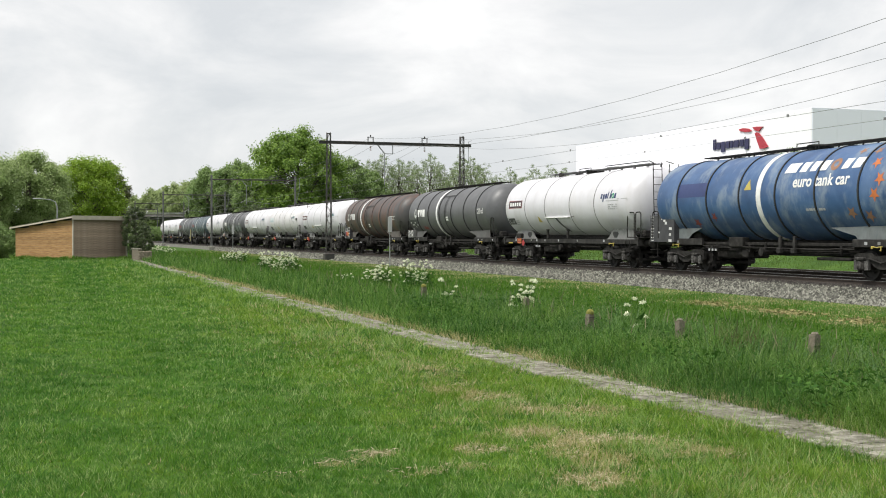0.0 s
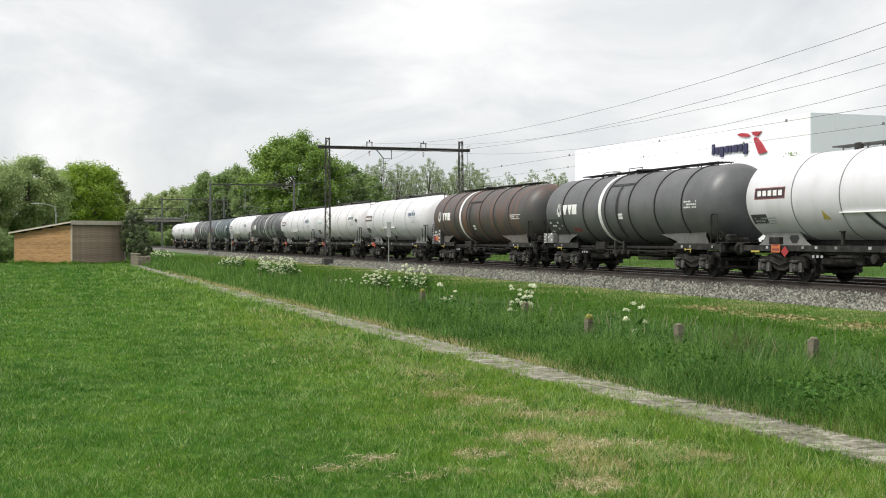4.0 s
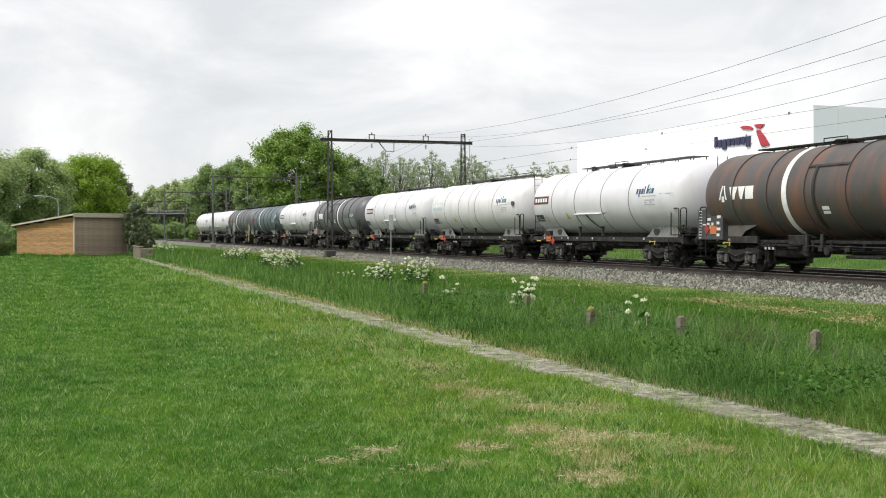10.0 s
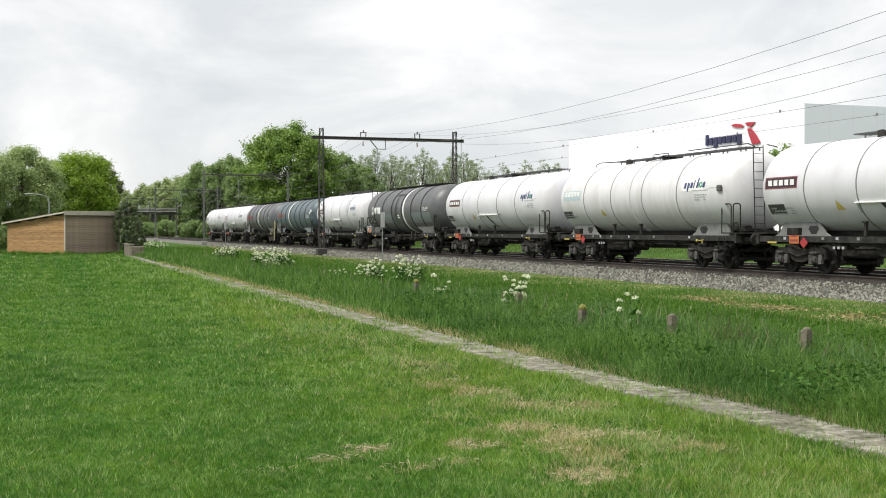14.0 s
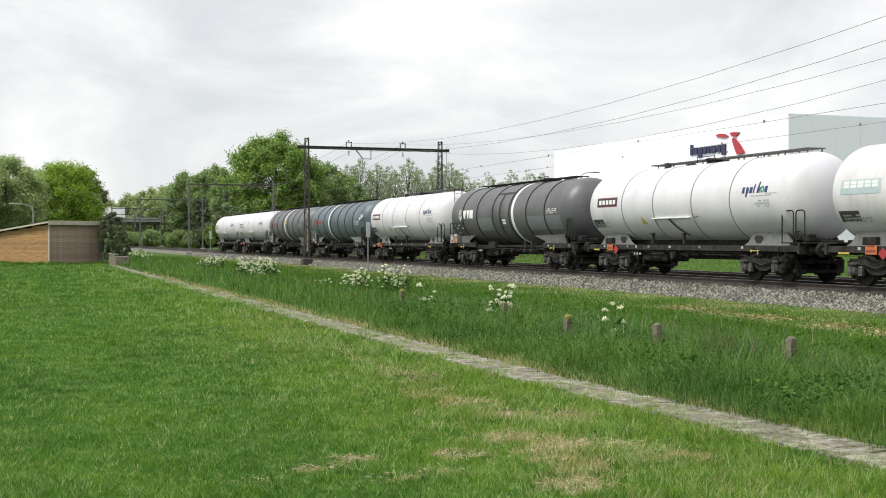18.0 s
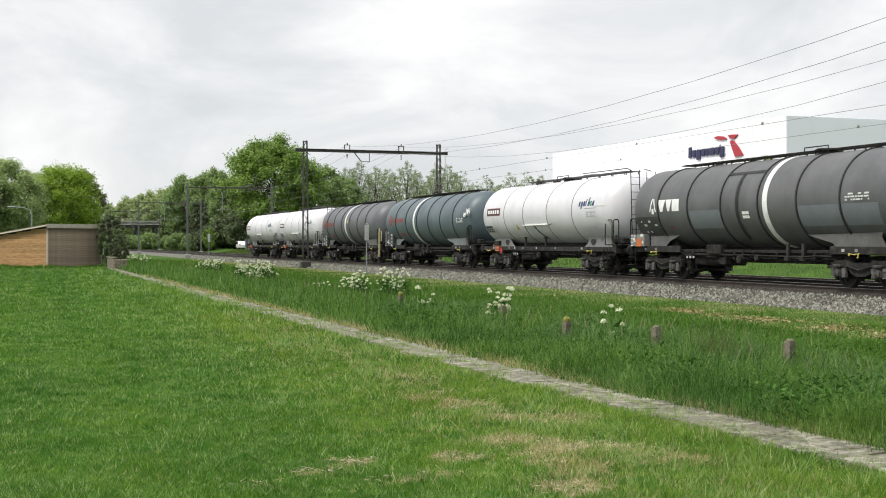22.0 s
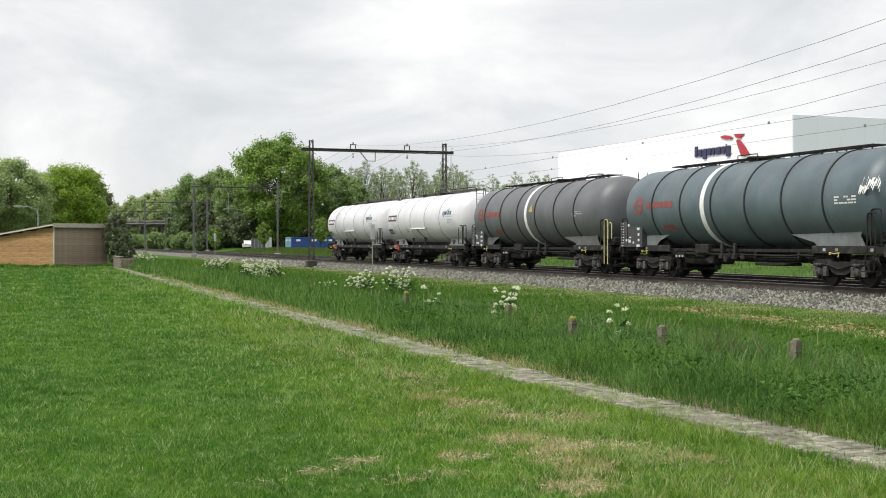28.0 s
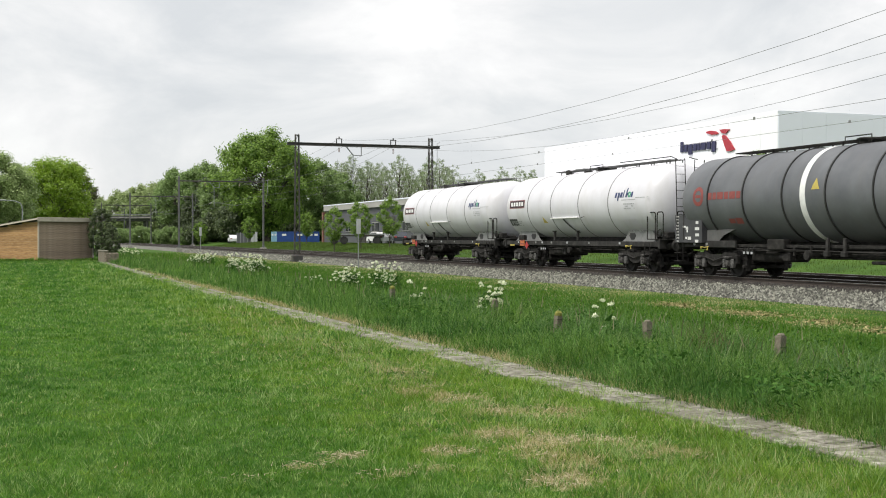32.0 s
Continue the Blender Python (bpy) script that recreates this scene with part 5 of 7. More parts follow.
        if mat is TEAL_TANK:
            g = Build()
            rr = random.Random(4)
            for k in range(16):
                u = -7.0 - k * 0.06
                v = 0.15 + rr.uniform(-0.15, 0.15)
                sh.quad(g, [(u, v), (u - 0.025, v), (u - 0.10 + rr.uniform(-.1, .1), v + rr.uniform(0.12, 0.34)), (u - 0.06, v + 0.26)], 0.008, 2)
            part("paint_scrawl", g, MARK_W, wg, "white sprayed scrawl")
        if mat is SLATE_TANK:
            handrail(wg, -7.90, 0.30, 0.45, 2.30, -1.36, RAIL_CREAM)
            handrail(wg, -8.26, 0.32, 1.50, 2.16, -1.36, RAIL_CREAM)
        else:
            handrail(wg, -7.40, 0.35, 1.0, 2.2, -1.36, FRAME)
    # 11, 12
    white("clean white tank wagon with a red-framed name plate and end ladder", True)
    white("clean white tank wagon, last of the train", False)


make_train()

# places of the wagons at the start: the coupling plane behind the first one, then by lengths
_y = 43.75
START = []
for _k, (_w, _len, _s) in enumerate(WAGONS):
    START.append(_y - _len / 2 if _k == 0 else _y + _len / 2)
    if _k:
        _y += _len

KNOTS = (0.0, 22.52, 43.58, 64.12, 84.45, 105.36, 126.65, 148.02, 170.5)


def run(t):
    """Metres that the train has rolled after t seconds."""
    j = min(int(t / 4), 7)
    u = t / 4 - j
    p = [KNOTS[k] if 0 <= k <= 8 else (2 * KNOTS[0] - KNOTS[1] if k < 0 else 2 * KNOTS[8] - KNOTS[7]) for k in range(j - 1, j + 3)]
    return 0.5 * (2 * p[1] + (p[2] - p[0]) * u + (2 * p[0] - 5 * p[1] + 4 * p[2] - p[3]) * u * u + (3 * p[1] - p[0] - 3 * p[2] + p[3]) * u ** 3)


def motions():
    times = [0.5 * k for k in range(65)]
    fine = [0.1 * k for k in range(321)]
    for vehicle, rows in ROAD_TRAFFIC:
        walk(vehicle, rows)
    for (wg, length, sets), y in zip(WAGONS, START):
        walk(wg, [(t, pose(TRACK_NEAR, y - run(t), 0)) for t in times])
        for w, sy in sets:
            walk(w, [(t, Matrix.Translation((0, sy, 0.46)) @ Matrix.Rotation(run(t) / 0.46, 4, "X")) for t in fine])


# ---- buildings and things beyond the line ----
BOARD_TAN = material("tan_timber_boards", [(0.24, 0.13, 0.05), (0.34, 0.20, 0.085), (0.42, 0.26, 0.12)], 0.75, scale=2, stretch=(1, 1, 6), bump=0.3, vary=0.14)
BOARD_GREY = material("weathered_timber_boards", [(0.21, 0.155, 0.115), (0.32, 0.245, 0.185), (0.40, 0.32, 0.255)], 0.8, scale=2, stretch=(1, 1, 6), bump=0.3, vary=0.16)
FASCIA = material("pale_timber_trim", [(0.38, 0.34, 0.28), (0.50, 0.45, 0.38)], 0.8, scale=2)
ROOFING = material("mossy_roof_felt", [(0.10, 0.10, 0.075), (0.17, 0.165, 0.13)], 0.95, scale=1.5, bump=0.5)
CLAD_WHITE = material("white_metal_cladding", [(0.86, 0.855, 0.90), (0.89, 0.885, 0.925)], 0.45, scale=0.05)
# end wall greyer than the front: its shade is put into this colour
CLAD_GREY = material("greyed_cladding", [(0.76, 0.78, 0.87), (0.80, 0.82, 0.91)], 0.6, 0.0, scale=0.08, rough_var=0.03)
DARKCONC = material("dark_concrete", [(0.06, 0.06, 0.057), (0.12, 0.118, 0.11)], 0.9, scale=0.6, bump=0.3)
BAND = material("pale_roof_band", [(0.30, 0.29, 0.275), (0.38, 0.37, 0.35)], 0.6, scale=0.3)
CLAD_MID = material("mid_grey_cladding", [(0.07, 0.072, 0.082), (0.10, 0.102, 0.115)], 0.6, scale=0.2)
BRICKRED = material("red_brown_wall", [(0.16, 0.075, 0.055), (0.22, 0.11, 0.085)], 0.85, scale=1.5)
GLASS = material("dark_window_glass", [(0.02, 0.025, 0.03), (0.04, 0.045, 0.05)], 0.08)
CONT_BLUE = material("blue_container_paint", [(0.012, 0.05, 0.22), (0.02, 0.075, 0.29)], 0.5, scale=1)
CONT_PALE = material("pale_blue_paint", [(0.22, 0.42, 0.55), (0.28, 0.5, 0.62)], 0.5, scale=1)
CAR_WHITE = material("white_car_paint", [(0.74, 0.75, 0.75), (0.80, 0.80, 0.80)], 0.25, scale=1)
CAR_DARK = material("dark_car_paint", [(0.03, 0.035, 0.045), (0.05, 0.055, 0.065)], 0.25, scale=1)
RUBBER = material("tyre_rubber", [(0.015, 0.015, 0.015), (0.03, 0.03, 0.03)], 0.85)
SIGN_GREY = material("pale_grey_sign_back", [(0.36, 0.37, 0.37), (0.45, 0.46, 0.46)], 0.6, scale=3)
LOGO_RED = material("red_sign_paint", [(0.34, 0.02, 0.035), (0.42, 0.03, 0.045)], 0.5)
LOGO_NAVY = material("navy_sign_paint", [(0.014, 0.014, 0.05), (0.02, 0.02, 0.075)], 0.5)


MOSS = material("yellow_moss", [(0.13, 0.14, 0.025), (0.24, 0.23, 0.05)], 0.95, scale=20, bump=0.8)
PEG = material("weathered_post_concrete", [(0.09, 0.075, 0.055), (0.17, 0.145, 0.11), (0.25, 0.22, 0.18)], 0.95, scale=9, bump=0.6, bump_scale=40, grime=((0.06, 0.07, 0.03), 0.7, (6, 6, 6)))


def shed():
    s = thing("garden_shed", "low wooden shed with tan and grey boards and a mossy roof", "shed", (2.55, 90.6, GROUND))
    # corner at the origin; gable wall runs away to the rear, front wall to the other side
    gx, gy = -0.66, 0.75        # along the gable wall
    fx, fy = 0.83, 0.56         # along the front wall
    GL, FL, HC, HL = 5.9, 4.65, 2.95, 2.25
    ag, af = math.degrees(math.atan2(gy, gx)), math.degrees(math.atan2(fy, fx))
    n = 17
    for i in range(n):
        z0 = 0.06 + i * 0.17
        # length of the gable board below the roof's slope
        u = 1.0 if z0 + 0.15 < HL else max(0.0, (HC - z0 - 0.15) / (HC - HL))
        if u > 0.04:
            L = GL * u
            part("board", Build().box((gx * L / 2, gy * L / 2, z0 + 0.08), (L, 0.035, 0.158), 0.006, ag), BOARD_TAN, s)
        part("board", lambda: Build().box((0, 0, 0.08), (FL, 0.035, 0.158), 0.006), BOARD_GREY, s, at=Matrix.Translation((fx * FL / 2, fy * FL / 2, z0)) @ Matrix.Rotation(radians(af), 4, "Z"), key="front_board")
    # walls behind the boards
    b = Build()
    c = [(0, 0), (fx * FL, fy * FL), (fx * FL + gx * GL, fy * FL + gy * GL), (gx * GL, gy * GL)]
    k = 0.05
    inner = [(x + (fx + gx) * k, y + (fy + gy) * k) for x, y in c]
    hs = [HC, HC, HL, HL]
    vs = [(x, y, 0) for x, y in inner] + [(x, y, h - 0.1) for (x, y), h in zip(inner, hs)]
    b.add(vs, [(0, 1, 5, 4), (1, 2, 6, 5), (2, 3, 7, 6), (3, 0, 4, 7), (4, 5, 6, 7), (3, 2, 1, 0)])
    part("inner_wall", b, BOARD_GREY, s)
    # roof slab with overhang
    o = 0.28
    rc = [(-fx * o - gx * o, -fy * o - gy * o), (fx * (FL + o) - gx * o, fy * (FL + o) - gy * o), (fx * (FL + o) + gx * (GL + o), fy * (FL + o) + gy * (GL + o)), (-fx * o + gx * (GL + o), -fy * o + gy * (GL + o))]
    sl = (HC - HL) / GL
    rh = [HC + sl * o, HC + sl * o, HL - sl * o, HL - sl * o]
    b = Build()
    b.add([(x, y, h + 0.0) for (x, y), h in zip(rc, rh)] + [(x, y, h + 0.12) for (x, y), h in zip(rc, rh)], [(3, 2, 1, 0), (4, 5, 6, 7), (0, 1, 5, 4), (1, 2, 6, 5), (2, 3, 7, 6), (3, 0, 4, 7)])
    part("roof", b, ROOFING, s, "mossy felt roof")
    part("fascia", Build().box((fx * FL / 2 - gx * (o + 0.02), fy * FL / 2 - gy * (o + 0.02), HC + 0.03), (FL + 2 * o + 0.04, 0.03, 0.30), 0.005, af), FASCIA, s, "pale timber fascia")
    b = Build()
    b.add([(rc[0][0] - fx * 0.02, rc[0][1] - fy * 0.02, rh[0] - 0.02), (rc[3][0] - fx * 0.02, rc[3][1] - fy * 0.02, rh[3] - 0.02), (rc[3][0] - fx * 0.02, rc[3][1] - fy * 0.02, rh[3] + 0.08), (rc[0][0] - fx * 0.02, rc[0][1] - fy * 0.02, rh[0] + 0.08)] + [(rc[0][0], rc[0][1], rh[0] - 0.02), (rc[3][0], rc[3][1], rh[3] - 0.02), (rc[3][0], rc[3][1], rh[3] + 0.08), (rc[0][0], rc[0][1], rh[0] + 0.08)], [(0, 1, 2, 3), (7, 6, 5, 4), (0, 4, 5, 1), (3, 2, 6, 7), (1, 5, 6, 2), (0, 3, 7, 4)])
    part("verge_board", b, FASCIA, s)
    for x, y in ((0, 0), (fx * FL, fy * FL)):
        part("corner_post", Build().box((x - gx * 0.03, y - gy * 0.03, HC / 2), (0.10, 0.10, HC), 0.01, af), FASCIA, s)
    part("downpipe", Build().tube([(fx * (FL + 0.1), fy * (FL + 0.1), 0.05), (fx * (FL + 0.1), fy * (FL + 0.1), HC - 0.5), (fx * (FL + 0.2), fy * (FL + 0.2), HC - 0.1)], 0.04, 6), STEELGREY, s)


shed()


def low_wall():
    w = thing("low_wall", "low weathered concrete wall at the end of the path", "wall", (6.75, 85.2, GROUND))
    part("wall_block", Build().box((0, 2.5, 0.36), (0.25, 5.5, 0.78), 0.05), PEG, w)
    part("wall_block", Build().box((0.35, -0.35, 0.32), (0.9, 0.25, 0.70), 0.05), PEG, w)
    part("coping", Build().box((0, 2.5, 0.78), (0.33, 5.6, 0.07), 0.015), SLAB, w)


low_wall()


def factory():
    X, Y0, Y1, H = 76.0, 107.0, 164.5, 14.5
    f = thing("factory_hall", "large white flat-roofed factory hall with a red and navy sign", "building")
    n = 19
    w = (Y1 - Y0) / n
    for i in range(n):
        part("cladding_panel", lambda: Build().box((0, 0, H / 2), (0.12, w - 0.02, H), 0.01), CLAD_WHITE, f, at=(X, Y0 + w * (i + 0.5), 0), key="hall_panel")
    m = 14
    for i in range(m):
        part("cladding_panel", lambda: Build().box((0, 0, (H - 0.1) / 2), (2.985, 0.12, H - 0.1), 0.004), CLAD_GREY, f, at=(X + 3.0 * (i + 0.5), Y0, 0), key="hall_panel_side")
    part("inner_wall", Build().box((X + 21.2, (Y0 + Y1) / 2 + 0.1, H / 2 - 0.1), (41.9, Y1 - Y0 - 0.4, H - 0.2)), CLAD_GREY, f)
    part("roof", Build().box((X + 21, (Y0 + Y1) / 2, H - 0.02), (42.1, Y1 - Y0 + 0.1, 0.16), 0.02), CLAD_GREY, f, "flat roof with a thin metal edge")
    part("roof_vent", Build().box((X + 6, Y0 + 24, H + 0.25), (1.2, 2.0, 0.5), 0.05), STEELGREY, f)
    part("roof_vent", Build().box((X + 9, Y0 + 52, H + 0.2), (1.0, 1.6, 0.45), 0.05), STEELGREY, f)
    # sign: seven navy blocks and a red three-bladed shape
    part("sign_rail", Build().box((X - 0.12, 122.1, 11.35), (0.06, 7.9, 0.05)), STEELGREY, f)
    y = 126.0
    for wd, lo, hi in ((0.60, 0.0, 1.22), (0.82, 0.0, 0.80), (0.85, -0.38, 0.80), (0.8, 0.0, 0.80), (0.5, 0.0, 0.80), (1.10, 0.0, 0.80), (0.8, 0.0, 0.80), (0.85, -0.38, 0.80)):
        part("sign_block", Build().prism([(y, 11.42 + lo), (y - wd * 0.92, 11.42 + lo), (y - wd, 11.42 + hi), (y - wd * 0.08, 11.42 + hi)], X - 0.24, X - 0.12), LOGO_NAVY, f)
        y -= wd + 0.18

    def blade(pts):
        return Build().prism(pts, X - 0.22, X - 0.10)
    part("sign_blade", blade([(117.22, 12.69), (116.85, 12.78), (116.43, 12.63), (115.5, 11.9), (114.9, 11.25), (114.67, 11.03), (115.4, 10.90), (116.23, 10.91), (116.6, 11.5), (117.0, 12.2)]), LOGO_RED, f, "red sign blade")
    part("sign_blade", blade([(120.48, 13.40), (119.6, 13.48), (118.5, 13.33), (117.9, 13.04), (118.3, 12.93), (119.4, 13.02), (120.3, 13.22)]), LOGO_RED, f, "red sign blade")
    part("sign_blade", blade([(117.7, 13.42), (116.8, 13.42), (115.65, 13.32), (116.1, 13.12), (116.35, 12.92), (116.63, 12.90), (117.2, 13.02)]), LOGO_RED, f, "red sign blade")


factory()


def grey_shed():
    X, Y0, Y1, H, g = 50.0, 122.0, 194.0, 6.4, 0.4
    s = thing("industrial_shed", "low grey industrial shed with dark doors behind young trees", "building")
    n = 18
    w = (Y1 - Y0) / n
    for i in range(n):
        part("wall_panel", lambda: Build().box((0, 0, g + 2.2), (0.12, w - 0.03, 4.4), 0.01), CLAD_MID, s, at=(X, Y0 + w * (i + 0.5), 0), key="grey_panel")
    part("upper_band", Build().box((X - 0.05, (Y0 + Y1) / 2, H - 0.42), (0.2, Y1 - Y0 + 0.2, 0.8), 0.02), BAND, s, "paler metal band below the roof")
    part("inner_wall", Build().box((X + 11.2, (Y0 + Y1) / 2, H / 2), (22, Y1 - Y0 - 0.2, H - 0.3)), CLAD_MID, s)
    part("roof", Build().box((X + 11, (Y0 + Y1) / 2, H + 0.05), (22.4, Y1 - Y0 + 0.4, 0.16), 0.03), CLAD_GREY, s)
    for y in (186.0, 172.0, 158.0, 144.0, 131.0):
        d = part("door", Build().box((X - 0.10, y, g + 1.9), (0.1, 4.2, 3.8), 0.02), STEELDARK, s, "dark roller door")
        b = Build()
        for k in range(9):
            b.box((X - 0.155, y, g + 0.3 + k * 0.4), (0.02, 4.1, 0.05))
        part("door_slat", b, CAR_DARK, d)
    for y in (179.0, 165.0, 151.0):
        wd = part("window", Build().box((X - 0.10, y, g + 2.4), (0.08, 3.0, 1.2), 0.02), GLASS, s, "dark window strip")
        part("window_frame", Build().box((X - 0.13, y, g + 1.78), (0.1, 3.1, 0.08)).box((X - 0.13, y, g + 3.02), (0.1, 3.1, 0.08)).box((X - 0.13, y, g + 2.4), (0.1, 0.06, 1.2)), BAND, wd)
    part("end_wall", Build().box((X + 0.5, Y1 + 0.3, H / 2 - 0.4), (1.6, 0.8, H - 1.2), 0.03), BRICKRED, s, "red-brown end pier")


grey_shed()


def container(az, dist, mat, length, height, rot, label):
    x, y, _ = polar(az, dist)
    c = thing("container", label, "container", pose(x, y, ground_z(x), 0, 0, rot), "containers")
    b = Build().box((0, 0, height / 2 + 0.1), (length - 0.1, 2.3, height - 0.15))
    part("body", b, mat, c)
    r = Build()
    k = -length / 2 + 0.2
    while k < length / 2 - 0.1:
        r.box((k, -1.17, height / 2 + 0.1), (0.12, 0.05, height - 0.35))
        k += 0.28
    part("corrugation", r, mat, c)
    e = Build()
    for sx in (-1, 1):
        for sy in (-1, 1):
            e.box((sx * (length / 2 - 0.06), sy * 1.14, height / 2 + 0.1), (0.14, 0.14, height + 0.1), 0.02)
    for z in (0.08, height + 0.1):
        e.box((0, -1.16, z), (length, 0.12, 0.14)).box((0, 1.16, z), (length, 0.12, 0.14))
    part("corner_frame", e, mat, c)
    for u, w in ((0.2, 0.8), (-0.28, 0.7)):
        part("label_plate", Build().box((length * u, -1.21, height * 0.78), (min(w, length * 0.3), 0.02, 0.32)), MARK_W, c, "white label plate")


container(13.0, 205, CONT_BLUE, 5.4, 1.6, -13, "blue steel container standing on the yard")
container(13.95, 203, CONT_BLUE, 1.8, 1.6, -13, "short blue steel container with white labels")
container(12.12, 206, CONT_PALE, 1.0, 1.6, -13, "narrow pale blue steel container")


def car(az, dist, mat, rot, label):
    x, y, _ = polar(az, dist)
    c = thing("car", label, "car", pose(x, y, ground_z(x) + 0.02, 0, 0, rot), "parked cars")
    body = [(-2.1, 0.35), (2.1, 0.35), (2.15, 0.65), (2.0, 0.85), (1.1, 0.95), (0.55, 1.42), (-1.3, 1.45), (-1.95, 0.98), (-2.12, 0.85)]
    part("body", Build().prism(body, -0.85, 0.85, "y"), mat, c)
    for sy in (-0.862, 0.862):
        part("side_window", Build().prism([(-1.55, 0.98), (0.85, 0.98), (0.45, 1.34), (-1.2, 1.36)], sy - 0.01, sy + 0.01, "y"), GLASS, c)
    part("windscreen", Build().add([(1.08, -0.75, 1.0), (1.08, 0.75, 1.0), (0.60, 0.68, 1.41), (0.60, -0.68, 1.41)], [(0, 1, 2, 3)]).add([(1.05, -0.75, 0.96), (1.05, 0.75, 0.96), (0.57, 0.68, 1.38), (0.57, -0.68, 1.38)], [(3, 2, 1, 0)]), GLASS, c)
    for wx in (-1.3, 1.3):
        for wy in (-0.78, 0.78):
            t = part("wheel", lambda: Build().lathe([(-0.1, 0.0), (-0.1, 0.28), (-0.07, 0.32), (0.07, 0.32), (0.1, 0.28), (0.1, 0)], (0, 0, 0), "y", 18), RUBBER, c, at=(wx, wy, 0.31), key="car_wheel")
            part("rim", lambda: Build().lathe([(-0.112, 0.0), (-0.112, 0.19), (0.112, 0.19), (0.112, 0)], (0, 0, 0), "y", 14), STEELGREY, t, key="car_rim")
    for sy in (-0.6, 0.6):
        part("headlight", Build().box((2.1, sy, 0.72), (0.08, 0.35, 0.14), 0.02), MARK_W, c)
        part("tail_light", Build().box((-2.1, sy, 0.85), (0.06, 0.3, 0.16), 0.02), MARK_RED, c)


car(17.0, 152, CAR_WHITE, 95, "white parked car beside the grey shed")
car(17.9, 148, CAR_DARK, 80, "dark parked car beside the grey shed")
car(10.25, 214, CAR_WHITE, 85, "white parked car by the trees")


def yard_fence(az0, az1, dist, h):
    f = thing("yard_fence", "grey panel fence along the yard", "fence")
    n = 6
    for i in range(n):
        a0, a1 = az0 + (az1 - az0) * i / n, az0 + (az1 - az0) * (i + 1) / n
        (x0, y0, _), (x1, y1, _) = polar(a0, dist), polar(a1, dist)
        L, rot = math.hypot(x1 - x0, y1 - y0), math.degrees(math.atan2(y1 - y0, x1 - x0))
        part("fence_panel", Build().box(((x0 + x1) / 2, (y0 + y1) / 2, ground_z(x0) + h / 2), (L - 0.08, 0.06, h), 0.01, rot), CLAD_MID if i < 4 else SIGN_GREY, f)
        part("fence_post", Build().box((x0, y0, ground_z(x0) + h / 2 + 0.05), (0.1, 0.1, h + 0.1), 0.01, rot), STEELGREY, f)


yard_fence(10.4, 11.35, 211, 1.75)


def trailer():
    x, y, _ = polar(15.9, 150)
    t = thing("flatbed_trailer", "dark flatbed trailer with white tarpaulin bundle parked on the yard", "trailer", pose(x, y, ground_z(x), 0, 0, -15))
    part("bed", Build().box((0, 0, 1.05), (7.0, 2.4, 0.22), 0.02), STEELDARK, t)
    for k in (-2.6, -1.4, 2.6):
        for sy in (-1, 1):
            part("wheel", lambda: Build().lathe([(-0.14, 0.0), (-0.14, 0.42), (-0.1, 0.47), (0.1, 0.47), (0.14, 0.42), (0.14, 0)], (0, 0, 0), "y", 18), RUBBER, t, at=(k, sy * 1.0, 0.47), key="trailer_wheel")
    part("headboard", Build().box((3.4, 0, 1.7), (0.1, 2.3, 1.2), 0.02), STEELDARK, t)
    part("side_rail", Build().box((0, -1.2, 1.22), (7.0, 0.05, 0.14)), STEELGREY, t)


trailer()


def overpass():
    o = thing("road_overpass", "grey concrete road bridge over the railway", "bridge", (0, 372, 0))
    part("deck", Build().box((7.5, 0, 7.0), (175, 9.4, 0.30), 0.04), CONCRETE, o)
    # the shade below the deck is put into the girders' dark colour
    for sy in (-3.2, -1.1, 1.1, 3.2):
        part("girder", Build().box((7.5, sy, 6.45), (175, 0.7, 0.80), 0.04), DARKCONC, o)
    for sy in (-4.4, 4.4):
        part("parapet", Build().box((7.5, sy, 7.36), (175, 0.20, 0.42), 0.03), DARKCONC, o)
        part("guard_rail", Build().box((7.5, sy, 8.0), (175, 0.10, 0.12), 0.02), STEELGREY, o)
        for k in range(30):
            part("rail_post", lambda: Build().box((0, 0, 7.77), (0.09, 0.09, 0.42)), STEELGREY, o, at=(-12 + 2.4 * k, sy, 0), key="rail_post")
    for x in (-70, -50, 12, 17, 36, 41, 85, 93):
        part("pier", Build().box((x, 0, 2.75), (0.8, 6.5, 6.7), 0.1), DARKCONC, o)
    for x in (-14, 66):
        part("abutment", Build().prism([(x - 14, -0.5), (x + 8, -0.5), (x + 4, 6.1), (x - 14, 6.1)] if x < 0 else [(x - 8, -0.5), (x + 14, -0.5), (x + 14, 6.1), (x - 4, 6.1)], -5, 5, "y"), CONCRETE, o)


overpass()


ROAD_TRAFFIC = []


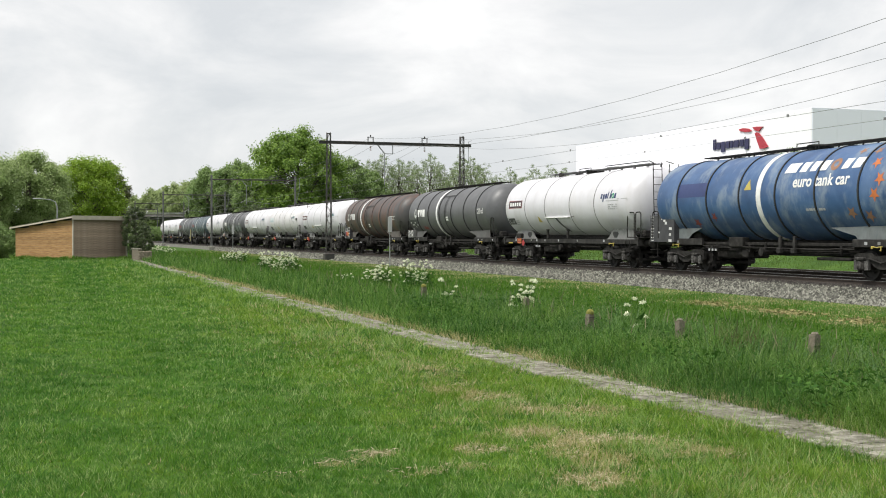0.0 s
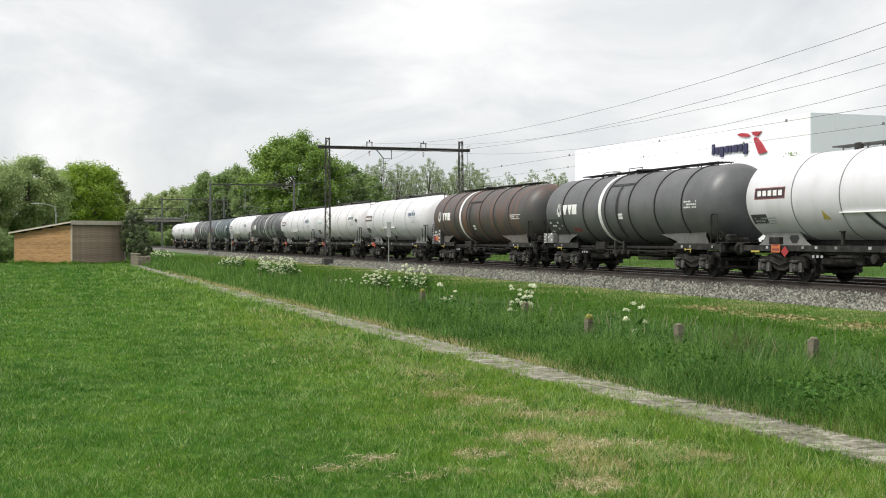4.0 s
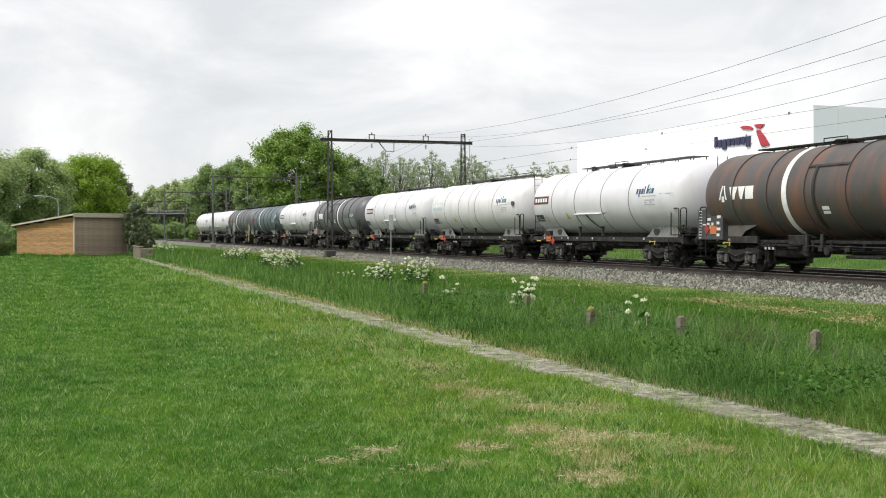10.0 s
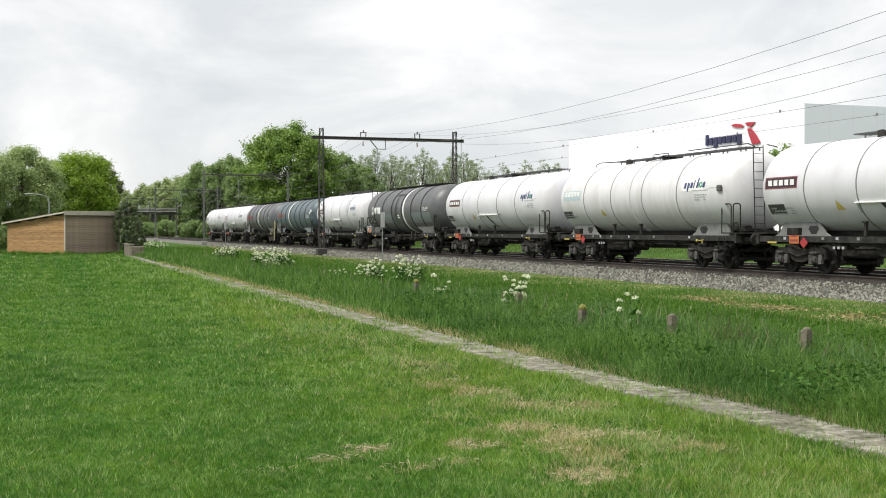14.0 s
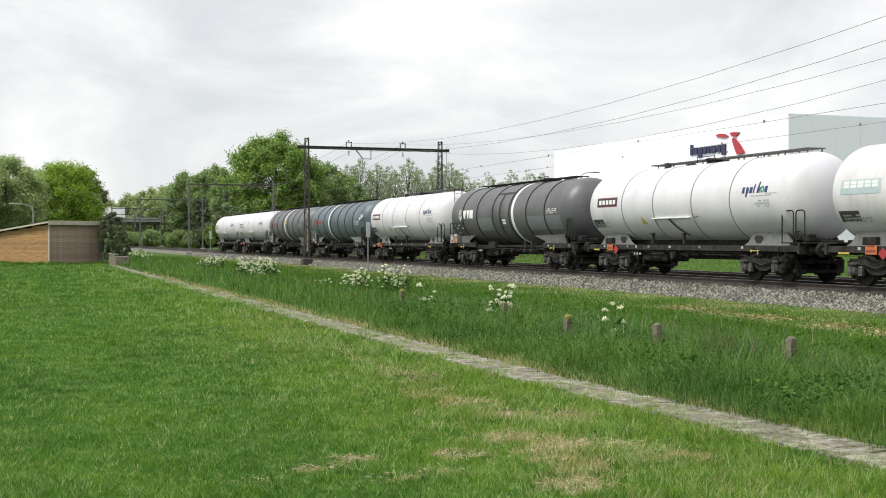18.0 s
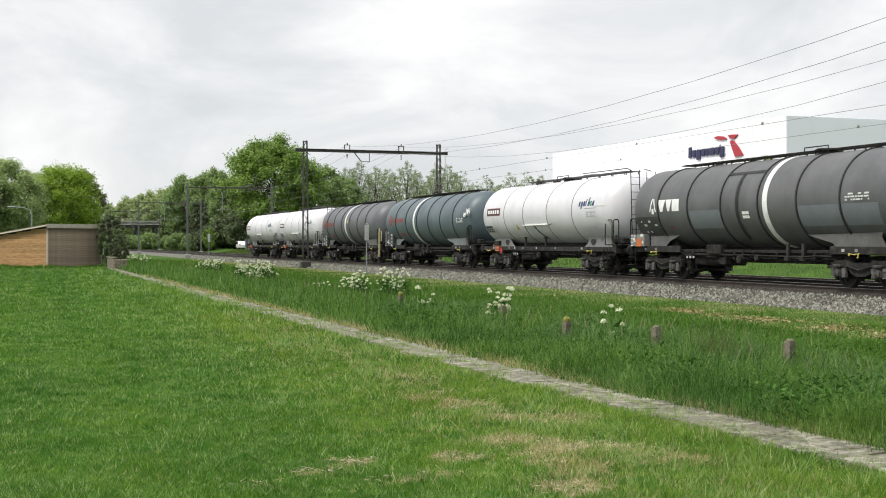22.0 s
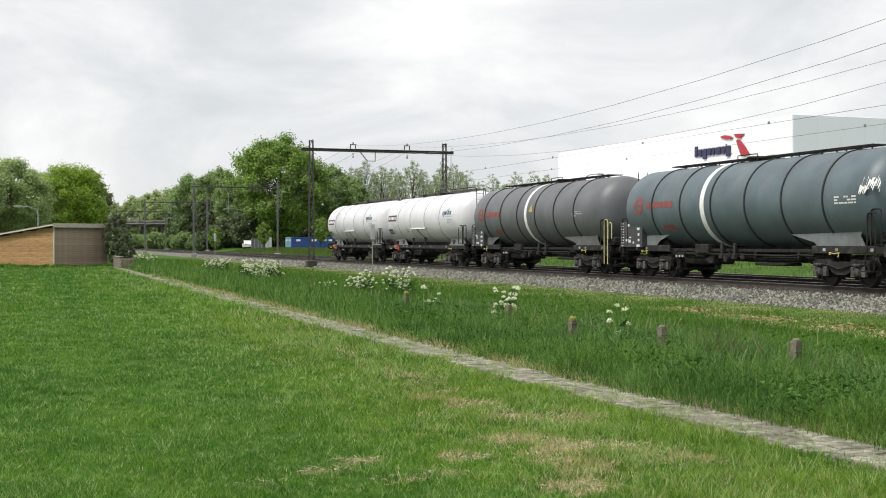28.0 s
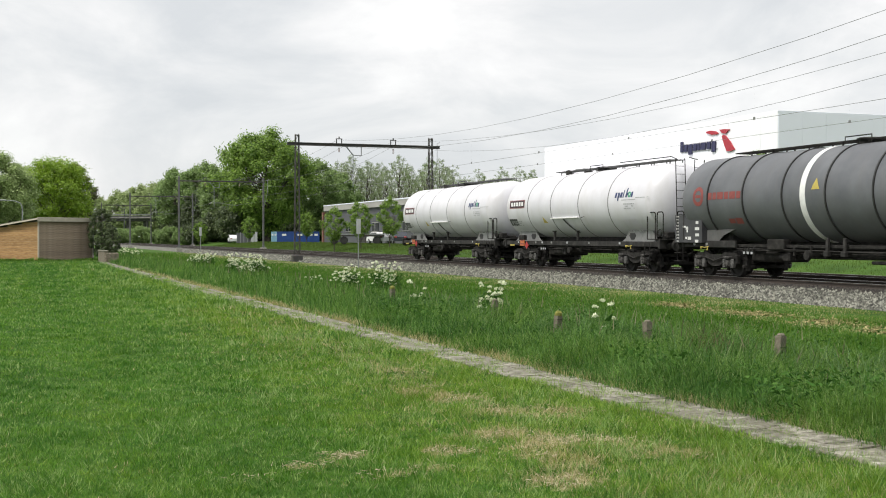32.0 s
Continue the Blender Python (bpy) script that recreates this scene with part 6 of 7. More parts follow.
def road_vehicle(name, label, category, length, height, cab, paint, facing, lane, speed, t0, x0, rest, goal):
    """A vehicle that crosses the bridge; facing +1 drives to +X. cab: length of the driver's cab, 0 for a car."""
    v = thing(name, label, category, group="bridge traffic")
    w, f = 2.4 if cab else 1.8, facing
    h = length / 2
    if cab:
        part("cargo_box", Build().box((-f * cab / 2, 0, 1.0 + (height - 1.0) / 2), (length - cab - 0.15, w, height - 1.0), 0.05), paint, v)
        part("cab", Build().prism([(f * (h - cab), 0.6), (f * h, 0.6), (f * h, 1.5), (f * (h - 0.35), min(2.7, height - 0.1)), (f * (h - cab), min(2.7, height - 0.1))], -w / 2, w / 2, "y"), paint, v)
        part("windscreen", Build().prism([(f * (h + 0.01), 1.5), (f * (h - 0.32), 2.4), (f * (h - 0.36), 2.4), (f * (h - 0.03), 1.5)], -w / 2 + 0.1, w / 2 - 0.1, "y"), CAR_DARK, v)
        part("chassis", Build().box((0, 0, 0.72), (length - 0.4, 1.0, 0.3), 0.03), CAR_DARK, v)
        axles = (-h + 1.0, -h + 2.2, h - 1.1) if length > 8 else (-h + 1.1, h - 0.9)
    else:
        part("body", Build().prism([(-f * h, 0.35), (f * h, 0.35), (f * h, 0.75), (f * (h - 1.1), 0.92), (f * (h - 1.7), height), (-f * (h - 0.7), height), (-f * h, 0.95)], -w / 2, w / 2, "y"), paint, v)
        part("side_window", Build().prism([(f * (h - 1.35), 0.95), (f * (h - 1.85), height - 0.1), (-f * (h - 0.8), height - 0.1), (-f * (h - 0.3), 0.98)], -w / 2 - 0.01, w / 2 + 0.01, "y"), CAR_DARK, v)
        axles = (-h + 0.85, h - 0.9)
    r = 0.5 if cab else 0.32
    for ax in axles:
        for sy in (-1, 1):
            part("wheel", lambda: Build().lathe([(-0.12, 0.0), (-0.12, r * 0.9), (-0.08, r), (0.08, r), (0.12, r * 0.9), (0.12, 0.0)], (0, 0, 0), "y", 16), CAR_DARK, v, at=(f * ax, sy * (w / 2 - 0.14), r), key=("road_wheel", r))
    lo, hi = min(rest, goal), max(rest, goal)
    ROAD_TRAFFIC.append((v, [(0.5 * k, pose(max(lo, min(hi, x0 + facing * speed * (0.5 * k - t0))), 372 + lane, 7.16)) for k in range(65)]))


road_vehicle("delivery_van", "white delivery van driving over the road bridge", "van", 5.6, 2.5, 1.7, CAR_WHITE, 1, -2.1, 25.0, 8.0, 32.3, -20.0, 86.0)
road_vehicle("lorry", "long white box lorry driving over the road bridge", "lorry", 15.0, 3.9, 2.2, CAR_WHITE, -1, 2.1, 22.0, 17.7, 31.2, 56.0, -68.0)
road_vehicle("car", "white car driving over the road bridge", "car", 4.4, 1.5, 0, CAR_WHITE, -1, 2.1, 22.0, 23.9, 38.8, 69.0, -52.0)
road_vehicle("lorry", "white box lorry driving over the road bridge", "lorry", 9.2, 3.6, 2.0, CAR_WHITE, 1, -2.1, 22.0, 24.8, 32.3, -36.0, 73.0)
road_vehicle("lorry", "small white lorry with a low box on the road bridge", "lorry", 7.6, 2.7, 1.9, CAR_WHITE, -1, 2.1, 18.5, 30.2, 36.9, 80.0, -36.0)


def street_lamp(az, dist, h, turn):
    x, y, _ = polar(az, dist)
    s = thing("street_lamp", "thin grey street lamp with a curved arm", "street lamp", pose(x, y, ground_z(x), 0, 0, turn), "street lamps")
    part("pole", Build().tube([(0, 0, 0), (0, 0, h - 0.7), (-0.15, 0, h - 0.2), (-0.6, 0, h), (-1.4, 0, h + 0.08)], [0.09, 0.06, 0.055, 0.05, 0.04], 8), STEELGREY, s)
    part("lamp_head", Build().box((-1.75, 0, h + 0.08), (0.8, 0.24, 0.13), 0.04), STEELGREY, s, "pale lamp head")


street_lamp(26.0, 112, 7.05, 190)
street_lamp(0.95, 118, 5.0, 0)


def line_post(x, y, h, plate):
    p = thing("trackside_sign", "narrow grey trackside sign on a thin post", "sign", (x, y, ground_z(x)), "trackside signs")
    part("post", Build().tube([(0, 0, -0.2), (0, 0, h)], 0.035, 6), STEELGREY, p)
    part("plate", Build().box((0, -0.05, h - plate / 2), (0.26, 0.03, plate), 0.008), SIGN_GREY, p)


line_post(20.2, 70.3, 2.95, 0.9)
line_post(20.6, 134.0, 2.9, 0.9)


def fence_peg(x, y, h, lean, mossy=False):
    p = thing("fence_post", "short weathered concrete fence post standing in tall grass", "post", pose(x, y, ground_z(x) - 0.1, lean, lean * 0.6, 15), "fence posts")
    part("shaft", Build().prism([(-0.055, -0.05), (0.055, -0.05), (0.055, 0.05), (-0.055, 0.05)], 0, h, "z").box((0.004, 0, h + 0.01), (0.09, 0.085, 0.05), 0.02), PEG, p)
    if mossy:
        part("moss_cap", Build().box((0.0, 0, h + 0.02), (0.13, 0.125, 0.12), 0.04), MOSS, p, "yellow-green moss")
    for z in (0.35, 0.5):
        part("wire_staple", Build().tube([(-0.075, -0.06, z), (0.0, -0.07, z), (0.075, -0.06, z)], 0.006, 4), RAIL, p)


fence_peg(9.43, 13.25, 0.64, 2)
fence_peg(9.21, 16.20, 0.62, -2)
fence_peg(8.95, 18.9, 0.56, 3, True)
fence_peg(9.45, 22.9, 0.62, 1)
fence_peg(9.34, 29.4, 0.60, 0, True)


# ---- trees ----
def leaf_soup(rng, centres, radii, count, size, flat=0.85, loose=False):
    """Triangular leaf sprays round clump centres."""
    k = rng.integers(0, len(centres), count)
    d = rng.standard_normal((count, 3))
    d /= np.linalg.norm(d, axis=1)[:, None]
    rad = radii[k] * (1.7 * rng.random(count) ** 0.55 if loose else rng.random(count) ** 0.45 * (1 + 0.24 * rng.standard_normal(count)))
    p = centres[k] + d * rad[:, None] * np.array([1, 1, flat])
    a = rng.standard_normal((count, 3))
    a /= np.linalg.norm(a, axis=1)[:, None]
    n = d * 1.0 + np.array([0, 0, 0.45]) + 0.5 * rng.standard_normal((count, 3))
    n /= np.linalg.norm(n, axis=1)[:, None]
    u = np.cross(n, a)
    u /= np.linalg.norm(u, axis=1)[:, None] + 1e-9
    w = np.cross(n, u)
    s = size * (0.6 + 0.8 * rng.random(count))[:, None]
    return np.stack([p + u * s, p - u * s * 0.5 + w * s * 0.7, p - u * s * 0.5 - w * s * 0.7], axis=1)


TREES = {}


def tree_model(key, h, width, trunk, leafmat, seed, leaves, size, lobes=26, lean=0.0, low=0.25, sparse=1.0):
    """A tree at the origin: trunk, limbs, and a crown of clumps with an uneven outline."""
    rng = np.random.default_rng(seed)
    rnd = random.Random(seed)
    b = Build()
    top = h * 0.82
    steps = 7
    line = [(lean * (i / steps) ** 2 + rnd.uniform(-.12, .12) * i / 3, rnd.uniform(-.12, .12) * i / 3, top * i / steps) for i in range(steps + 1)]
    b.tube(line, [trunk * (1.25 if i == 0 else 1 - 0.88 * i / steps) for i in range(steps + 1)], 9)
    cs, rs = [], []
    cz = h * (low + 1) / 2
    hz = h * (1 - low) / 2
    for i in range(lobes):
        t = (i + 0.5) / lobes
        phi = i * 2.39996 + rnd.uniform(-0.4, 0.4)
        zz = 1 - 2 * t
        rr = math.sqrt(max(0, 1 - zz * zz))
        k = rnd.uniform(0.45, 0.86)
        squash = 1.0 if zz > -0.2 else 0.85
        c = Vector((width / 2 * k * rr * math.cos(phi) * squash + lean * 0.6, width / 2 * k * rr * math.sin(phi) * squash, cz + hz * zz * rnd.uniform(0.72, 0.95)))
        cs.append(c)
        rs.append(width * rnd.uniform(0.09, 0.17) * sparse)
        if i % 2 == 0:
            z0 = max(h * 0.16, min(top * 0.9, c.z - h * rnd.uniform(0.12, 0.3)))
            base = Vector((lean * (z0 / top) ** 2, 0, z0))
            midp = base.lerp(c, 0.5) + Vector((0, 0, -h * 0.03))
            th = trunk * (1 - 0.85 * z0 / top) * 0.55
            b.tube([base, midp, c, c + (c - base) * 0.18], [th, th * 0.7, th * 0.35, th * 0.1], 5)
            # twigs
            for _ in range(2):
                q = c + Vector((rnd.uniform(-1, 1), rnd.uniform(-1, 1), rnd.uniform(0, 1))) * rs[-1]
                b.tube([midp.lerp(c, 0.6), q], [th * 0.3, th * 0.08], 4)
    T = leaf_soup(rng, np.array([tuple(c) for c in cs]), np.array(rs), leaves, size, loose=key.startswith("poplar") or key == "bare")
    return b, T


def tree(name, label, az, dist, key, rot=0.0, scale=1.0, category="tree", group="trees"):
    x, y, _ = polar(az, dist)
    args = MODELS[key]
    t = thing(name, label, category, Matrix.Translation((x, y, ground_z(x) - 0.1)) @ Matrix.Rotation(radians(rot), 4, "Z") @ Matrix.Scale(scale, 4), group)
    if key not in TREES:
        b, T = tree_model(key, *args)
        tr = part("trunk", b, BARK, t)
        cr = soup("crown", T, args[3], parent=t)
        TREES[key] = (tr.data, cr.data)
    else:
        for nm, me in zip(("trunk", "crown"), TREES[key]):
            new(nm, me).parent = t


MODELS = {
    # h, width, trunk radius, leaves, seed, count, size, lobes, lean, low, sparse
    "oak": (20.9, 22.6, 0.55, OAK, 5, 74000, 0.22, 120, 0, 0.08, 0.60),
    "oak_b": (16.3, 12.5, 0.4, ALDER, 6, 30000, 0.21, 80, 0, 0.10, 0.72),
    "lime": (11.3, 11.2, 0.3, LIME, 7, 52000, 0.115, 120, 0, 0.04, 0.72),
    "willow": (11.2, 10.4, 0.35, WILLOW, 8, 52000, 0.125, 120, 0, 0.02, 0.72),
    "poplar": (21.5, 7.8, 0.24, POPLAR, 9, 6000, 0.14, 150, 0.4, 0.10, 0.46),
    "poplar_b": (20.0, 6.6, 0.22, POPLAR, 10, 5200, 0.14, 130, -0.4, 0.12, 0.46),
    "bare": (20.5, 6.4, 0.20, POPLAR, 12, 3400, 0.13, 100, 0.2, 0.20, 0.46),
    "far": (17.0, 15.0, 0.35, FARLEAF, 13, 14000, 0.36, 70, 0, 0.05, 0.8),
    "shrub": (3.7, 2.3, 0.07, DARKLEAF, 14, 16000, 0.05, 60, 0, 0.0, 0.62),
    "hedge": (2.6, 4.5, 0.08, ALDER, 15, 18000, 0.06, 70, 0, 0.0, 0.85),
    "young": (5.0, 3.2, 0.06, OAK, 16, 7500, 0.070, 34, 0.2, 0.22, 0.85),
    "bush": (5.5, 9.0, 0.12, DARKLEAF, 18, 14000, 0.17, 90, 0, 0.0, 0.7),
    "light_bush": (4.0, 7.0, 0.1, ALDER, 19, 12000, 0.14, 80, 0, 0.0, 0.7),
    "copper": (11.9, 7.4, 0.2, COPPERLEAF, 22, 15000, 0.15, 70, 0, 0.05, 0.62),
    "cone": (15.0, 7.5, 0.3, DARKLEAF, 17, 20000, 0.19, 70, 0, 0.03, 0.75),
}
tree("oak_tree", "broad fresh-green oak tree with a dense rounded crown", 11.75, 228, "oak")
tree("tree", "fresh-green broadleaf tree beside the oak", 14.0, 240, "oak_b", 40)
tree("tree", "fresh-green broadleaf tree beside the oak", 15.0, 262, "oak_b", 150, 0.95)
tree("tree", "mid-green broadleaf tree behind the railway", 8.9, 262, "oak_b", 80, 1.05)
tree("tree", "mid-green broadleaf tree behind the railway", 7.7, 275, "oak_b", 200, 1.02)
tree("tree", "mid-green broadleaf tree behind the railway", 9.7, 245, "oak_b", 290, 0.85)
tree("tree", "dark green conical tree behind the railway", 7.25, 285, "cone", 0, 0.95)
tree("tree", "mid-green broadleaf tree beside the bridge", 7.35, 318, "oak_b", 20, 0.95)
tree("tree", "dark green conical tree behind the railway", 8.3, 250, "cone", 90, 0.7)
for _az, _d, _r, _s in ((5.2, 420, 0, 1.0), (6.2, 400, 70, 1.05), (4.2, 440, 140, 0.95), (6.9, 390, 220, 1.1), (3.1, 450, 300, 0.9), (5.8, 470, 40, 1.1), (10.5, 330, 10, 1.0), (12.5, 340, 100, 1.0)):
    tree("tree", "distant green tree with haze in its leaf colour", _az, _d, "far", _r, _s, group="distant trees")
tree("lime_tree", "bright yellow-green tree with a rounded crown", 2.3, 150, "lime")
tree("willow_tree", "grey-green willow with hanging foliage", -0.2, 140, "willow")
tree("willow_tree", "grey-green willow with hanging foliage", -2.6, 135, "willow", 120, 1.05)
tree("willow_tree", "grey-green willow with hanging foliage", 1.0, 165, "willow", 210, 1.0)
tree("lime_tree", "bright yellow-green tree with a rounded crown", -5.5, 150, "lime", 90, 1.1)
tree("tree", "dark broadleaf tree with reddish young leaves behind the shed", 3.15, 172, "copper", 30, 1.0)
_rr = random.Random(21)
for _i in range(30):
    _az = 14.3 + _i * 0.35 + _rr.uniform(-0.15, 0.15)
    tree("poplar_tree", "slender pale poplar with thin foliage", _az, 335 + _rr.uniform(-14, 22), ("poplar", "poplar_b", "poplar", "bare")[_i % 4] if _az < 20.5 else ("bare", "poplar_b", "bare")[_i % 3], _rr.uniform(0, 360), _rr.uniform(0.98, 1.14) * (1.0 if _az < 20.5 else 0.9), group="row of poplars")
for _i in range(6):
    tree("poplar_tree", "slender pale poplar with thin foliage", 15.2 + _i * 1.75, 365, ("poplar_b", "bare")[_i % 2], _rr.uniform(0, 360), 0.95, group="row of poplars")
tree("tree", "small dark-green tree in front of the white hall", 34.35, 98, "young", 0, 1.52)
for _az, _d, _s in ((14.9, 132, 1.0), (16.15, 131, 1.02), (17.5, 128, 1.08), (13.6, 170, 0.9), (11.0, 190, 0.9), (8.7, 205, 0.9)):
    tree("young_tree", "slender young street tree with fresh leaves", _az, _d, "young", _az * 77, _s, group="young street trees")
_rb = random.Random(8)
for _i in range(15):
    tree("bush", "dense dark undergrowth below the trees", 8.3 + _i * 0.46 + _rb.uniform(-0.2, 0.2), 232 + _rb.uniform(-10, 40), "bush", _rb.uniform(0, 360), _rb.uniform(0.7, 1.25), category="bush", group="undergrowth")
for _az, _d, _s in ((5.3, 300, 1.0), (6.1, 290, 1.1), (6.9, 280, 0.8), (4.6, 310, 1.0), (7.4, 245, 1.0), (8.2, 236, 0.9), (13.0, 250, 0.9), (14.1, 262, 1.0), (15.0, 270, 1.2)):
    tree("bush", "light green bush beside the railway", _az, _d, "light_bush", _az * 50, _s, category="bush", group="undergrowth")
tree("dark_shrub", "tall dark-leaved shrub beside the shed", 4.35, 92.5, "shrub", 0, 1.10, category="shrub", group="shrubs")
tree("dark_shrub", "low dark-leaved shrub beside the shed", 4.75, 88.0, "shrub", 100, 0.72, category="shrub", group="shrubs")
tree("hedge", "dense green hedge beside the shed", -1.7, 97, "hedge", category="hedge", group="hedges")
tree("hedge", "dense green hedge beside the shed", -3.6, 96, "hedge", 80, 1.1, category="hedge", group="hedges")

# ---- cow parsley ----
def parsley(x, y, count, spread, h0, h1, seed):
    rng = np.random.default_rng(seed)
    p = thing("cow_parsley", "clump of white-flowering cow parsley in tall grass", "wildflowers", (x, y, ground_z(x)), "cow parsley")
    st = Build()
    flowers = []
    leaves = []
    for i in range(count):
        r = spread * math.sqrt(rng.random())
        a = rng.random() * 6.28
        bx, by = r * math.cos(a), r * math.sin(a) * 1.3
        h = h0 * 0.75 + (h1 - h0 * 0.75) * rng.random()
        tx, ty = bx + rng.normal(0, 0.06), by + rng.normal(0, 0.06)
        st.tube([(bx, by, 0), ((bx + tx) / 2, (by + ty) / 2, h * 0.6), (tx, ty, h)], [0.007, 0.006, 0.004], 4, False)
        for k in range(3):
            ua, ur = rng.random() * 6.28, rng.uniform(0.05, 0.19)
            cx, cy, cz = tx + ur * math.cos(ua), ty + ur * math.sin(ua), h + rng.uniform(-0.26, 0.03)
            if k:
                st.tube([(tx, ty, h * 0.82), (cx, cy, cz)], [0.004, 0.003], 3, False)
            n = 36
            wide = 0.044 * rng.uniform(0.75, 1.25)
            fa, fr = rng.random(n) * 6.28, wide * np.sqrt(rng.random(n))
            # domed heads of small florets
            c = np.stack([cx + fr * np.cos(fa), cy + fr * np.sin(fa), cz + 0.034 * (1 - (fr / wide) ** 2) - 0.012 * rng.random(n)], axis=1)
            u = rng.standard_normal((n, 3)) * 0.013
            w = rng.standard_normal((n, 3)) * 0.013
            w[:, 2] += 0.006
            flowers.append(np.stack([c + u, c - u * 0.5 + w, c - u * 0.5 - w], axis=1))
        n = 10
        c = np.stack([bx + rng.normal(0, 0.12, n), by + rng.normal(0, 0.12, n), h * rng.uniform(0.2, 0.7, n)], axis=1)
        u = rng.standard_normal((n, 3)) * 0.06
        w = rng.standard_normal((n, 3)) * 0.03
        leaves.append(np.stack([c + u, c - u + w, c - u - w], axis=1))
    tagged(part("stalk", st, HERB, p), kind="stuff")
    soup("umbels", np.concatenate(flowers), PETAL, parent=p, label="flat white flower heads", kind="stuff")
    soup("foliage", np.concatenate(leaves), HERB, parent=p, kind="stuff")


for _k, (_x, _y, _n, _s, _a, _b) in enumerate((
        (9.97, 24.3, 15, 0.20, 0.46, 0.96), (9.40, 17.75, 3, 0.36, 0.58, 0.80),
        (11.2, 40.4, 26, 0.42, 0.40, 0.92), (12.15, 39.3, 26, 0.52, 0.36, 1.02), (9.68, 28.6, 5, 0.18, 0.45, 0.78), (10.6, 43.6, 3, 0.36, 0.4, 0.8),
        (10.85, 57.0, 80, 0.92, 0.40, 1.05), (11.55, 57.6, 12, 0.45, 0.4, 0.72), (12.0, 78.0, 46, 0.85, 0.5, 0.85),
        (11.0, 118.0, 40, 1.6, 0.5, 0.8), (12.5, 132.0, 30, 2.0, 0.5, 0.8), (10.4, 11.8, 3, 0.3, 0.4, 0.55))):
    parsley(_x, _y, _n, _s, _a, _b, 50 + _k)


# ---- grass ----
def blades(rng, x, y, z, h, w, lean, two=True):
    """Bent grass blades, two or three triangles each."""
    n = len(x)
    a = rng.random(n) * 6.283
    la = rng.random(n) * 6.283
    base = np.stack([x, y, z], axis=1)
    side = np.stack([np.cos(a), np.sin(a), np.zeros(n)], axis=1) * (w / 2)[:, None]
    d = np.stack([np.cos(la), np.sin(la), np.zeros(n)], axis=1) * (lean * h)[:, None]
    up = np.array([0, 0, 1.0])
    tip = base + d + up * (h * np.sqrt(np.maximum(0.2, 1 - (lean * 0.8) ** 2)))[:, None]
    if not two:
        return np.stack([base - side, base + side, tip], axis=1)
    mid = base + d * 0.3 + up * (h * 0.55)[:, None]
    return np.concatenate([np.stack([base - side, base + side, mid + side * 0.7], axis=1), np.stack([base - side, mid + side * 0.7, mid - side * 0.7], axis=1), np.stack([mid - side * 0.7, mid + side * 0.7, tip], axis=1)])


def wedge(rng, n, r0, r1, a0=-7.0, a1=47.0):
    """Scattered places round the camera between two distances, denser nearby."""
    r = r0 * (r1 / r0) ** rng.random(n)
    a = np.radians(a0 + (a1 - a0) * rng.random(n))
    return r * np.sin(a), r * np.cos(a), r


def patchy(x, y, s, seed):
    """Cheap smooth noise in 0..1 over the ground."""
    k = seed * 1.7
    return 0.5 + 0.25 * np.sin(x / s + k + 1.3 * np.sin(y / s * 0.7 + k)) + 0.25 * np.sin(y / s * 1.1 + 2 * k + 1.7 * np.sin(x / s * 0.6 - k))


def path_x(y):
    return np.interp(y, [5, 9, 14, 24, 45, 72, 90], [6.55, 6.45, 6.22, 6.2, 6.2, 6.42, 6.75])


# cut patches in the meadow: x, y, half widths, strength
CUT = ((1.80, 8.55, 0.26, 0.13, 0.5), (2.15, 8.90, 0.22, 0.12, 0.8), (2.54, 9.22, 0.24, 0.15, 1.2), (2.66, 8.38, 0.30, 0.13, 0.6), (3.05, 8.55, 0.20, 0.14, 0.4),
       (3.36, 9.09, 0.20, 0.22, 1.2), (4.06, 9.75, 0.34, 0.24, 1.2), (4.25, 9.25, 0.32, 0.26, 1.3), (3.72, 7.72, 0.32, 0.30, 1.4), (4.05, 8.47, 0.26, 0.36, 1.3),
       (4.71, 9.18, 0.34, 0.28, 1.0), (5.20, 10.73, 0.30, 0.40, 1.0), (4.71, 10.91, 0.34, 0.34, 1.0), (4.56, 11.9, 0.40, 0.6, 0.8), (4.45, 12.9, 0.45, 0.7, 0.8),
       (4.8, 14.8, 0.45, 1.2, 0.7), (4.9, 18.5, 0.5, 2.5, 0.5), (5.0, 8.5, 0.40, 0.45, 0.8))

# worn strips short of the ballast: x, y, half widths
WORN = ((16.9, 28.6, 0.4, 1.6), (16.6, 25.4, 0.4, 1.3), (16.4, 22.0, 0.6, 1.7), (16.1, 19.2, 0.5, 1.1))


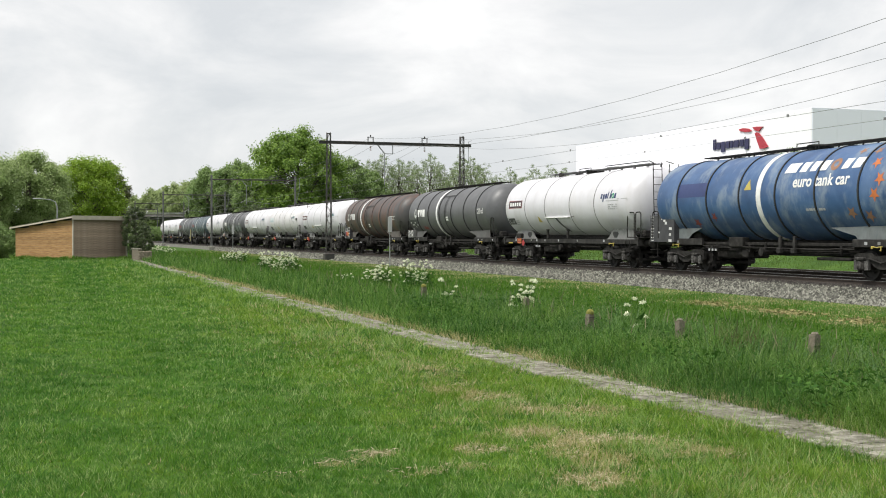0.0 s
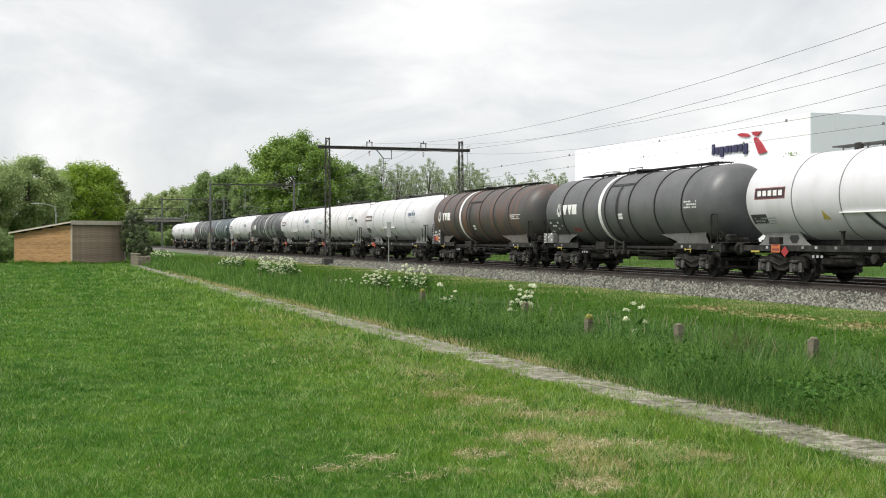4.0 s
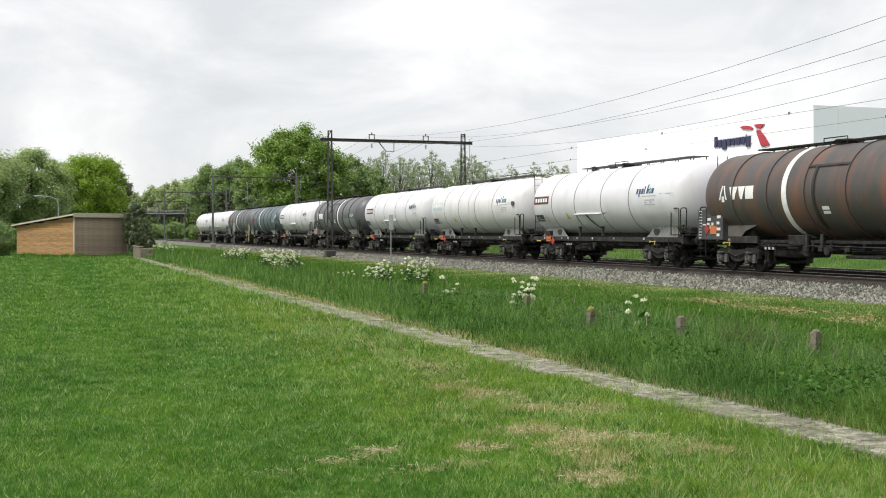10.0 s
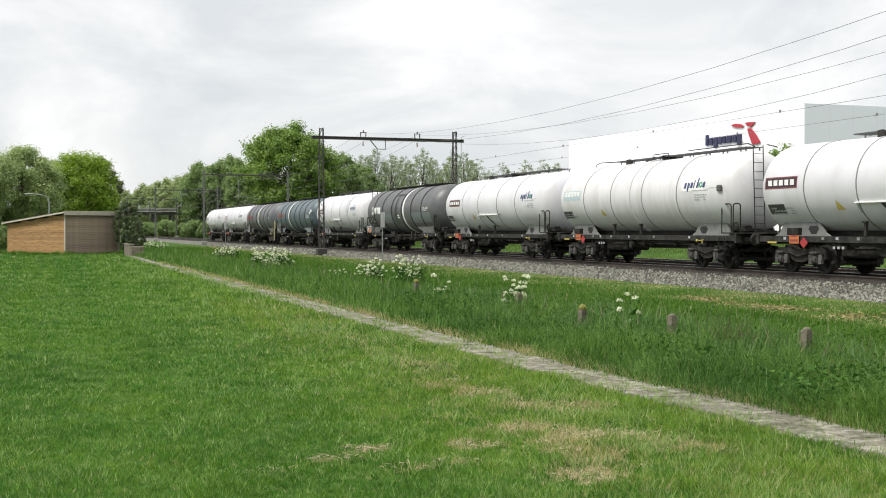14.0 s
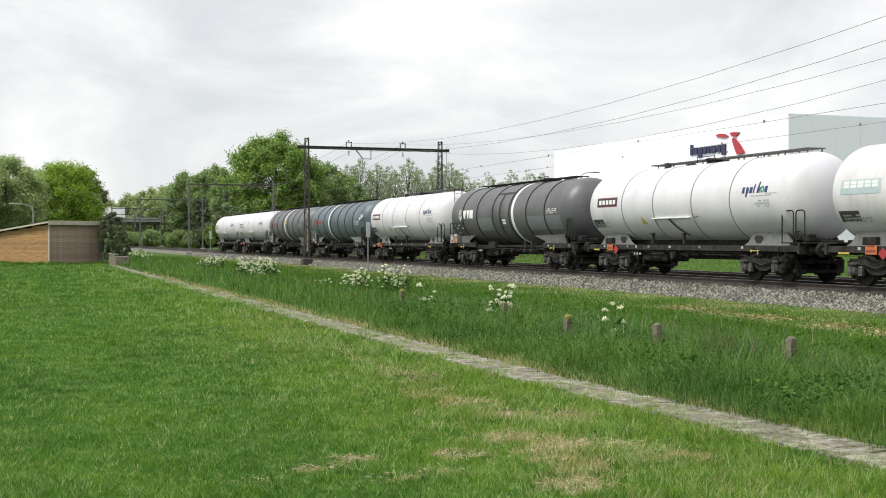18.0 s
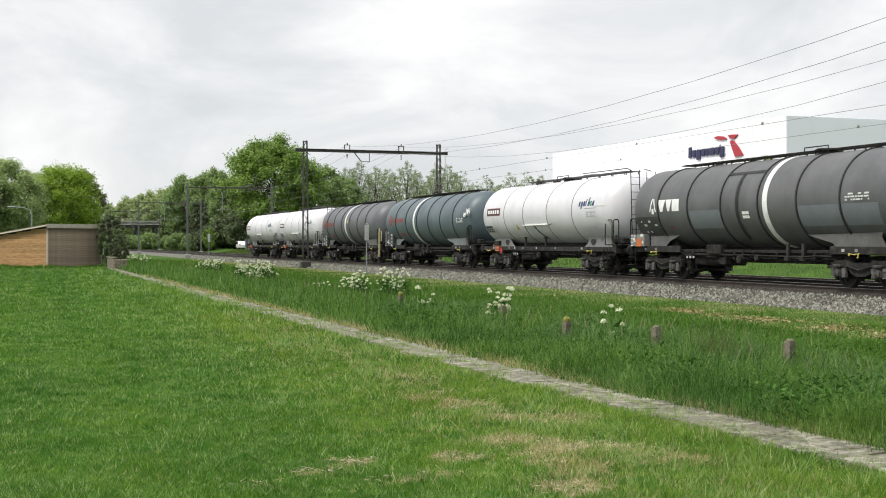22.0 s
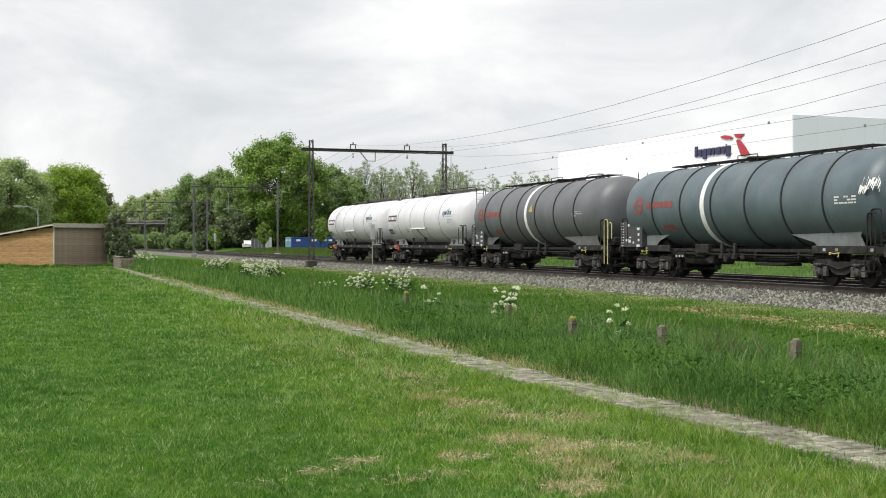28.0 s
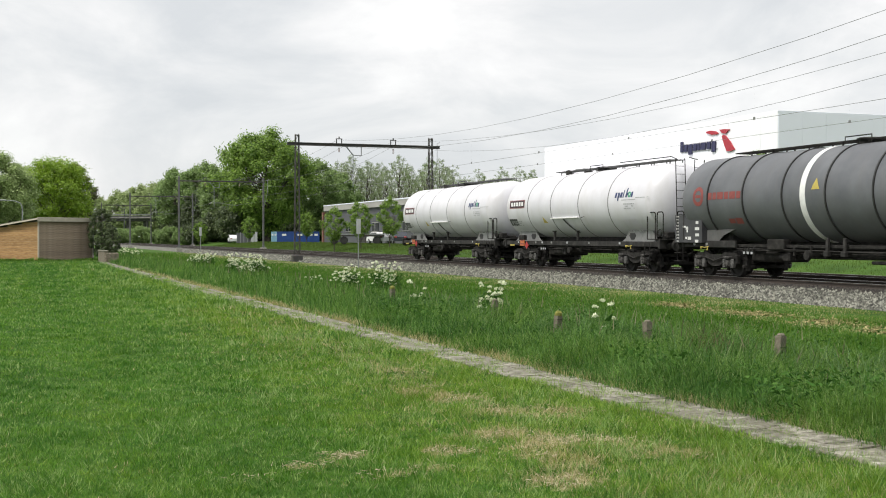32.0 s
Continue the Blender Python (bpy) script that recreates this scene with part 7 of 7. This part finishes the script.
def make_grass():
    rng = np.random.default_rng(77)
    gz = np.vectorize(ground_z)
    # mown meadow: small tufts that fan out from their roots
    per = 7
    x, y, r = wedge(rng, 200000, 5.5, 110)
    edge = path_x(y) - 0.22 + 0.20 * (patchy(x, y, 0.4, 13) - 0.5) + 0.06 * rng.standard_normal(len(x)) * (r < 40)
    keep = (x < edge) | ((np.abs(x - path_x(y)) < 0.3) & (rng.random(len(x)) < 0.20 * (patchy(x, y, 0.3, 12) > 0.55)))
    x, y, r = x[keep], y[keep], r[keep]
    # dry cut patches near the path
    dry = np.zeros(len(x))
    for bx, by, rx, ry, k in CUT:
        dry += k * np.exp(-(((x - bx) / rx) ** 2 + ((y - by) / ry) ** 2))
    dry += 0.34 * np.exp(-(((x - 4.1) / 1.1) ** 2 + ((y - 9.4) / 1.9) ** 2))
    dry = dry * (0.35 + 1.1 * patchy(x, y, 0.05, 3)) * (0.5 + 0.9 * patchy(x, y, 0.16, 4))
    yellow = np.exp(-((x - 4.7) / 1.3) ** 2) * (y < 30)
    isdry = rng.random(len(x)) < np.clip((dry - 0.25) * 1.3, 0.008 + 0.15 * yellow, 0.85)
    gone = (dry > 0.7) & ~isdry & (rng.random(len(x)) < 0.6)
    x, y, r, isdry = x[~gone], y[~gone], r[~gone], isdry[~gone]
    n = len(x)
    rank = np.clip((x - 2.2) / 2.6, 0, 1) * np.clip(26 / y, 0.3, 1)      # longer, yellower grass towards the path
    # light and dark of the mowing lines is put into tuft colours, not lean
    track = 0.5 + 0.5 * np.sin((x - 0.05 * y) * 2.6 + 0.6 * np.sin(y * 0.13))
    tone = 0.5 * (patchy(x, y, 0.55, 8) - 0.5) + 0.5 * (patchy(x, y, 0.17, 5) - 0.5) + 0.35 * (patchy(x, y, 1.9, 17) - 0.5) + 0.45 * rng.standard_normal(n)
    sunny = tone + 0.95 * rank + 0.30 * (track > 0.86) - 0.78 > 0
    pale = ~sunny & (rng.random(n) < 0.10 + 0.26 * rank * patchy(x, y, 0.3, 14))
    # more dark tufts at near left and beyond 32 m darken the meadow there
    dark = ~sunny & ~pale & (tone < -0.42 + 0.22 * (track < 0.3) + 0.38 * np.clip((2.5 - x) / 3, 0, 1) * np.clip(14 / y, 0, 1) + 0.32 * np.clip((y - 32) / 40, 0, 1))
    h = (0.029 + 0.029 * rng.random(n) + 0.050 * rank * rng.random(n)) * (0.65 + 0.7 * patchy(x, y, 0.22, 1)) * (1 + np.clip((r - 18) / 45, 0, 1.2))
    h = np.where(pale, h * (1.3 + 0.6 * rank), h)
    spread = np.clip(0.0042 * r, 0.03, 0.16)
    width = np.clip(0.0050 * r / 8, 0.0046, 0.04)

    def turf(m):
        k = np.repeat(np.nonzero(m)[0], per)
        q = len(k)
        a = rng.random(q) * 6.283
        rho = spread[k] * np.sqrt(rng.random(q))
        bx, by = x[k] + rho * np.cos(a), y[k] + rho * np.sin(a)
        hh = h[k] * (0.6 + 0.7 * rng.random(q))
        la = a + 0.7 * rng.standard_normal(q)
        out = hh * (0.15 + 0.85 * rng.random(q))
        sa = rng.random(q) * 6.283
        side = np.stack([np.cos(sa), np.sin(sa), np.zeros(q)], axis=1) * (width[k] * (0.3 + 0.4 * rng.random(q)))[:, None]
        root = np.stack([bx, by, np.full(q, GROUND - 0.004)], axis=1)
        tip = root + np.stack([out * np.cos(la), out * np.sin(la), hh * (0.6 + 0.4 * rng.random(q))], axis=1)
        return np.stack([root - side, root + side, tip], axis=1)
    soup("yellow_green_turf", turf(~isdry & sunny), LAWN_SUNNY, "stuff", "yellow-green short meadow grass", "grass")
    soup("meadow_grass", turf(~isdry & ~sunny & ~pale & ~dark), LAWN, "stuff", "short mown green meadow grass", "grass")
    soup("dark_turf", turf(~isdry & dark), LAWN_DARK, "stuff", "darker green tufts in the mown meadow", "grass")
    soup("seeding_grass", turf(~isdry & pale), LAWN_PALE, "stuff", "pale seeding grass stalks in the meadow", "grass")
    h *= 0.8
    soup("dry_grass", turf(isdry), DRY, "stuff", "yellowed dry grass clippings on the meadow", "grass")
    # loose straw lying tangled on the cut patches
    n = 7500
    cut = np.array(CUT)
    wt = cut[:, 4] * np.sqrt(cut[:, 2] * cut[:, 3])
    k = rng.choice(len(cut), n, p=wt / wt.sum())
    c = np.stack([cut[k, 0] + 0.55 * cut[k, 2] * rng.standard_normal(n), cut[k, 1] + 0.55 * cut[k, 3] * rng.standard_normal(n), GROUND + 0.012 + 0.034 * rng.random(n)], axis=1)
    a = rng.random(n) * 6.283
    L = (0.010 + 0.028 * rng.random(n))[:, None]
    d = np.stack([np.cos(a), np.sin(a), 0.30 * rng.standard_normal(n)], axis=1) * L
    wv = np.stack([-np.sin(a), np.cos(a), 0.5 * np.ones(n)], axis=1) * 0.0026
    lie = rng.random(n) < np.clip(3.0 * patchy(c[:, 0], c[:, 1], 0.06, 21) ** 1.5 * patchy(c[:, 0], c[:, 1], 0.17, 22) ** 1.5, 0, 1)
    soup("loose_straw", np.stack([c - d - wv, c - d + wv, c + d], axis=1)[lie], STRAW, "stuff", "pale loose straw on the mown meadow", "straw")
    # tall verge grass
    n = 420000
    r = 10.0 * (150 / 10.0) ** (rng.random(n) ** 1.15)
    a = np.radians(1.0 + 47.0 * rng.random(n))
    x, y = r * np.sin(a), r * np.cos(a)
    n2 = 160000
    x2 = path_x(20) + 0.3 + 14.2 * rng.random(n2)
    y2 = 9 + 130 * rng.random(n2) ** 1.9
    x, y = np.concatenate([x, x2]), np.concatenate([y, y2])
    r = np.hypot(x, y)
    keep = (x > path_x(y) + 0.25 + 0.08 * rng.standard_normal(len(x))) & (x < 20.7 + 0.25 * rng.standard_normal(len(x)))
    x, y, r = x[keep], y[keep], r[keep]
    prof = np.interp(x, [6.4, 6.8, 7.6, 9.3, 10.6, 12.5, 16.5, 19.0, 20.8], [0.14, 0.28, 0.43, 0.48, 0.36, 0.22, 0.13, 0.08, 0.06])
    clump = 0.6 * patchy(x, y, 0.42, 2) + 0.4 * patchy(x, y, 1.3, 19)
    h = prof * (0.45 + 0.70 * rng.random(len(x))) * (0.45 + 1.1 * clump)
    w = np.clip(0.0046 * r / 12, 0.0044, 0.042) * (0.5 + rng.random(len(x)))
    straw = rng.random(len(x)) < np.interp(x, [6.5, 7.2, 8, 15.5, 17.5, 19, 20.7], [0.26, 0.05, 0.004, 0.012, 0.26, 0.62, 0.88]) * (0.1 + 1.5 * patchy(x, y, 0.9, 6))
    # trodden dry strips short of the ballast
    worn = np.zeros(len(x))
    for bx, by, rx, ry in WORN:
        worn += np.exp(-((x - bx) / rx) ** 2 - ((y - by) / ry) ** 2)
    worn = np.clip(worn * (0.3 + 1.3 * patchy(x, y, 0.35, 41)), 0, 1)
    straw |= rng.random(len(x)) < 0.9 * worn
    h = h * np.where(straw, np.where(x < 9, 0.6, 0.8), 1) * (1 - 0.55 * worn)
    lean = 0.1 + 1.25 * rng.random(len(x)) ** 1.1
    short = x > 11.2 + 0.8 * rng.standard_normal(len(x))
    near = r < 24
    tone = 0.9 * (patchy(x, y, 0.5, 23) - 0.5) + 0.8 * (patchy(x, y, 1.5, 24) - 0.5) + 0.34 * rng.standard_normal(len(x))
    lush = ~straw & ~short & (tone > 0.13)
    pale = ~straw & ~lush & (rng.random(len(x)) < np.where(short, 0.03, 0.09) * (0.4 + 1.4 * patchy(x, y, 0.8, 25)))
    h = np.where(pale, h * 1.2, h)
    w = np.where(lush, w * 1.5, w)

    def stand(m):
        both = [blades(rng, x[m & near], y[m & near], gz(x[m & near]) - 0.01, h[m & near], w[m & near], lean[m & near])] if (m & near).any() else []
        f = m & ~near
        return np.concatenate(both + [blades(rng, x[f], y[f], gz(x[f]) - 0.01, h[f], w[f] * 1.3, lean[f], False)])
    soup("short_verge_grass", stand(short & ~straw & ~pale), VERGE_SHORT, "stuff", "short green grass between tall grass and ballast", "grass")
    soup("verge_grass", stand(~straw & ~short & ~lush & ~pale), TALL, "stuff", "tall unmown green grass on the railway verge", "grass")
    soup("lush_verge_grass", stand(lush), TALL_BLUE, "stuff", "lush blue-green broad grass clumps on the verge", "grass")
    soup("flowering_grass", stand(pale), TALL_PALE, "stuff", "pale flowering grass stalks on the verge", "grass")
    soup("straw_grass", stand(straw), DRY, "stuff", "yellowed tall grass along the ballast and path", "grass")
    # trodden litter on the worn strips
    n = 7000
    spots = np.array(WORN)
    k = rng.integers(0, len(spots), n)
    c = np.stack([spots[k, 0] + 0.45 + 0.75 * spots[k, 2] * rng.standard_normal(n), spots[k, 1] + 0.55 * spots[k, 3] * rng.standard_normal(n), np.zeros(n)], axis=1)
    c[:, 2] = gz(c[:, 0]) + 0.01 + 0.035 * rng.random(n)
    u = rng.standard_normal((n, 3)) * np.array([0.026, 0.026, 0.008])
    v = rng.standard_normal((n, 3)) * np.array([0.018, 0.018, 0.008])
    lie = rng.random(n) < np.clip(3.2 * patchy(c[:, 0], c[:, 1], 0.4, 42) * patchy(c[:, 0], c[:, 1], 0.13, 43) - 0.35, 0, 1)
    soup("trodden_litter", np.stack([c + u, c - u + v, c - u - v], axis=1)[lie], LITTER, "stuff", "dry brown soil and litter on worn strips of the verge", "litter")
    # rough grass at the foot of the shed and the wall
    n = 2600
    u = rng.random(n)
    side = rng.random(n) < 0.5
    gx = np.where(side, 2.3 - 3.9 * u, 2.6 + 4.6 * u) + 0.15 * rng.standard_normal(n)
    gy = np.where(side, 90.2 + 4.4 * u, 90.2 + 2.2 * u) - 0.25 + 0.15 * rng.standard_normal(n)
    T = blades(rng, gx, gy, np.full(n, GROUND), (0.06 + 0.24 * rng.random(n)) * (0.4 + patchy(gx, gy, 0.5, 5)), np.full(n, 0.05), 0.1 + 0.6 * rng.random(n))
    soup("shed_weeds", T, TALL, "stuff", "rough grass at the foot of the shed", "grass")
    # seed heads
    k = rng.random(len(x)) < 0.007 * patchy(x, y, 1.6, 9) * (x > 8) * (x < 15)
    xs, ys, hs = x[k], y[k], h[k] * 1.15 + 0.1
    T = blades(rng, xs, ys, gz(xs) + hs * 0.65, hs * 0.4, np.clip(0.012 * r[k] / 12, 0.01, 0.05), 0.2 + 0.3 * rng.random(len(xs)), False)
    soup("seed_heads", T, SEED, "stuff", "brownish grass seed heads", "grass")
    # broad weeds in the verge
    n = 18000
    cx, cy = 7.0 + 7 * rng.random(900), 9 + 45 * rng.random(900) ** 1.6
    k = rng.integers(0, 900, n)
    p = np.stack([cx[k] + 0.3 * rng.standard_normal(n), cy[k] + 0.35 * rng.standard_normal(n), np.zeros(n)], axis=1)
    p[:, 2] = gz(p[:, 0]) + 0.1 + 0.35 * rng.random(n)
    u = rng.standard_normal((n, 3)) * 0.015
    v = rng.standard_normal((n, 3)) * 0.008
    ok = p[:, 0] > path_x(p[:, 1]) + 0.45
    soup("verge_weeds", np.stack([p + u, p - u + v, p - u - v], axis=1)[ok], HERB, "stuff", "broad-leaved dark weeds among the tall grass", "weeds")
    # tufts in the joints of the path
    n = 15000
    cy = 6 + 50 * rng.random(420) ** 1.6
    cx = path_x(cy) + np.where(rng.random(420) < 0.5, 0.05 * rng.standard_normal(420), 0.36 * (rng.random(420) * 2 - 1))
    k = rng.integers(0, 420, n)
    bx, by = cx[k] + 0.03 * rng.standard_normal(n), cy[k] + 0.10 * rng.standard_normal(n)
    T = blades(rng, bx, by, np.full(n, GROUND), 0.03 + 0.06 * rng.random(n), np.clip(0.004 * by / 9, 0.004, 0.02), 0.3 + 0.9 * rng.random(n), False)
    soup("joint_tufts", T, LAWN_SUNNY, "stuff", "small grass tufts growing between path slabs", "grass")
    # broad-bladed tufts
    cx, cy = 8.2 + 3.2 * rng.random(110), 9.5 + 20 * rng.random(110) ** 1.5
    n = 4200
    k = rng.integers(0, 110, n)
    bx, by = cx[k] + 0.22 * rng.standard_normal(n), cy[k] + 0.25 * rng.standard_normal(n)
    T = blades(rng, bx, by, gz(bx), 0.30 + 0.34 * rng.random(n), 0.008 + 0.008 * rng.random(n), 0.3 + 0.8 * rng.random(n))
    soup("broad_grass", T, REED, "stuff", "broad-bladed blue-green grass tufts in the verge", "grass")
    # dry low grass on the verge side of the path
    n = 26000
    by = 6 + 60 * rng.random(n) ** 1.8
    bx = path_x(by) + 0.30 + 0.32 * rng.random(n) ** 1.4
    ok = rng.random(n) < 0.15 + 0.9 * patchy(bx, by, 0.5, 31)
    bx, by = bx[ok], by[ok]
    T = blades(rng, bx, by, np.full(len(bx), GROUND), 0.05 + 0.13 * rng.random(len(bx)), np.clip(0.0045 * by / 10, 0.004, 0.02), 0.4 + 0.8 * rng.random(len(bx)), False)
    soup("dry_edge_grass", T, DRY, "stuff", "low yellowed grass along the path", "grass")
    # a brown dock and dark leafy weeds
    n = 170
    bx, by = 9.15 + 0.22 * rng.standard_normal(n), 14.4 + 0.3 * rng.standard_normal(n)
    soup("dock", blades(rng, bx, by, gz(bx) + 0.15, 0.28 + 0.28 * rng.random(n), 0.004 + 0.004 * rng.random(n), 0.1 + 0.4 * rng.random(n)), DOCK, "stuff", "brown seeding dock in the tall grass", "weeds")
    n = 3000
    cx, cy = np.array([6.95, 7.15, 7.9, 7.2, 7.6, 7.3, 7.7, 7.4, 8.1, 10.2, 9.0]), np.array([9.6, 10.2, 9.9, 12.3, 13.5, 21.4, 22.2, 23.4, 24.8, 20.5, 24.0])
    k = rng.integers(0, 11, n)
    c = np.stack([cx[k] + 0.22 * rng.standard_normal(n), cy[k] + 0.26 * rng.standard_normal(n), GROUND + 0.05 + 0.38 * rng.random(n)], axis=1)
    u, v = rng.standard_normal((n, 3)) * 0.019, rng.standard_normal((n, 3)) * 0.011
    soup("leafy_weeds", np.stack([c + u, c - u + v, c - u - v], axis=1), HERB, "stuff", "dark leafy weeds beside the path", "weeds")
    # grass beyond the line
    n = 110000
    x = 32.6 + 14 * rng.random(n) ** 1.3
    y = 20 + 190 * rng.random(n)
    r = np.hypot(x, y)
    h = 0.06 + 0.10 * rng.random(n)
    T = blades(rng, x, y, gz(x) - 0.01, h, np.clip(0.0045 * r / 12, 0.015, 0.07), 0.1 + 0.5 * rng.random(n), False)
    soup("far_verge_grass", T, FIELD, "stuff", "rough grass beyond the tracks", "grass")


make_grass()


# ---- path of concrete slabs ----
def make_path():
    pv = thing("pavement", "narrow path of worn broken concrete slabs", "path", kind="structure")
    rnd = random.Random(31)
    b = Build()
    rows = [4.5 + 0.45 * i for i in range(192)]
    for yy in rows:
        c = float(path_x(yy))
        b.v += [(c - 0.40 + rnd.uniform(-0.07, 0.07), yy, GROUND + 0.002), (c, yy, GROUND + 0.006), (c + 0.50 + rnd.uniform(-0.10, 0.10), yy, GROUND + 0.002)]
    b.f = [(3 * i + j, 3 * i + j + 1, 3 * i + j + 4, 3 * i + j + 3) for i in range(len(rows) - 1) for j in range(2)]
    part("soil_bed", b, SOIL, pv, "dry trodden soil beside the slabs")
    y = 5.0
    tilt0 = 0.0
    while y < 90:
        L = rnd.choice((0.25, 0.35, 0.5, 0.6, 0.8, 1.1)) * rnd.uniform(0.85, 1.15)
        tilt1 = rnd.uniform(-0.32, 0.32)
        k = rnd.uniform(-0.12, 0.12)
        cracks = [(-0.33, 0.33)] if rnd.random() < 0.35 else [(-0.33, k), (k + 0.005, 0.33)]
        for a, c in cracks:
            zt = GROUND + 0.026 + rnd.uniform(-0.007, 0.008)
            n = 5
            low, high, edge0, edge1 = [], [], [], []
            for i in range(n):
                u = a + (c - a) * i / (n - 1)
                low.append((u, y + tilt0 * u + 0.004 + rnd.uniform(-0.012, 0.012)))
                high.append((u, y + L + tilt1 * u - 0.004 + rnd.uniform(-0.012, 0.012)))
            m = max(2, int(L / 0.18))
            for i in range(1, m):
                v = i / m
                wob = 0.05
                edge1.append((c + rnd.uniform(-wob, wob) * (1 if c > 0.2 else 0.5), y + L * v + c * (tilt0 + (tilt1 - tilt0) * v)))
                edge0.append((a + rnd.uniform(-wob, wob) * (1 if a < -0.2 else 0.5), y + L * v + a * (tilt0 + (tilt1 - tilt0) * v)))
            poly = [(u + float(path_x(v)), v) for u, v in low + edge1 + high[::-1] + edge0[::-1]]
            mx, my = sum(p[0] for p in poly) / len(poly), sum(p[1] for p in poly) / len(poly)
            ins = [(px + (mx - px) * 0.04, py + (my - py) * 0.03) for px, py in poly]
            tl = [rnd.uniform(-0.0025, 0.0025) for _ in poly]
            q = len(poly)
            b = Build()
            b.add([(px, py, GROUND - 0.06) for px, py in poly] + [(px, py, zt + t - 0.014) for (px, py), t in zip(poly, tl)] + [(px, py, zt + t) for (px, py), t in zip(ins, tl)] + [(mx, my, zt)],
                  [(i, (i + 1) % q, q + (i + 1) % q, q + i) for i in range(q)] + [(q + i, q + (i + 1) % q, 2 * q + (i + 1) % q, 2 * q + i) for i in range(q)] + [(2 * q + i, 2 * q + (i + 1) % q, 3 * q) for i in range(q)])
            part("slab", b, SLAB, pv)
        y += L
        tilt0 = tilt1


make_path()


motions()
